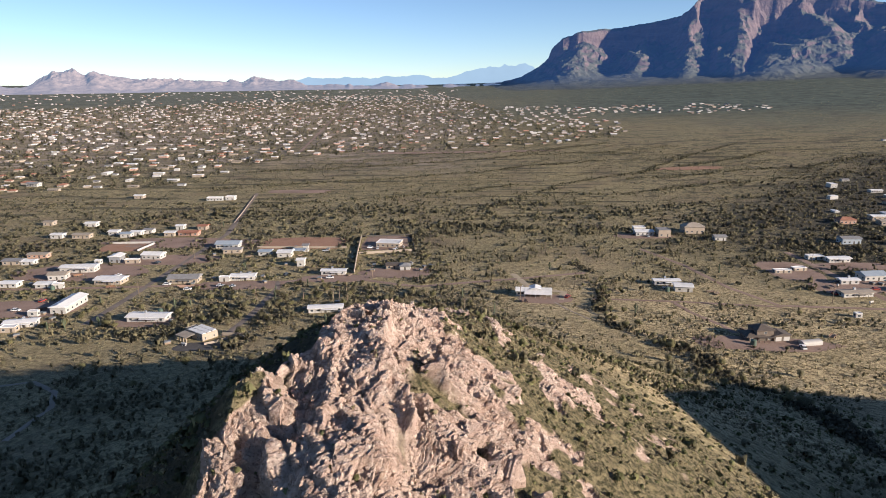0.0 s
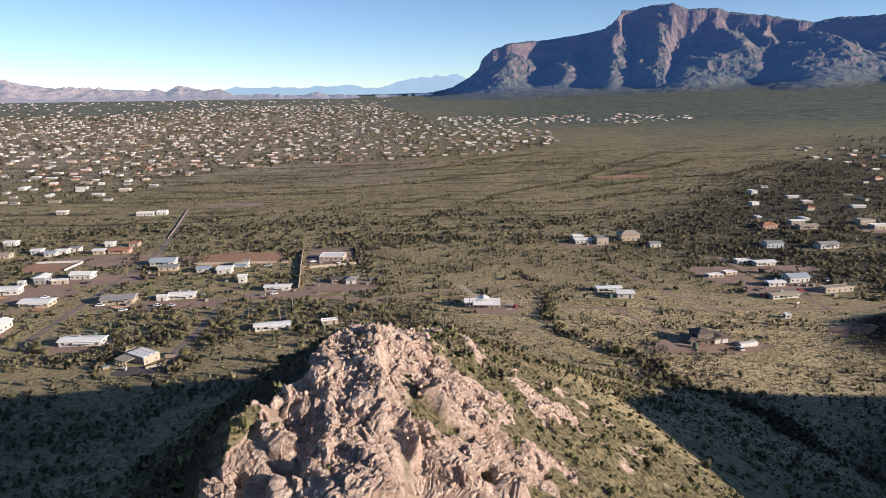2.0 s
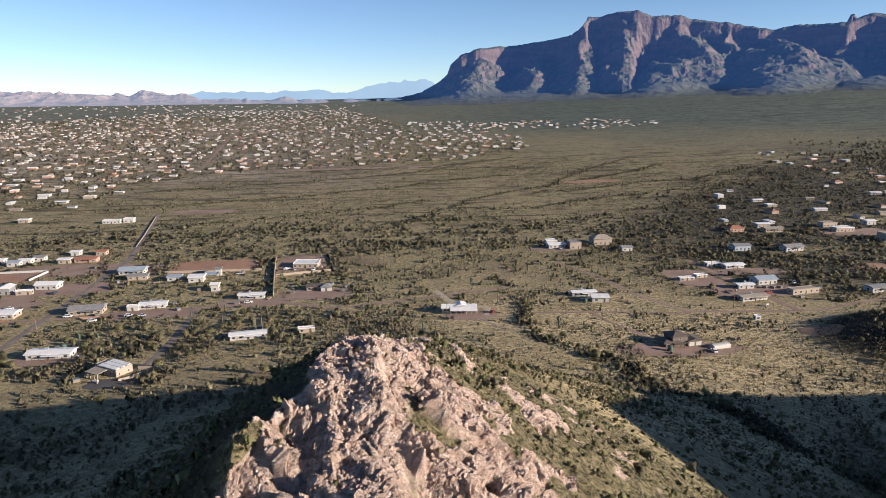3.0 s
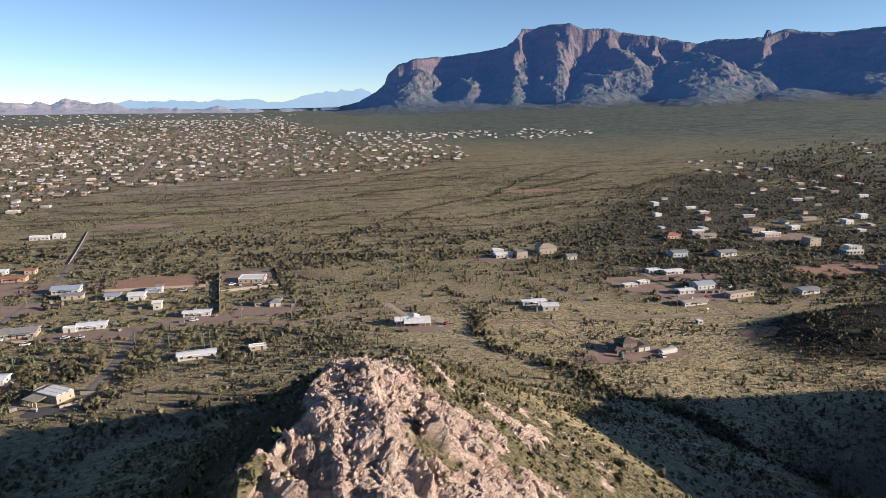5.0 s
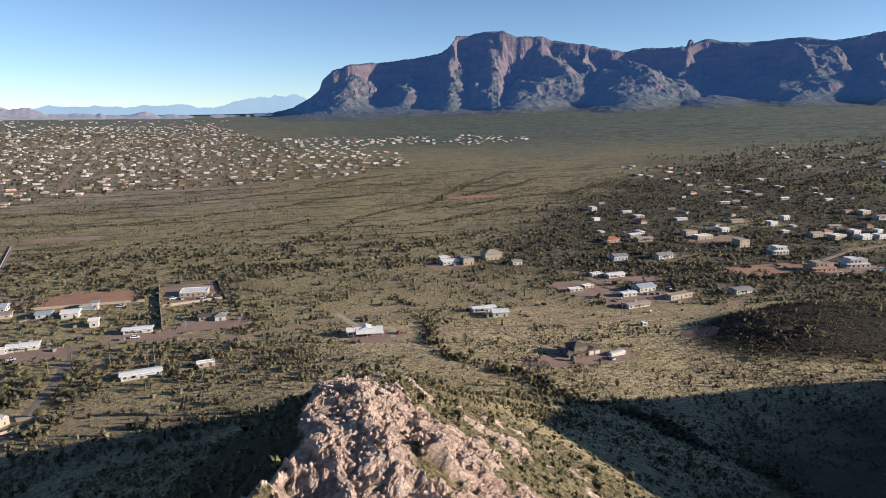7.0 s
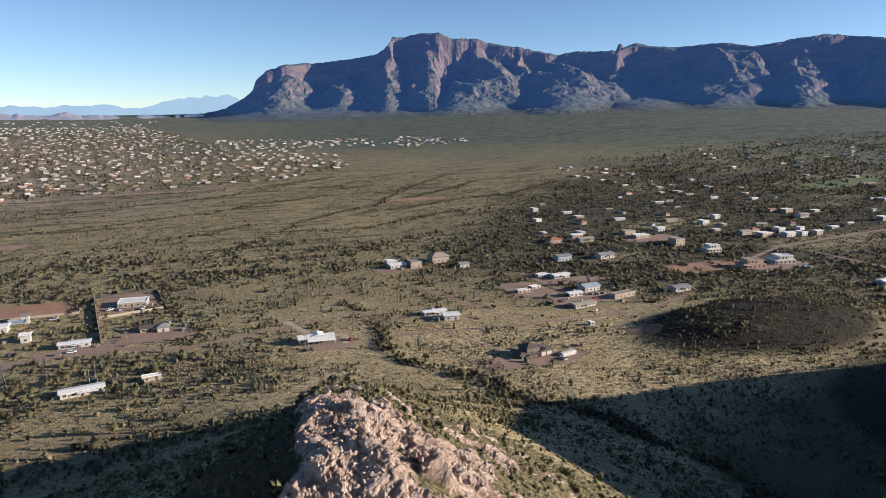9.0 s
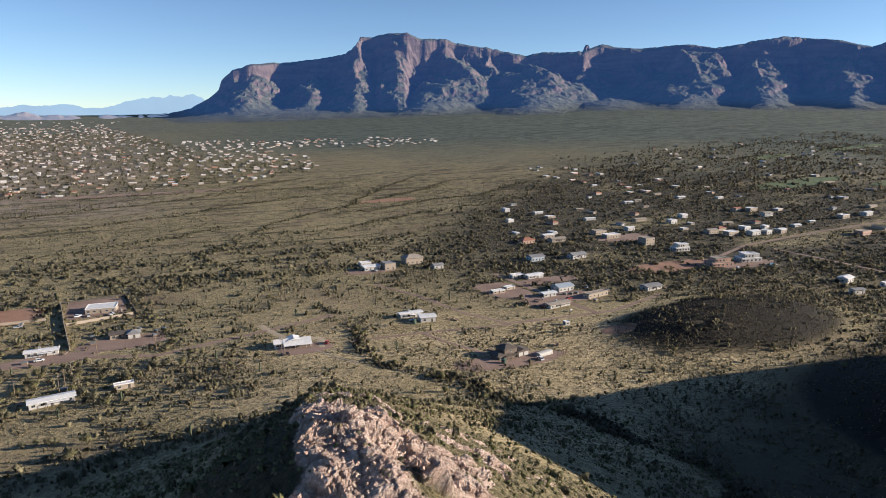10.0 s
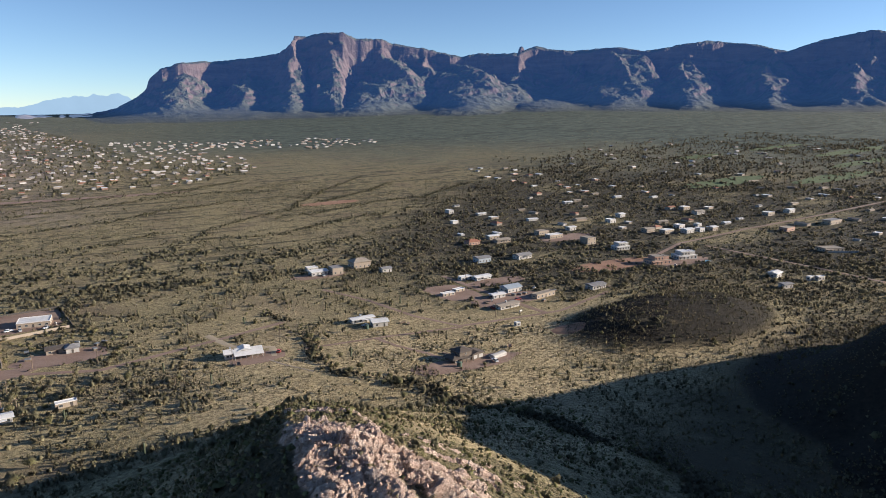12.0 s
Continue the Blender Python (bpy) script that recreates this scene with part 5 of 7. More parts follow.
def courtyard_house():
    """Beige house set cornerwise, three white roof panels and a broad entry portico."""
    x, y = -113, 275
    t = tagged(new("house"), "beige stucco house with white roof panels and a broad portico", "house")
    t.matrix_basis = pose(x, y, float(land(x, y)), 0, 0, -35) @ Matrix.Scale(0.74, 4)
    TAKEN.extend([(x, y, 14), (x - 4, y - 10, 9)])
    part("wall", boxes((-8, -5, -1, 8, 5.6, 4.3)), TAN_WALL, t)
    part("wall", boxes((-13, -2.5, -1, -8, 5, 3.5)), TAN_WALL, t)
    for bx0, by0, bx1, by1, h in ((-8, -5, 8, 5.6, 4.3), (-13, -2.5, -8, 5, 3.5)):
        r = roof_bm("flat", bx1 - bx0, by1 - by0, h)
        bmesh.ops.translate(r, vec=((bx0 + bx1) / 2, (by0 + by1) / 2, 0), verts=r.verts[:])
        part("roof", r, TAN_ROOF, t)
    for by in (-3.2, 0.3, 3.8):
        bm = bmesh.new()
        v = [bm.verts.new(p) for p in ((-7.2, by - 1.35, 4.44), (7.4, by - 1.35, 4.44), (7.4, by + 1.35, 4.44), (-7.2, by + 1.35, 4.44), (-7.2, by - 1.35, 4.8), (7.4, by - 1.35, 4.8), (7.4, by + 1.35, 5.1), (-7.2, by + 1.35, 5.1))]
        for f in ((0, 3, 2, 1), (4, 5, 6, 7), (0, 1, 5, 4), (1, 2, 6, 5), (2, 3, 7, 6), (3, 0, 4, 7)):
            bm.faces.new([v[i] for i in f])
        part("roof_panel", bm, WHITE_ROOF, t, "bright white sloping roof panel")
    bm = bmesh.new()
    v = [bm.verts.new(p) for p in ((-9, -12, 3.1), (1.5, -12, 3.1), (1.5, -5.06, 3.7), (-9, -5.06, 3.7), (-9, -12, 3.4), (1.5, -12, 3.4), (1.5, -5.06, 4.0), (-9, -5.06, 4.0))]
    for f in ((0, 3, 2, 1), (4, 5, 6, 7), (0, 1, 5, 4), (1, 2, 6, 5), (2, 3, 7, 6), (3, 0, 4, 7)):
        bm.faces.new([v[i] for i in f])
    part("portico_roof", bm, TAN_ROOF, t)
    for px in (-8.6, -5.3, -2.0, 1.1):
        part("column", boxes((px - .25, -11.8, -1, px + .25, -11.3, 3.12)), TAN_WALL, t)
    for px in (3.4, 6.0):
        add_window(t, px, -5, 1.7, 0, 0.9, 1.6)
    for py in (-3, 3):
        add_window(t, 8, py, 1.8, 90, 0.8, 1.4)
    part("door", boxes((-4, -5.08, 0, -2.4, -4.98, 2.4)), DARK_TRIM, t)
    add_window(t, -11, -2.5, 1.6, 0)
    block_wall("garden_wall", [(x + 9, y + 1), (x + 16, y), (x + 21, y - 5)], 1.5, 0.25, TAN_WALL, "tan block wall beside a beige house")
    block_wall("garden_wall", [(x + 5, y - 11), (x + 9, y - 8.5), (x + 13, y - 4)], 1.0, 0.25, TAN_WALL, "low tan wall along a forecourt")


def modern_house(x, y, ang, s, wall, label, storeys=2):
    """Boxy modern house with stacked volumes, big panes and balconies."""
    t = tagged(new("house"), label, "house")
    t.matrix_basis = pose(x, y, float(land(x, y)), 0, 0, ang)
    TAKEN.append((x, y, 10 * s))
    vols = [(-8 * s, -4 * s, -1, 8 * s, 5 * s, 3.3)]
    if storeys > 1:
        vols += [(-5 * s, -3 * s, 3.3, 3 * s, 4.5 * s, 6.6), (4 * s, -2 * s, 3.3, 7.5 * s, 4 * s, 6.2)]
    part("wall", boxes(*vols), wall, t)
    for a, b2, c, d, e, f in vols:
        r = roof_bm("flat", d - a, e - b2, f)
        bmesh.ops.translate(r, vec=((a + d) / 2, (b2 + e) / 2, 0), verts=r.verts[:])
        part("roof", r, WHITE_ROOF if wall is WHITE_WALL else TAN_ROOF, t)
    for k in range(5):
        add_window(t, (-6.4 + 3.2 * k) * s, -4 * s, 1.6, 0, 1.5, 1.5)
    for k in range(3):
        if storeys > 1:
            add_window(t, (-4 + 2.6 * k) * s, -3 * s, 4.9, 0, 1.4, 1.5)
        add_window(t, -8 * s, (-2.4 + 2.6 * k) * s, 1.6, -90, 1.4, 1.4)
        add_window(t, 8 * s, (-2.4 + 2.6 * k) * s, 1.6, 90, 1.4, 1.4)
    part("awning", boxes((-8.4 * s, -6 * s, 2.9, -1 * s, -4.02 * s, 3.1)), wall, t)
    for px in (-8.1, -4.7, -1.3):
        part("post", boxes((px * s - .1, -5.8 * s, -1, px * s + .1, -5.6 * s, 2.9)), DARK_TRIM, t)


def arched_shed():
    """A white shed with a rounded metal roof that comes down to low side walls."""
    x, y = 153, 264
    t = tagged(new("shed"), "white metal shed with a rounded arched roof on packed dirt", "shed")
    t.matrix_basis = pose(x, y, float(land(x, y)), 0, 0, 12)
    t.scale = (0.95, 0.72, 0.66)
    TAKEN.append((x, y, 6))
    part("wall", boxes((-4.8, -2.5, -0.6, 4.8, -2.36, 1.7), (-4.8, 2.36, -0.6, 4.8, 2.5, 1.7)), WHITE_WALL, t)
    arc = [(2.56 * math.cos(a), 1.7 + 1.35 * math.sin(a)) for a in np.linspace(math.pi, 0, 13)]
    bm = bmesh.new()
    rows = [[bm.verts.new((px, k * py, 1.7 + (pz - 1.7) * k)) for py, pz in arc] for px, k in ((-4.9, 1.0), (4.9, 1.0), (4.9, 0.95), (-4.9, 0.95))]
    for a, b2 in zip(rows, rows[1:] + rows[:1]):
        for i in range(12):
            bm.faces.new([a[i], a[i + 1], b2[i + 1], b2[i]])
    part("roof", bm, WHITE_WALL, t, "rounded ribbed white metal roof")
    for px in (-4.75, 4.67):
        end = bmesh.new()
        rim = [(py * 0.94, 1.7 + (pz - 1.7) * 0.94) for py, pz in arc]
        front = [end.verts.new((px, py, pz)) for py, pz in [(2.35, -0.6)] + rim[::-1] + [(-2.35, -0.6)]]
        back = [end.verts.new((px + 0.08, v.co.y, v.co.z)) for v in front]
        end.faces.new(front), end.faces.new(back[::-1])
        for i in range(len(front)):
            end.faces.new([front[i], front[i - 1], back[i - 1], back[i]])
        part("end_wall", end, WHITE_WALL, t)
    part("door", boxes((4.76, -1.4, -0.5, 4.84, 1.4, 2.1)), METAL, t, "grey roller door")


TAN_DARK = surface("brown_stucco", [(0.10, 0.082, 0.066), (0.15, 0.12, 0.095)], 0.6, 0.9, 0.2)
hip_house()
arched_shed()
white_house()
courtyard_house()
modern_house(440, 373, -14, 1.2, WHITE_WALL, "white modern two-storey house with dark panes")
modern_house(404, 372, -12, 1.25, PINK_WALL, "unfinished pinkish block house with open bays", 2)
modern_house(422, 430, -8, 0.95, WHITE_WALL, "white two-storey house with balconies and tinted panes")
modern_house(582, 322, -20, 1.3, TAN_WALL, "long low grey-tan modern house over a terrace", 1)
pool_basin = tagged(new("swimming_pool"), "small blue swimming pool beside a white house", "pool")
pool_basin.location = (446, 355, float(land(446, 355)))
part("coping", boxes((-5, -2.6, -.3, 5, -2.2, .25), (-5, 2.2, -.3, 5, 2.6, .25), (-5, -2.2, -.3, -4.6, 2.2, .25), (4.6, -2.2, -.3, 5, 2.2, .25)), WHITE_WALL, pool_basin)
part("water", boxes((-4.6, -2.2, -.3, 4.6, 2.2, .18)), POOL, pool_basin)


# ---- vehicles, poles ----
PAINT = [surface(n, [c, tuple(1.1 * v for v in c)], 0.8, 0.35) for n, c in (("white_car_paint", (0.66, 0.66, 0.65)), ("silver_car_paint", (0.40, 0.41, 0.42)), ("dark_car_paint", (0.04, 0.045, 0.055)), ("red_car_paint", (0.30, 0.04, 0.03)))]


def wheel_mesh():
    bm = bmesh.new()
    bmesh.ops.create_cone(bm, cap_ends=True, segments=14, radius1=0.34, radius2=0.34, depth=0.24, matrix=Matrix.Rotation(math.pi / 2, 4, "X"))
    me = bpy.data.meshes.new("wheel")
    bm.to_mesh(me)
    bm.free()
    me.materials.append(TYRE)
    return me


WHEEL = wheel_mesh()


SPOTS = []


def vehicle(x, y, ang, paint, label, truck=False):
    t = tagged(new("pickup_truck" if truck else "car"), label, "car")
    t.matrix_basis = pose(x, y, float(lift(x, y)), 0, 0, ang)
    bm = boxes((-2.3, -.9, .35, 2.3, .9, .95))
    bmesh.ops.bevel(bm, geom=bm.edges[:], offset=0.12, segments=2, affect="EDGES")
    part("body", bm, paint, t)
    SPOTS.append((x, y, 3))
    cab = bmesh.new()
    a, b2, c, d = (-0.4, 1.3, -0.1, 0.8) if truck else (-1.8, 1.2, -1.3, 0.5)
    v = [cab.verts.new(p) for p in ((a, -.85, .93), (b2, -.85, .93), (b2, .85, .93), (a, .85, .93), (c, -.7, 1.55), (d, -.7, 1.55), (d, .7, 1.55), (c, .7, 1.55))]
    for f in ((4, 5, 6, 7), (0, 1, 5, 4), (1, 2, 6, 5), (2, 3, 7, 6), (3, 0, 4, 7)):
        cab.faces.new([v[i] for i in f])
    part("cabin", cab, GLASS, t)
    part("cabin_roof", boxes((c - .05, -.72, 1.53, d + .05, .72, 1.6)), paint, t)
    for wx in (-1.45, 1.45):
        for wy in (-.82, .82):
            part("wheel", WHEEL, None, t, m=Matrix.Translation((wx, wy, .34)))
    return t


for k, (x, y, ang) in enumerate(((-133.3, 357.6, 10), (-126.3, 356.5, 5), (-100.7, 380, 60), (-72.7, 371.6, 0), (-58.1, 448.3, 20), (-52.5, 446, 95), (-226.6, 319, 0), (-222, 334.2, 80),
                                 (-166, 362.3, 0), (-39.4, 443.3, 30), (218, 358.8, 0), (205, 338, 90), (262, 364, 20), (146, 478, 90), (137.6, 483, 0), (419, 410, 0), (409, 358, 30), (118, 346, 0),
                                 (147, 258.5, 84), (60, 327, 60), (-245, 384, 0), (-205, 383, 30), (-193, 412, 80), (232, 346, 0), (-150, 352, 0), (-88, 440, 0), (-112, 441, 20))):
    vehicle(x, y, ang, PAINT[k % 4 if k % 3 else 0], ("white", "silver", "dark", "red")[k % 4 if k % 3 else 0] + " vehicle parked on a bare dirt lot", k % 4 == 1)


def pole(x, y, height=9.0, ang=0):
    t = tagged(new("utility_pole"), "weathered wooden utility pole with a crossarm", "utility pole", "utility poles by the lots")
    t.matrix_basis = pose(x, y, float(land(x, y)), 0, 0, ang)
    bm = bmesh.new()
    bmesh.ops.create_cone(bm, cap_ends=True, segments=8, radius1=0.17, radius2=0.11, depth=height + 1, matrix=Matrix.Translation((0, 0, height / 2 - .5)))
    part("shaft", bm, WOOD, t)
    part("crossarm", boxes((-1.1, -.22, height - .9, 1.1, -.1, height - .74)), WOOD, t)
    for px in (-.95, 0.45, .95):
        part("insulator", boxes((px - .05, -.2, height - .74, px + .05, -.11, height - .56)), METAL, t)


for x, y, h in ((-61.2, 319, 9), (-59.3, 326, 9), (-78, 325, 8), (-53.5, 316, 7), (27, 383, 8), (34.6, 319.5, 9), (-57, 334, 9), (8, 442, 8), (60.6, 431, 8), (-47.4, 372, 8),
                (62.6, 428, 8), (67.7, 348, 9), (5.6, 303, 7), (-20, 362, 8), (130, 346, 8), (195, 322, 9), (226, 400, 9), (110, 390, 8), (-104.5, 330, 8), (-172, 340, 9), (-172, 420, 9), (-98, 410, 9)):
    pole(x, y, h, 20 * math.sin(x))


# ---- things on the lots ----
def cylinder(radius, depth, m, segments=16, top=None):
    bm = bmesh.new()
    bmesh.ops.create_cone(bm, cap_ends=True, segments=segments, radius1=radius, radius2=radius if top is None else top, depth=depth, matrix=m)
    return bm


RUST = surface("rusty_steel", [(0.12, 0.06, 0.035), (0.22, 0.12, 0.07)], 1.2, 0.85, 0.2)
TARP = surface("faded_tarpaulin", [(0.12, 0.13, 0.14), (0.20, 0.21, 0.21)], 1.0, 0.6, 0.3)
TANK_GREEN = surface("dark_green_plastic", [(0.05, 0.08, 0.06), (0.08, 0.12, 0.09)], 1.0, 0.5)


def water_tank(x, y, ang):
    t = tagged(new("water_tank"), "squat dark green plastic water tank on a lot", "water tank", "tanks on the lots")
    t.matrix_basis = pose(x, y, float(lift(x, y)), 0, 0, ang)
    part("shell", cylinder(1.2, 2.2, Matrix.Translation((0, 0, 1.0)), 20), TANK_GREEN, t)
    part("dome", cylinder(1.2, 0.4, Matrix.Translation((0, 0, 2.3)), 20, 0.4), TANK_GREEN, t)
    part("lid", cylinder(0.3, 0.14, Matrix.Translation((0, 0, 2.55)), 12), DARK_TRIM, t)


def propane_tank(x, y, ang):
    t = tagged(new("propane_tank"), "white propane tank lying on two steel feet", "tank", "tanks on the lots")
    t.matrix_basis = pose(x, y, float(lift(x, y)), 0, 0, ang)
    turn = Matrix.Rotation(math.pi / 2, 4, "Y")
    part("shell", cylinder(0.52, 2.4, Matrix.Translation((0, 0, 0.95)) @ turn), WHITE_WALL, t)
    for s in (-1, 1):
        part("end_cap", cylinder(0.52, 0.4, Matrix.Translation((1.38 * s, 0, 0.95)) @ Matrix.Rotation(s * math.pi / 2, 4, "Y"), 16, 0.2), WHITE_WALL, t)
        part("foot", boxes((0.8 * s - .12, -.35, -.1, 0.8 * s + .12, .35, .5)), METAL, t)
    part("valve_cover", cylinder(0.16, 0.25, Matrix.Translation((0, 0, 1.55)), 10), METAL, t)


def lumber_stack(x, y, ang):
    t = tagged(new("lumber_stack"), "stack of weathered boards on bearers", "lumber", "stacks on the lots")
    t.matrix_basis = pose(x, y, float(lift(x, y)), 0, 0, ang)
    for k in (-1, 1):
        part("bearer", boxes((1.2 * k - .08, -.8, -.1, 1.2 * k + .08, .8, .15)), WOOD, t)
    for row in range(4):
        for k in range(5):
            o = 0.15 * math.sin(7 * row + 3 * k + x)
            part("board", boxes((-2.1 + o, -.78 + .32 * k, .15 + .14 * row, 2.1 + o, -.5 + .32 * k, .27 + .14 * row)), WOOD, t)


def flatbed_trailer(x, y, ang):
    t = tagged(new("utility_trailer"), "rusty flat trailer with low sides and a drawbar", "trailer", "trailers on the lots")
    t.matrix_basis = pose(x, y, float(lift(x, y)), 0, 0, ang)
    part("deck", boxes((-2.2, -1, .6, 2.2, 1, .72)), WOOD, t)
    for s in (-1, 1):
        part("side_rail", boxes((-2.2, s - .04, .72, 2.2, s + .04, 1.15)), RUST, t)
        part("wheel", WHEEL, None, t, m=Matrix.Translation((-.3, 1.14 * s, .34)))
    part("drawbar", boxes((2.2, -.08, .5, 3.6, .08, .62)), RUST, t)
    part("jack", boxes((3.3, -.06, -.1, 3.42, .06, .5)), METAL, t)


def scrap_crate(x, y, ang):
    t = tagged(new("storage_crate"), "wooden crate under a faded grey tarpaulin", "crate", "crates on the lots")
    t.matrix_basis = pose(x, y, float(lift(x, y)), 0, 0, ang)
    part("box", boxes((-1.3, -.9, -.1, 1.3, .9, 1.2)), WOOD, t)
    bm = boxes((-1.4, -1.0, .75, 1.4, 1.0, 1.32))
    bmesh.ops.bevel(bm, geom=bm.edges[:], offset=0.1, segments=2, affect="EDGES")
    part("cover", bm, TARP, t)


def roof_cooler(house, x, y, z):
    part("cooler", boxes((x - .5, y - .5, z - .3, x + .5, y + .5, z + .75), (x - .56, y - .56, z + .75, x + .56, y + .56, z + .82)), METAL, house, "boxy evaporative cooler on the roof")


place = random.Random(21)
HOMES = [(ob, ob.location.x, ob.location.y) for ob in scene.objects if ob.parent is None and ob.name.split(".")[0] in ("mobile_home", "house", "shed") and math.hypot(ob.location.x, ob.location.y) < 470]
for n, (ob, x, y) in enumerate(HOMES):
    if n % 2 and ob.name.startswith("mobile"):
        roof_cooler(ob, place.uniform(-3, 3), 0.6, 3.5)
    for k in range(place.choice((1, 2, 2, 3))):
        for _ in range(8):
            a, q = place.uniform(0, 6.28), place.uniform(10, 19)
            px, py = x + q * math.cos(a), y + 0.8 * q * math.sin(a)
            if all(math.hypot(px - ox, py - oy) > 9.5 for _, ox, oy in HOMES) and all(math.hypot(px - vx, py - vy) > 3.2 + vr / 3 for vx, vy, vr in SPOTS):
                place.choice((water_tank, propane_tank, lumber_stack, lumber_stack, flatbed_trailer, scrap_crate, scrap_crate))(px, py, place.uniform(0, 180))
                SPOTS.append((px, py, 2.0))
                TAKEN.append((px, py, 2.2))
                break


# ---- the farther settlement ----
def inside(px, py, poly):
    hit = np.zeros(np.shape(px), bool)
    for (x0, y0), (x1, y1) in zip(poly, poly[1:] + poly[:1]):
        cross = (y0 > py) != (y1 > py)
        hit ^= cross & (px < (x1 - x0) * (py - y0) / (y1 - y0 + 1e-9) + x0)
    return hit


TOWN = [(-700, 640), (-480, 690), (-303, 745), (-271, 930), (-209, 1020), (-89, 1050), (74, 1090), (191, 1125), (310, 1200), (350, 1330), (240, 1420), (160, 1750), (127, 2126), (-20, 3100), (-634, 3100), (-1001, 2372), (-1446, 2129), (-1500, 1300)]
STRIP = [(219, 1600), (358, 1750), (600, 1560), (756, 1590), (805, 1712), (662, 1930), (399, 1950)]
EAST = [(330, 560), (427, 790), (450, 690), (560, 735), (676, 1066), (722, 990), (764, 750), (960, 560), (1100, 420), (900, 330), (640, 330), (620, 440), (520, 450), (440, 520)]
WEST = [(-1500, 2300), (-1000, 2372), (-634, 3050), (-20, 3080), (60, 3700), (-900, 3900), (-2300, 3300)]
GOLF = [(800, 930), (1040, 490), (1667, 700), (1500, 1000), (1341, 1183), (994, 1126)]
LINK = [(127, 2126), (160, 1750), (240, 1420), (350, 1330), (380, 1420), (330, 1620), (430, 1760), (360, 2050)]
rng = np.random.default_rng(5)


def lots(poly, dx, dy, keep, grow=0.0):
    xs, ys = [p[0] for p in poly], [p[1] for p in poly]
    pts = []
    y = min(ys)
    while y < max(ys):
        k = 1 + grow * max(0, y - 900) / 1000
        for x in np.arange(min(xs), max(xs), dx * k):
            if rng.random() < keep:
                pts.append((x + rng.uniform(-0.35, 0.35) * dx * k, y + rng.uniform(-0.35, 0.35) * dy * k))
        y += dy * k
    p = np.array(pts)
    p = p[inside(p[:, 0], p[:, 1], poly)]
    taken = np.array(TAKEN)
    free = [np.all(np.hypot(taken[:, 0] - a, taken[:, 1] - b2) > taken[:, 2] + 8) for a, b2 in p]
    return p[np.array(free)]


def template(L, W, H, roof, wall, cover, label):
    t = building("house", 0, -900, L, W, H, 0, roof, wall, cover, label)
    TAKEN.pop()
    t["group"] = "houses of the settlement"
    return t


KINDS = [template(*a) for a in ((17, 9, 3.2, "low", WHITE_WALL, WHITE_ROOF, "white house with a pale low roof among desert trees"),
                                (15, 10, 3.4, "hip", TAN_WALL, TILE_ROOF, "tan house with a terracotta hip roof among desert trees"),
                                (16, 11, 3.8, "flat", TAN_WALL, WHITE_ROOF, "tan flat-roofed house among desert trees"),
                                (20, 9, 3.2, "gable", TAN_WALL, TAN_ROOF, "long tan house with a tan gable roof among trees"),
                                (14, 8, 3.2, "gable", WHITE_WALL, GREY_ROOF, "white house with a grey gable roof among trees"),
                                (13, 9, 5.8, "flat", WHITE_WALL, WHITE_ROOF, "white two-storey flat-roofed house among desert trees"))]
far_lots, near_lots = [], []
for spots in (lots(TOWN, 27, 32, 0.66, 0.16), lots(STRIP, 30, 34, 0.6), lots(LINK, 32, 36, 0.6), lots(EAST, 33, 33, 0.5), lots(GOLF, 70, 60, 0.55), lots(WEST, 80, 80, 0.6)):
    for x, y in spots:
        (near_lots if math.hypot(x, y) < 940 else far_lots).append((x, y))
used = set()
for x, y in near_lots:
    k = int(rng.choice(6, p=[0.2, 0.16, 0.24, 0.24, 0.11, 0.05]))
    m = pose(x, y, float(land(x, y)) + 0.2, 0, 0, float(rng.choice([0, 90, 180]) + rng.uniform(-8, 8)))
    TAKEN.append((x, y, 11))
    if k in used:
        small = copy_thing(KINDS[k], m)
        q = float(rng.uniform(0.45, 0.78))
        small.scale = (q, q, 0.85 * q)
    else:
        used.add(k)
        KINDS[k].matrix_basis = m


far_lots.sort(key=lambda p: math.hypot(*p))


def middle_houses():
    """Homes of the near edge of the far settlement: a wall and a roof each, in a few sizes and colours."""
    kinds = []
    for L, W, H, roof, wall, cover, label in ((13, 8, 2.5, "low", WHITE_WALL, WHITE_ROOF, "low white house with a pale roof in the far settlement"),
                                              (11, 8, 2.6, "hip", TAN_WALL, TILE_ROOF, "tan house with a terracotta hip roof in the far settlement"),
                                              (12, 9, 2.9, "flat", TAN_WALL, WHITE_ROOF, "tan flat-roofed house in the far settlement"),
                                              (15, 7, 2.4, "gable", TAN_WALL, TAN_ROOF, "long tan house with a tan gable roof in the far settlement"),
                                              (10, 7, 2.5, "gable", WHITE_WALL, GREY_ROOF, "white house with a grey gable roof in the far settlement"),
                                              (14, 9, 2.8, "flat", PINK_WALL, WHITE_ROOF, "pinkish flat-roofed house in the far settlement")):
        t = tagged(new("house"), label, "house", "homes of the far settlement")
        part("wall", boxes((-L / 2, -W / 2, -1.2, L / 2, W / 2, H)), wall, t)
        part("roof", roof_bm(roof, L, W, H), cover, t)
        kinds.append(t)
    for n, (x, y) in enumerate(far_lots[:260]):
        m = pose(x, y, float(land(x, y)) + 0.3, 0, 0, float(rng.uniform(-9, 9) + rng.choice([0, 90])))
        k = int(rng.integers(0, 6))
        if n < 6:
            kinds[n].matrix_basis = m
        else:
            ob = copy_thing(kinds[k], m)
            q = float(rng.uniform(0.6, 0.95))
            ob.scale = (q, q, 0.8 * q)


middle_houses()


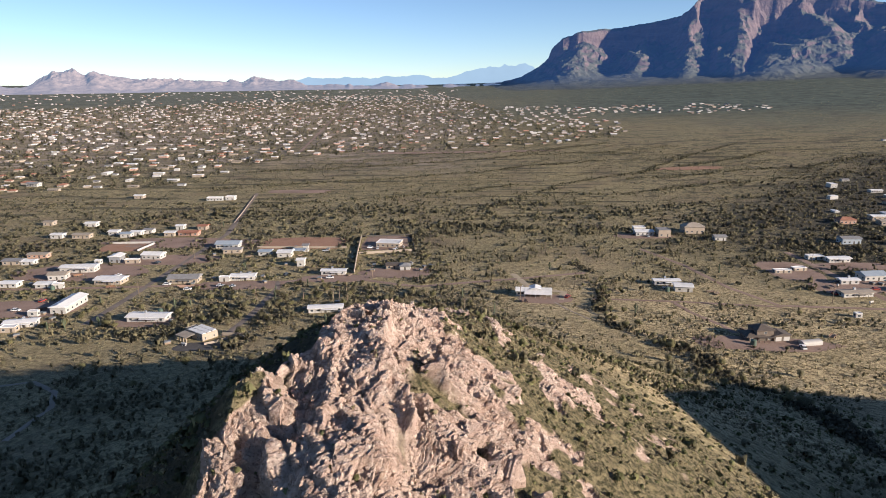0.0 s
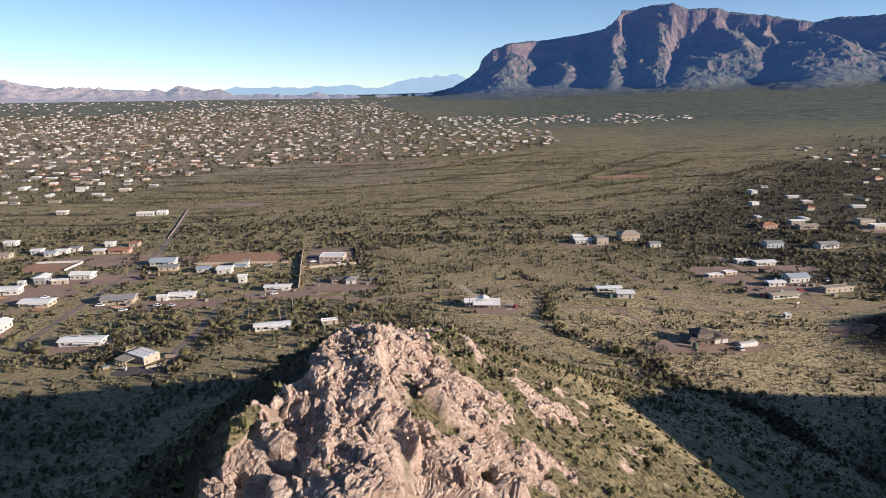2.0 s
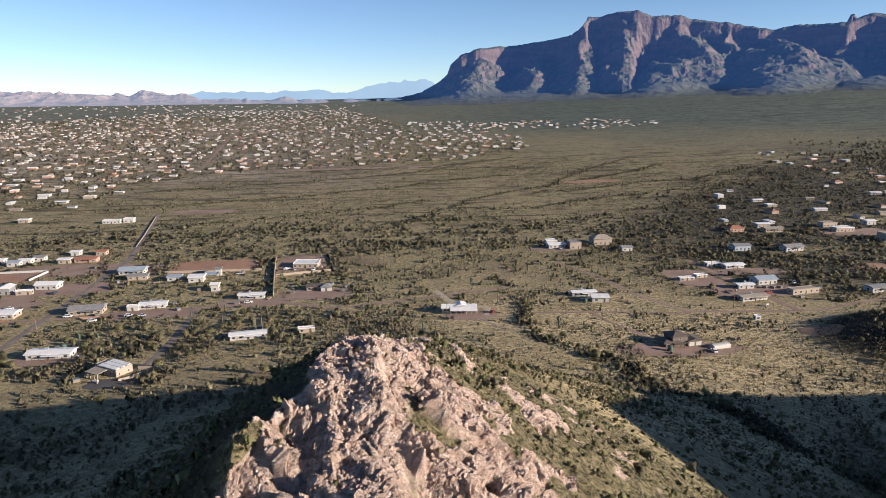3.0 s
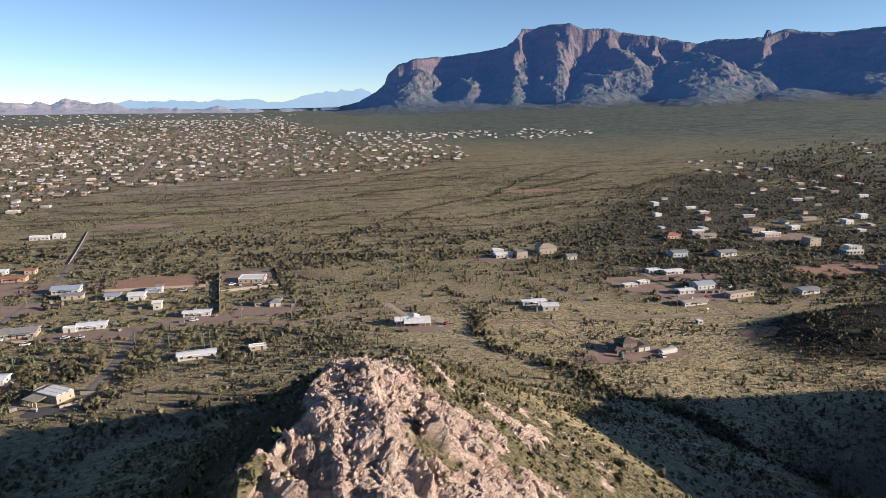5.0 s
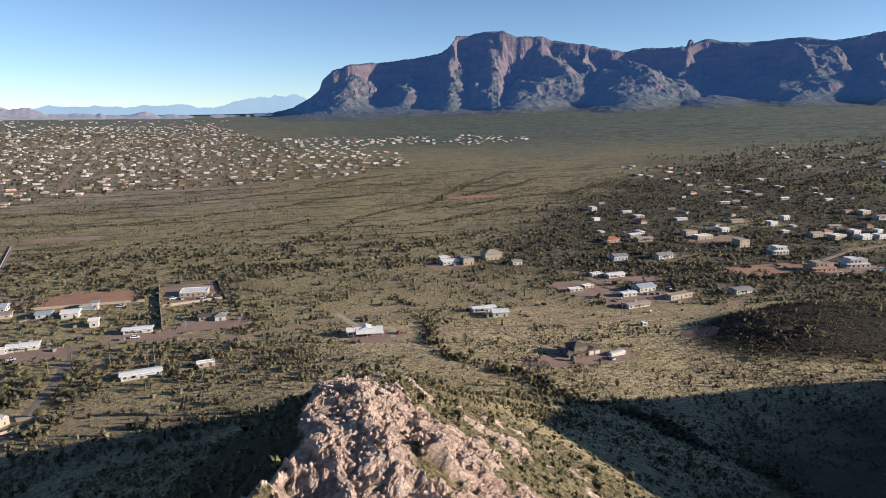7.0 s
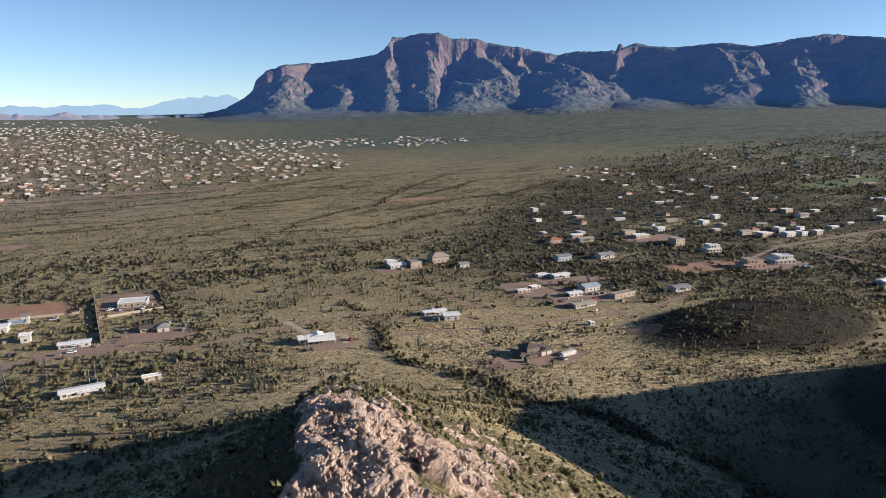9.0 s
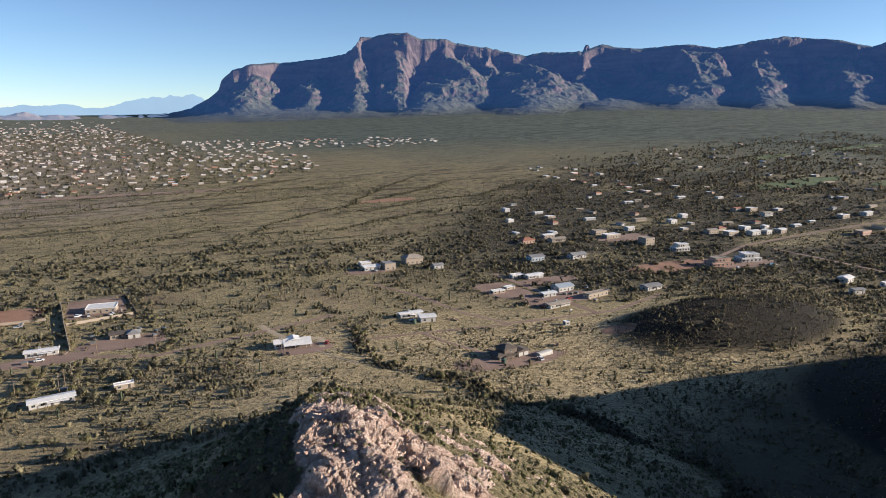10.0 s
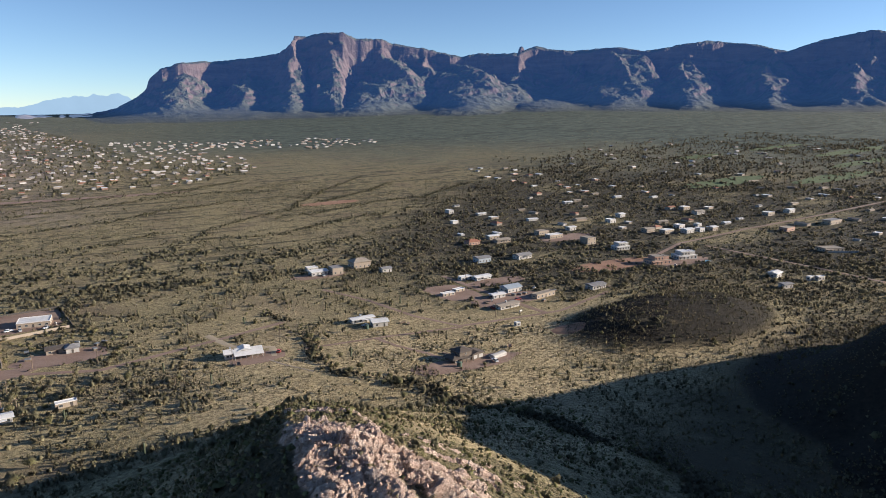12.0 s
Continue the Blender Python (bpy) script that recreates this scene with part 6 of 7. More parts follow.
def far_houses():
    """Hundreds of far homes: walls, eaved roofs and wings, each roof and wall an island of its own."""
    verts, quads = [], []
    for x, y in far_lots[260:]:
        z, a = float(land(x, y)) + 0.3, rng.uniform(-0.15, 0.15) + rng.choice([0, math.pi / 2])
        parts = [(0, 0, rng.uniform(5.5, 11), rng.uniform(5, 7.5), rng.uniform(1.4, 2.1))]
        if rng.random() < 0.45:
            parts.append((rng.uniform(-12, 12), rng.uniform(7, 13), rng.uniform(4, 7), rng.uniform(4, 6), rng.uniform(1.6, 2.4)))
        for ox, oy, L, W, H in parts:
            c, s = math.cos(a), math.sin(a)
            rise = rng.choice([0.1, 0.8, 1.6])
            for box in (((-L / 2, -W / 2, -1.5, H), (1.0, 0)), ((-L / 2 - .5, -W / 2 - .5, H, H + .25), (0.35, rise))):
                (x0, y0, z0, z1), (q, up) = box
                base = len(verts)
                for dz, k in ((z0, 1), (z1, 1)):
                    for px, py in ((x0, y0), (-x0, y0), (-x0, -y0), (x0, -y0)):
                        verts.append((x + ox + px * c - py * s, y + oy + px * s + py * c, z + dz))
                quads += [[base + i for i in f] for f in ((0, 1, 5, 4), (1, 2, 6, 5), (2, 3, 7, 6), (3, 0, 4, 7))]
                if up:
                    for px, py in ((x0, 0), (-x0, 0)):
                        verts.append((x + ox + px * c - py * s, y + oy + px * s + py * c, z + z1 + up))
                    quads += [[base + i for i in f] for f in ((4, 5, 9, 8), (6, 7, 8, 9))]
                else:
                    quads.append([base + i for i in (4, 5, 6, 7)])
    m, nt, bsdf, co = bare("far_house_paint", 0.8)
    ramp = nt.nodes.new("ShaderNodeValToRGB")
    ramp.color_ramp.interpolation = "CONSTANT"
    els = ramp.color_ramp.elements
    shades = [(0, (0.46, 0.44, 0.42)), (0.25, (0.36, 0.30, 0.25)), (0.45, (0.29, 0.22, 0.17)), (0.55, (0.56, 0.54, 0.52)), (0.80, (0.14, 0.135, 0.13)), (0.9, (0.28, 0.13, 0.09)), (0.95, (0.20, 0.155, 0.12))]
    while len(els) < len(shades):
        els.new(0.5)
    for e, (pos, c) in zip(els, shades):
        e.position, e.color = pos, (*c, 1)
    nt.links.new(nt.nodes.new("ShaderNodeNewGeometry").outputs["Random Per Island"], ramp.inputs["Fac"])
    nt.links.new(blend(nt, times(nt, tex(nt, 0.4, 4, co), 0.25), ramp.outputs["Color"], (0.3, 0.27, 0.22)), bsdf.inputs["Base Color"])
    tagged(new("distant_houses", mesh_from("distant_houses", verts, quads, m)), "hundreds of pale low homes spread over the plain", "houses", kind="stuff")


far_houses()



# ---- plants ----
def leaves(n, radius, height, size, low=0.1, seed=0, clumps=5, loose=0.35):
    """Triangles of foliage gathered in clumps inside a dome: n by 3 corners by 3."""
    g = np.random.default_rng(seed)
    ang, q = g.uniform(0, 2 * np.pi, clumps), np.sqrt(g.uniform(0.0, 1, clumps))
    centre = np.stack([radius * 0.6 * q * np.cos(ang), radius * 0.6 * q * np.sin(ang), height * (low + (1 - low) * g.uniform(0.35, 0.75, clumps))], 1)
    pick = g.integers(0, clumps, n)
    v = g.normal(size=(n, 3))
    v /= np.linalg.norm(v, axis=1)[:, None]
    v *= (0.55 + 0.45 * g.uniform(size=n) ** 0.5)[:, None]
    p = centre[pick] + v * np.array([radius * 0.5, radius * 0.5, height * (1 - low) * 0.36])
    p[:, 2] = np.maximum(p[:, 2], 0.02)
    out = v / np.linalg.norm(v, axis=1)[:, None] + 0.4 * np.array([0, 0, 1]) + loose * g.normal(size=(n, 3))
    out /= np.linalg.norm(out, axis=1)[:, None]
    a = g.normal(size=(n, 3))
    a -= out * (a * out).sum(1)[:, None]
    a /= np.linalg.norm(a, axis=1)[:, None]
    b2 = np.cross(out, a)
    s = (size * g.uniform(0.6, 1.3, n))[:, None]
    return np.stack([p + a * s, p - 0.5 * a * s + 0.8 * b2 * s, p - 0.5 * a * s - 0.8 * b2 * s], 1)


def rounded(tri, lean=0.75):
    """For each corner of a plant's leaves, the way outwards from the plant's heart."""
    p = tri.reshape(-1, 3)
    out = p - np.array([0, 0, 0.35 * p[:, 2].max()])
    out = out / (np.linalg.norm(out, axis=1)[:, None] + 1e-6) + np.array([0, 0, lean])
    return (out / np.linalg.norm(out, axis=1)[:, None]).reshape(tri.shape)


def scatter(name, label, kinds, xy, scale, material, seed=0, flat=1.0, sink=0.05):
    """Plants of several kinds joined into one mesh of kind stuff."""
    g = np.random.default_rng(seed)
    tris, tints, domes = [], [], []
    pick = g.integers(0, len(kinds), len(xy))
    z = ground_at(xy[:, 0], xy[:, 1])
    for k, tpl in enumerate(kinds):
        sel = np.nonzero(pick == k)[0]
        if not len(sel):
            continue
        a, s = g.uniform(0, 2 * np.pi, len(sel)), scale[sel]
        c, d = np.cos(a) * s, np.sin(a) * s
        t = tpl[None]
        x = t[..., 0] * c[:, None, None] - t[..., 1] * d[:, None, None] + xy[sel, 0][:, None, None]
        y = t[..., 0] * d[:, None, None] + t[..., 1] * c[:, None, None] + xy[sel, 1][:, None, None]
        zz = t[..., 2] * (s * flat * g.uniform(0.75, 1.25, len(sel)))[:, None, None] + (z[sel] - sink)[:, None, None]
        tris.append(np.stack([x, y, zz], -1).reshape(-1, 3))
        n = rounded(tpl)[None]
        ca, sa = np.cos(a)[:, None, None], np.sin(a)[:, None, None]
        domes.append(np.stack([n[..., 0] * ca - n[..., 1] * sa, n[..., 0] * sa + n[..., 1] * ca, n[..., 2] + 0 * ca], -1).reshape(-1, 3))
        tints.append(np.repeat(g.uniform(0, 1, len(sel)), t.shape[1] * 3))
    v = np.concatenate(tris)
    me = mesh_from(name, v, np.arange(len(v)).reshape(-1, 3), material, (("tint", np.concatenate(tints)), ("dome", np.concatenate(domes))))
    return tagged(new(name, me), label, "plants", kind="stuff")


def free_of(p, pad):
    taken = np.array(TAKEN)
    ok = np.ones(len(p), bool)
    for i in range(0, len(p), 4000):
        d = np.hypot(p[i:i + 4000, 0][:, None] - taken[:, 0], p[i:i + 4000, 1][:, None] - taken[:, 1])
        ok[i:i + 4000] = np.all(d > taken[:, 2] + pad, axis=1)
    return ok


WASHES = [
    [(-300, 560), (-191, 575), (-61, 585), (-19, 584), (23, 565), (68, 556), (124, 545), (197, 599), (260, 629), (348, 662), (452, 700)],
    [(21, 581), (57, 634), (94, 691), (146, 757), (196, 791), (239, 819), (294, 894), (375, 983), (466, 1070)],
    [(89, 668), (126, 674), (172, 668), (211, 688), (254, 709), (306, 727), (378, 744), (470, 770)],
    [(204, 769), (248, 768), (303, 790), (374, 818), (435, 814), (560, 888)],
    [(-260, 720), (-150, 760), (-68, 785), (-11, 815), (40, 828), (94, 881), (148, 895), (217, 919)],
    [(-260, 840), (-150, 880), (-72, 908), (8, 937), (85, 976), (170, 1000), (240, 1001)],
    [(-59, 526), (-13, 528), (35, 518), (84, 500), (126, 503)],
    [(76, 413), (79, 346), (73, 296), (89, 253), (98, 225), (104, 200), (107, 183), (115, 168), (117, 148), (116, 130), (112, 112)],
    [(239, 819), (297, 855), (386, 898), (457, 962)],
    [(-220, 600), (-130, 636), (-64, 658), (-21, 683), (21, 693), (72, 736)],
    [(-75, 1012), (20, 1027), (116, 1024), (228, 1096), (400, 1180)],
    [(120, 1000), (300, 1150), (520, 1260), (800, 1380)],
]


def wash_distance(x, y):
    d = np.full(np.shape(x), 1e9)
    for w in WASHES:
        d = np.minimum(d, along(x, y, [(a, b2, 0) for a, b2 in w])[0])
    return d


def tree_density(x, y):
    r = np.hypot(x, y)
    patch = smooth(0.35, 0.7, fbm(x / 45, y / 45, 3, 101))
    belt = smooth(470, 520, r) * smooth(690, 610, r)
    east = 0.55 * inside(x, y, [(180, 330), (330, 330), (640, 250), (900, 320), (1000, 620), (600, 980), (430, 780), (330, 680), (230, 540)]) * 1.0
    west = inside(x, y, [(-500, 290), (-60, 290), (0, 330), (-20, 540), (-200, 640), (-500, 640)]) * 0.8
    town = inside(x, y, TOWN) * 0.55
    field = 0.035
    wash = np.exp(-(wash_distance(x, y) / 7.0) ** 2) * 0.95
    return np.maximum.reduce([belt * 0.85 * patch + 0.15 * belt, east * (0.6 + 0.4 * patch), west * (0.5 + 0.5 * patch), town * (0.3 + 0.7 * patch), wash, np.full(np.shape(x), field)])


def spread(n, r0, r1, seed, density=None):
    """Random places in view between two distances, thinned by a density."""
    g = np.random.default_rng(seed)
    a, r = np.radians(g.uniform(-38, 71, n)), np.sqrt(g.uniform(r0 ** 2, r1 ** 2, n))
    p = np.stack([r * np.sin(a) - 20, r * np.cos(a) - 25], 1)
    if density is not None:
        p = p[g.uniform(size=n) < density(p[:, 0], p[:, 1])]
    return p


SHRUBS = [leaves(18, 0.66, 0.95, 0.34, 0.0, 200 + k, 5) for k in range(6)]
TWIGS = [leaves(11, 0.62, 0.85, 0.38, 0.0, 215 + k, 4) for k in range(6)]
SMALL = [leaves(11, 0.62, 0.9, 0.42, 0.0, 230 + k, 3) for k in range(5)]
TUFTS = [leaves(7, 0.5, 0.6, 0.30, 0.0, 260 + k, 3) for k in range(5)]
CROWNS = [leaves(60, 1.05, 1.1, 0.24, 0.06, 300 + k, 8) for k in range(6)]
FAR_CROWNS = [leaves(30, 1.1, 0.95, 0.34, 0.0, 330 + k, 4) for k in range(5)]
DOTS = [leaves(7, 0.9, 0.9, 0.62, 0.0, 360 + k, 2) for k in range(4)]


def plant_all():
    g = np.random.default_rng(9)
    # shrubs over the near plain and the lower slopes
    p = spread(66000, 130, 560, 401, lambda x, y: (0.10 + 0.90 * smooth(0.36, 0.66, fbm(x / 34, y / 26, 4, 111))) * np.where(np.hypot(x, y) < 330, 1, 0.6))
    p = p[free_of(p, 0.4)]
    near = np.hypot(p[:, 0], p[:, 1]) < 250
    size = np.clip(g.lognormal(-0.22, 0.5, len(p)), 0.35, 2.6)
    east_side = (np.degrees(np.arctan2(p[:, 0], p[:, 1])) > 3) & (np.hypot(p[:, 0], p[:, 1]) < 340)
    size = size * np.where(east_side, 0.70, 1.0)
    scatter("desert_shrubs", "grey-green creosote and bursage shrubs over the plain", SHRUBS, p[near], size[near], SCRUB, 1, 1.3)
    scatter("desert_shrubs", "small dark shrubs dotted over the plain", SMALL, p[~near], size[~near], SCRUB, 2, 1.25)
    # dry grass tufts
    p = spread(42000, 120, 400, 403, lambda x, y: smooth(0.4, 0.65, fbm(x / 22, y / 22, 3, 113)))
    p = p[free_of(p, 0.2)]
    scatter("dry_grass", "tufts of straw-coloured dry grass", TUFTS, p, g.uniform(0.5, 1.1, len(p)), GRASSY, 3)
    # the hill: brush on its soil
    p = np.stack([g.uniform(-75, 130, 34000), g.uniform(25, 215, 34000)], 1)
    bare_rock = on_hill(HROCK, p[:, 0], p[:, 1], 0.0)
    west = along(p[:, 0], p[:, 1], ROCK_RIDGE)[1] < -0.3
    keep = (g.uniform(size=len(p)) < np.where(bare_rock > 0.35, 0.085, np.where(west, 0.85, 0.48))) & (hill(p[:, 0], p[:, 1]) > 4)
    p = p[keep]
    half = g.uniform(size=len(p)) < 0.72
    scatter("hillside_brush", "green brush between the rocks of the hill", TWIGS, p[half], np.clip(g.lognormal(-0.75, 0.5, half.sum()), 0.2, 1.9), BRUSH, 4)
    scatter("hillside_grass", "dry yellowish grass on the hill's slope", TUFTS, p[~half], g.uniform(0.5, 1.2, (~half).sum()), GRASSY, 5)
    # brush on the shaded ridge and the dark knoll
    p = np.stack([g.uniform(195, 368, 11000), g.uniform(208, 308, 11000)], 1)
    p = p[land(p[:, 0], p[:, 1]) - plain(p[:, 0], p[:, 1]) > 3]
    scatter("knoll_brush", "dense dark brush on a low knoll", SMALL, p, g.uniform(0.2, 0.65, len(p)), GROVE, 6)
    # brush on the flat behind the knoll
    p = np.stack([g.uniform(290, 620, 11000), g.uniform(150, 345, 11000)], 1)
    p = p[(g.uniform(size=len(p)) < 0.25 + 0.75 * smooth(0.38, 0.6, fbm(p[:, 0] / 40, p[:, 1] / 26, 3, 151))) & (land(p[:, 0], p[:, 1]) - plain(p[:, 0], p[:, 1]) < 3)]
    p = p[free_of(p, 1.0)]
    scatter("flat_brush", "dark mesquite and creosote brush behind a low knoll", SMALL, p, np.clip(g.lognormal(0.0, 0.45, len(p)), 0.4, 2.2), GROVE, 17)
    # shrubs of the middle distance
    p = spread(70000, 500, 1150, 405, lambda x, y: 0.06 + 0.75 * smooth(0.48, 0.62, fbm((0.84 * x + 0.54 * y) / 110, (0.84 * y - 0.54 * x) / 11, 3, 115)))
    p = p[free_of(p, 1.0)]
    scatter("desert_shrubs", "scattered low shrubs over the open flat", DOTS, p, np.clip(g.lognormal(-0.2, 0.4, len(p)), 0.4, 1.9), TREE, 7)
    # trees of the belt, the washes and the settlement
    p = spread(44000, 240, 1100, 407, tree_density)
    p = p[free_of(p, 1.5)]
    line = []
    for k, w in enumerate(WASHES):
        if k == 7:
            continue
        for (x0, y0), (x1, y1) in zip(w, w[1:]):
            n = int(math.hypot(x1 - x0, y1 - y0) / (1.6 if k in (0, 6) else 1.8))
            f = (np.arange(n) + g.uniform(0, 1, n))[:, None] / n
            wide = 8.0 if k in (0, 6) else 2.2
            line.append(np.array([[x0, y0]]) + f * np.array([[x1 - x0, y1 - y0]]) + g.normal(0, wide, (n, 2)) + 6 * np.stack([np.sin(f[:, 0] * 7 + k), np.cos(f[:, 0] * 5 + k)], 1))
    line = np.concatenate(line)
    p = np.concatenate([p, line[free_of(line, 2.0) & (hill(line[:, 0], line[:, 1]) < 12)]])
    r = np.hypot(p[:, 0], p[:, 1])
    for name, lo, hi, kinds, seed in (("mesquite_thicket", 430, 520, CROWNS, 8), ("mesquite_thicket", 520, 1150, FAR_CROWNS, 9)):
        q = p[(r >= lo) & (r < hi)]
        size = np.clip(g.lognormal(0.45, 0.35, len(q)), 0.8, 3.0) * np.where(np.hypot(q[:, 0], q[:, 1]) > 640, 0.72, 1.0)
        scatter(name, "thicket of small mesquite and palo verde trees", kinds, q, size, TREE, seed)
    q = p[r < 430]
    # tall brush along the near wash
    f = g.uniform(0, 1, 2600)
    f = f[(vnoise(f * 26, f * 0, 131) > 0.34)][:1500]
    w = np.array(WASHES[7], float)
    at = f * (len(w) - 1)
    i0 = np.minimum(at.astype(int), len(w) - 2)
    brush = w[i0] + (at - i0)[:, None] * (w[i0 + 1] - w[i0]) + g.normal(0, 2.6, (len(f), 2)) + 5 * np.stack([np.sin(at * 2.3), np.cos(at * 1.7)], 1)
    scatter("wash_brush", "tall dark brush along a dry wash", SHRUBS, brush, np.clip(g.lognormal(-0.05, 0.4, len(f)), 0.5, 1.9), GROVE, 13)
    # trees of the golf course and its homes
    p = np.stack([g.uniform(560, 1750, 17000), g.uniform(340, 1250, 17000)], 1)
    p = p[(g.uniform(size=17000) < (0.25 + 0.75 * smooth(0.4, 0.6, fbm(p[:, 0] / 80, p[:, 1] / 50, 3, 141))) * smooth(-140, 140, p[:, 0] - 0.75 * p[:, 1] + 300 * (fbm(p[:, 0] / 90, p[:, 1] / 90, 3, 142) - 0.5)) * smooth(1250, 950, p[:, 1])) & (np.hypot(p[:, 0], p[:, 1]) > 1000)]
    p = p[free_of(p, 2.0)]
    scatter("golf_course_trees", "dark trees round far golf fairways and homes", DOTS, p, g.uniform(1.6, 4.0, len(p)), GROVE, 14)
    # groves round the homes at the mountain's side
    p = spread(26000, 300, 1250, 411, lambda x, y: smooth(-70, 110, x - 195 - 0.95 * np.maximum(0, y - 545) + 160 * (fbm(x / 70, y / 50, 3, 24) - 0.5)) * smooth(310, 390, y + 0.4 * np.clip(x - 330, 0, 300)) * (0.12 + 0.88 * smooth(0.34, 0.50, fbm(x / 110, y / 70, 4, 23))) * smooth(1250, 900, np.hypot(x, y) + 300 * (fbm(x / 90, y / 90, 3, 26) - 0.5)))
    p = p[free_of(p, 1.5)]
    scatter("mesquite_grove", "dense dark mesquite groves round scattered homes", FAR_CROWNS, p, np.clip(g.lognormal(0.38, 0.45, len(p)), 0.5, 3.4), GROVE, 15)
    # yard trees of the far settlement
    p = spread(30000, 660, 2700, 413, lambda x, y: inside(x, y, TOWN) * 0.85)
    p = p[free_of(p, 1.0)]
    scatter("settlement_trees", "dark yard trees between far rows of houses", DOTS, p, g.uniform(1.6, 4.2, len(p)), TREE, 16)
    # far scrub and trees
    p = spread(30000, 1050, 3300, 409, lambda x, y: 0.35 + 0.65 * smooth(0.4, 0.6, fbm(x / 160, y / 90, 4, 117)))
    p = p[free_of(p, 3.0)]
    scatter("distant_scrub", "scrub and small trees far over the plain", DOTS, p, g.uniform(0.7, 1.8, len(p)), SCRUB, 10, 0.7)
    return q


def loose_rock():
    """Angular blocks and broken stone lying over the crags."""
    g = np.random.default_rng(61)
    shapes = []
    for k in range(7):
        v = np.array([(a, b2, c) for a in (-1, 1) for b2 in (-1, 1) for c in (-1, 1)], float) * g.uniform(0.55, 1.0, (8, 3))
        tri = np.array([(0, 1, 3), (0, 3, 2), (4, 6, 7), (4, 7, 5), (0, 4, 5), (0, 5, 1), (2, 3, 7), (2, 7, 6), (0, 2, 6), (0, 6, 4), (1, 5, 7), (1, 7, 3)])
        turn = np.array(Euler(g.uniform(-0.6, 0.6, 3)).to_matrix())
        shapes.append((v @ turn.T)[tri])
    x, y = g.uniform(-30, 24, 26000), g.uniform(46, 104, 26000)
    ok = (on_hill(HROCK, x, y, 0.0) > 0.42) & (fbm(x / 3.5, y / 3.5, 3, 151) > 0.46)
    x, y = x[ok][:2600], y[ok][:2600]
    z = ground_at(x, y)
    size = np.clip(g.lognormal(-1.75, 0.5, len(x)), 0.08, 0.65)
    out = []
    for k, t in enumerate(shapes):
        sel = np.arange(len(x)) % 7 == k
        a = g.uniform(0, 6.28, sel.sum())
        c, d = (np.cos(a) * size[sel])[:, None, None], (np.sin(a) * size[sel])[:, None, None]
        out.append(np.stack([t[None, ..., 0] * c - t[None, ..., 1] * d + x[sel][:, None, None], t[None, ..., 0] * d + t[None, ..., 1] * c + y[sel][:, None, None],
                             t[None, ..., 2] * size[sel][:, None, None] * 0.9 + (z[sel] - 0.25 * size[sel])[:, None, None]], -1).reshape(-1, 3))
    v = np.concatenate(out)
    me = mesh_from("loose_rock", v, np.arange(len(v)).reshape(-1, 3), HILL, (("rock", np.ones(len(v))), ("cleft", np.zeros(len(v)))))
    tagged(new("loose_rock", me), "broken angular pinkish stones lying over the crags", "rocks", kind="stuff")


loose_rock()
NEAR_TREES = plant_all()


def tree_template(k):
    """Palo verde or mesquite: a forked trunk and a loose crown."""
    g = np.random.default_rng(500 + k)
    t = tagged(new("desert_tree"), "small round-crowned mesquite tree with a forked trunk" if k % 2 else "bushy palo verde tree with pale green twigs", "tree", "trees of the plain")
    bm = bmesh.new()
    for n in range(4):
        a, tilt = 2 * math.pi * n / 4 + g.uniform(-.4, .4), g.uniform(15, 38)
        m = Matrix.Rotation(a, 4, "Z") @ Matrix.Rotation(radians(tilt), 4, "Y") @ Matrix.Translation((0, 0, 0.9))
        bmesh.ops.create_cone(bm, cap_ends=True, segments=6, radius1=0.13, radius2=0.05, depth=1.9, matrix=m)
    bmesh.ops.create_cone(bm, cap_ends=True, segments=7, radius1=0.2, radius2=0.15, depth=1.0, matrix=Matrix.Translation((0, 0, 0.2)))
    part("trunk", bm, BARK, t)
    tri = leaves(620, 1.9, 3.2, 0.19, 0.2, 520 + k, 12)
    me = mesh_from("crown", tri.reshape(-1, 3), np.arange(len(tri) * 3).reshape(-1, 3), GARDEN if k % 2 == 0 else TREE, (("tint", np.full(len(tri) * 3, g.uniform(0.2, 1))), ("dome", rounded(tri).reshape(-1, 3))))
    part("crown", me, None, t)
    return t


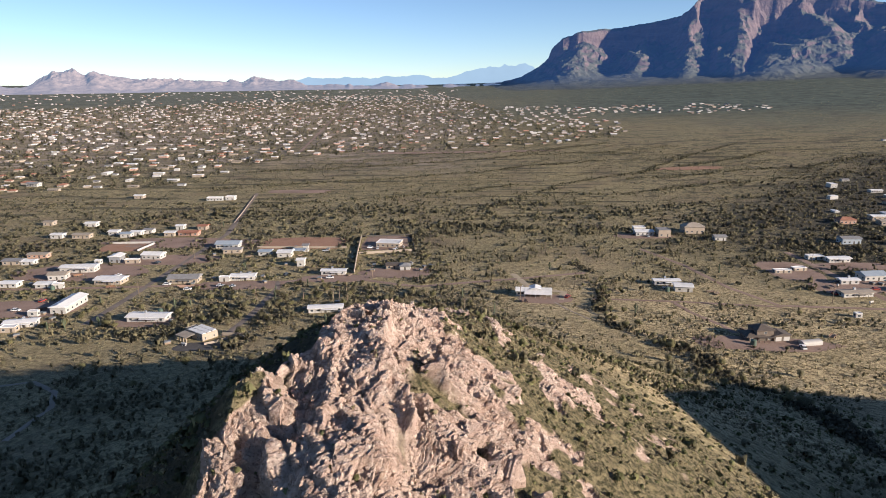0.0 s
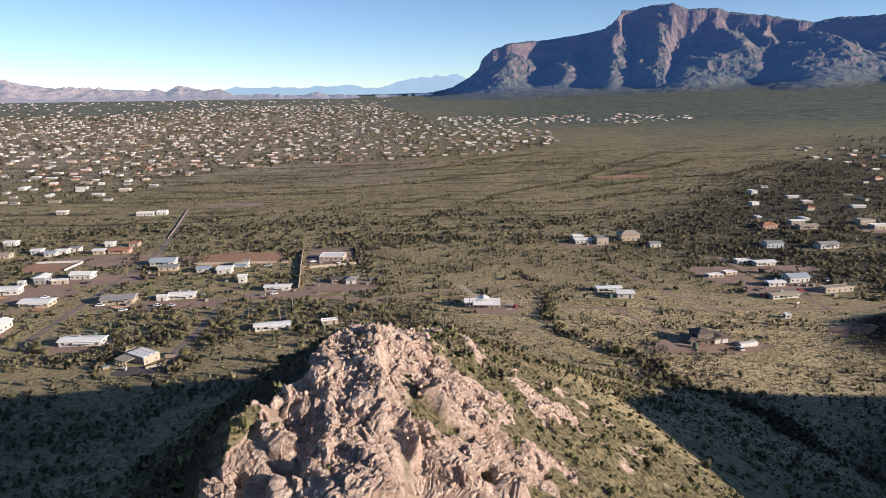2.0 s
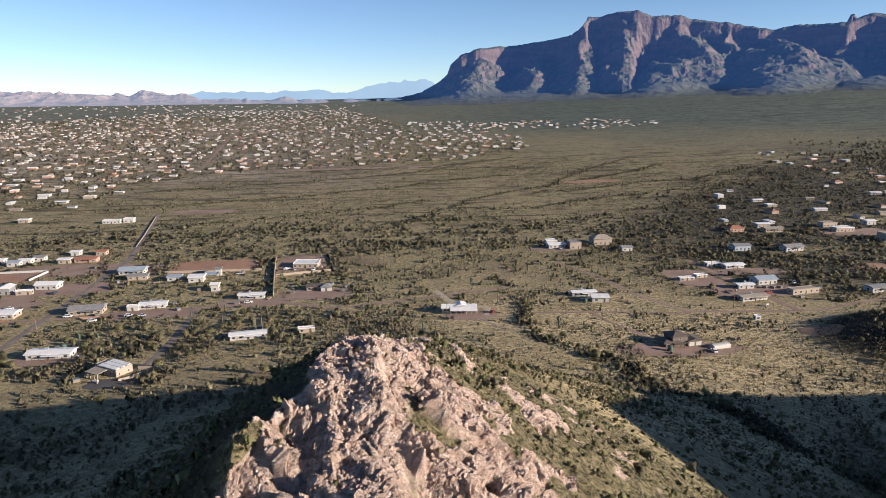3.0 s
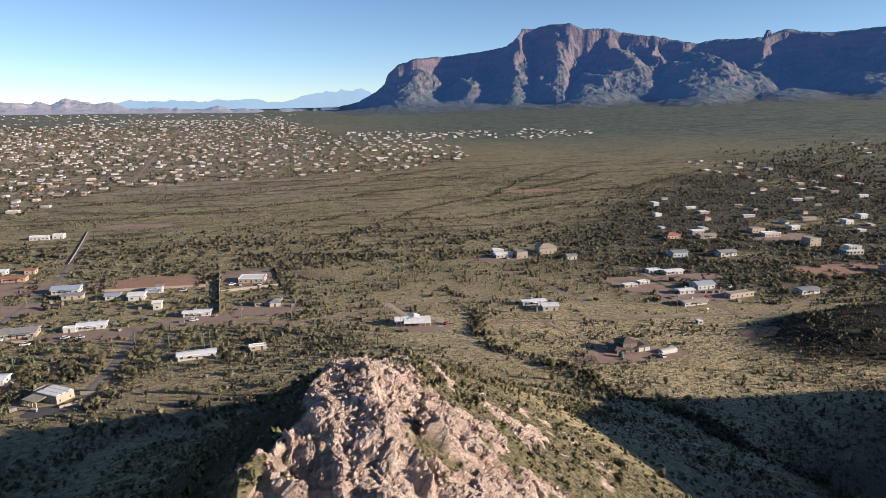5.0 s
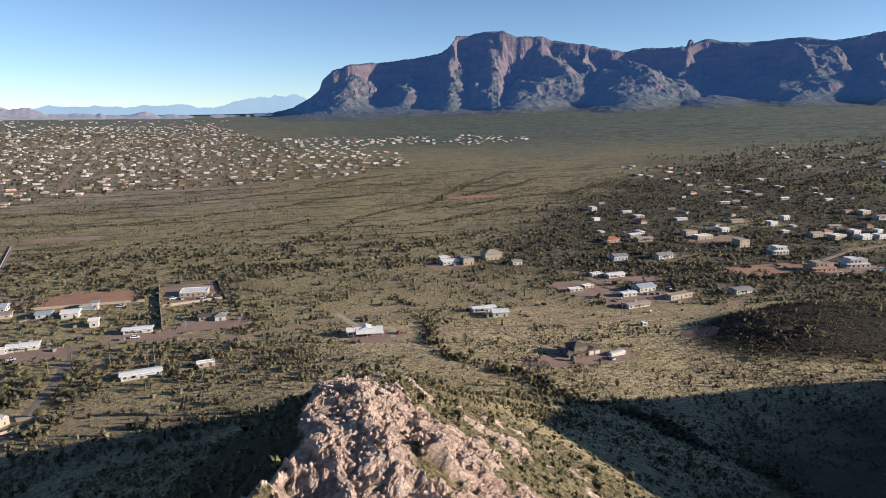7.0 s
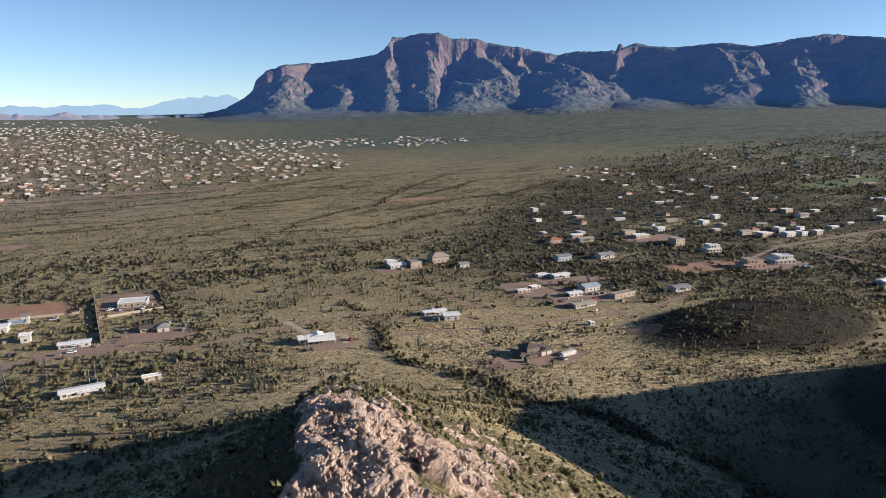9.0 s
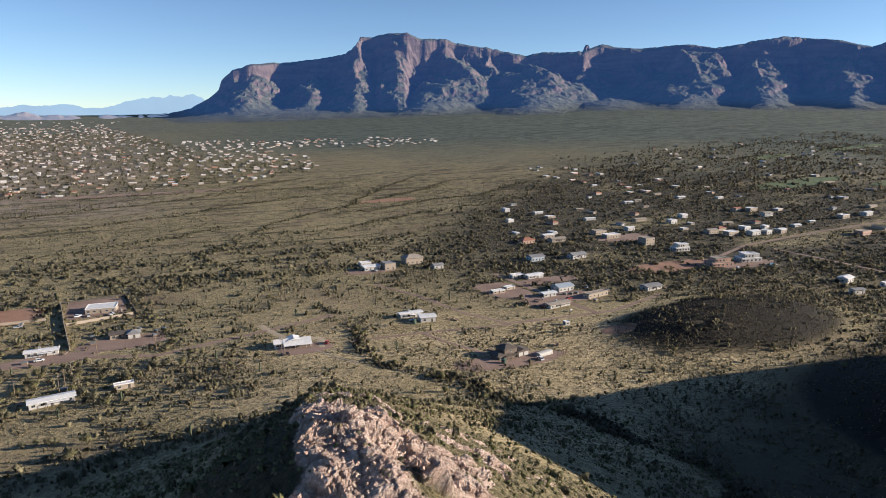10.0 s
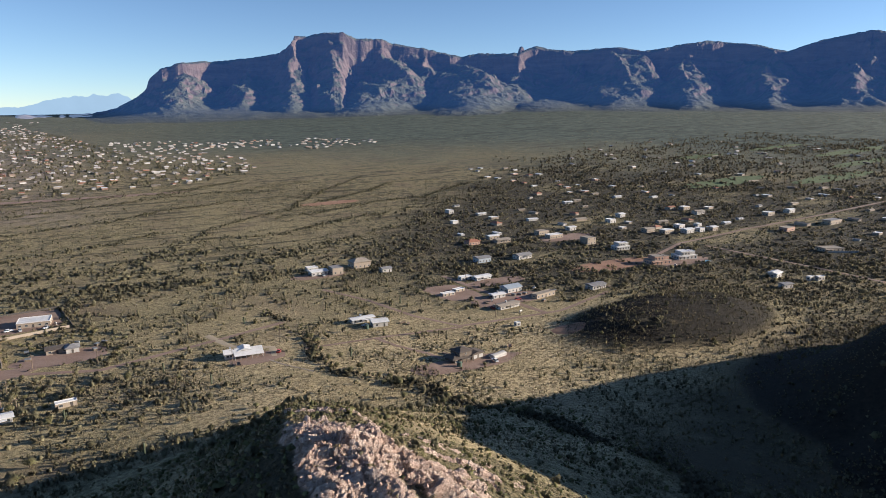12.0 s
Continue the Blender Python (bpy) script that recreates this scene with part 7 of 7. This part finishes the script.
def plant_trees():
    g = np.random.default_rng(77)
    kinds = [tree_template(k) for k in range(6)]
    spots = NEAR_TREES[np.argsort(np.hypot(NEAR_TREES[:, 0], NEAR_TREES[:, 1]))]
    for n, (x, y) in enumerate(spots[:290]):
        s = g.uniform(0.7, 1.35) * (0.75 if x > 0 else 1.0)
        m = pose(x, y, float(land(x, y)) - 0.05, 0, 0, g.uniform(0, 360))
        if n < 6:
            kinds[n].matrix_basis = m
        else:
            ob = copy_thing(kinds[n % 6], m)
            ob.scale = (s, s, s * g.uniform(0.85, 1.1))
    rest = spots[290:]
    if len(rest):
        scatter("mesquite_thicket", "small trees and tall bushes between the lots", CROWNS, rest, g.uniform(0.8, 1.9, len(rest)) * np.where(rest[:, 0] > 0, 0.75, 1.0), GARDEN, 12)


plant_trees()


def saguaro(x, y, h, arms):
    t = tagged(new("saguaro_cactus"), "tall green saguaro cactus with ribbed arms" if arms else "straight young saguaro cactus without arms", "cactus", "saguaros of the plain")
    t.location = (x, y, float(land(x, y)) - 0.1)

    def column(name, pts, r):
        bm = bmesh.new()
        rings = []
        for k, (px, py, pz) in enumerate(pts):
            f = 0.55 if k == len(pts) - 1 else 1
            rings.append([bm.verts.new((px + f * r * (1 + 0.12 * (i % 2)) * math.cos(i * math.pi / 8), py + f * r * (1 + 0.12 * (i % 2)) * math.sin(i * math.pi / 8), pz)) for i in range(16)])
        for a, b2 in zip(rings, rings[1:]):
            for i in range(16):
                bm.faces.new([a[i], a[(i + 1) % 16], b2[(i + 1) % 16], b2[i]])
        bm.faces.new(rings[-1])
        part(name, bm, CACTUS, t)
    column("stem", [(0, 0, 0), (0, 0, h * .5), (0, 0, h - .2), (0, 0, h)], 0.28)
    for k in range(arms):
        a = 2.4 * k + x
        c, s = math.cos(a), math.sin(a)
        b0 = h * (0.42 + 0.1 * k)
        column("arm", [(0.2 * c, 0.2 * s, b0 - .1), (0.6 * c, 0.6 * s, b0 + .05), (0.75 * c, 0.75 * s, b0 + .5), (0.75 * c, 0.75 * s, b0 + h * .3), (0.75 * c, 0.75 * s, b0 + h * .33)], 0.2)


for k, (x, y) in enumerate(((-97.6, 344), (-95, 332), (-186, 520), (-130.7, 396), (-16.5, 236), (-82.8, 357), (-37.5, 295), (-183.6, 289), (-186.2, 327), (-144, 320), (-135.5, 319.7), (-170, 294), (-189.6, 285.5),
                            (20, 300), (88, 300), (60, 390), (5, 330), (160, 380), (-60, 290))):
    saguaro(x, y, 4.2 + 1.6 * ((k * 7) % 5) / 4, (k * 5) % 4)
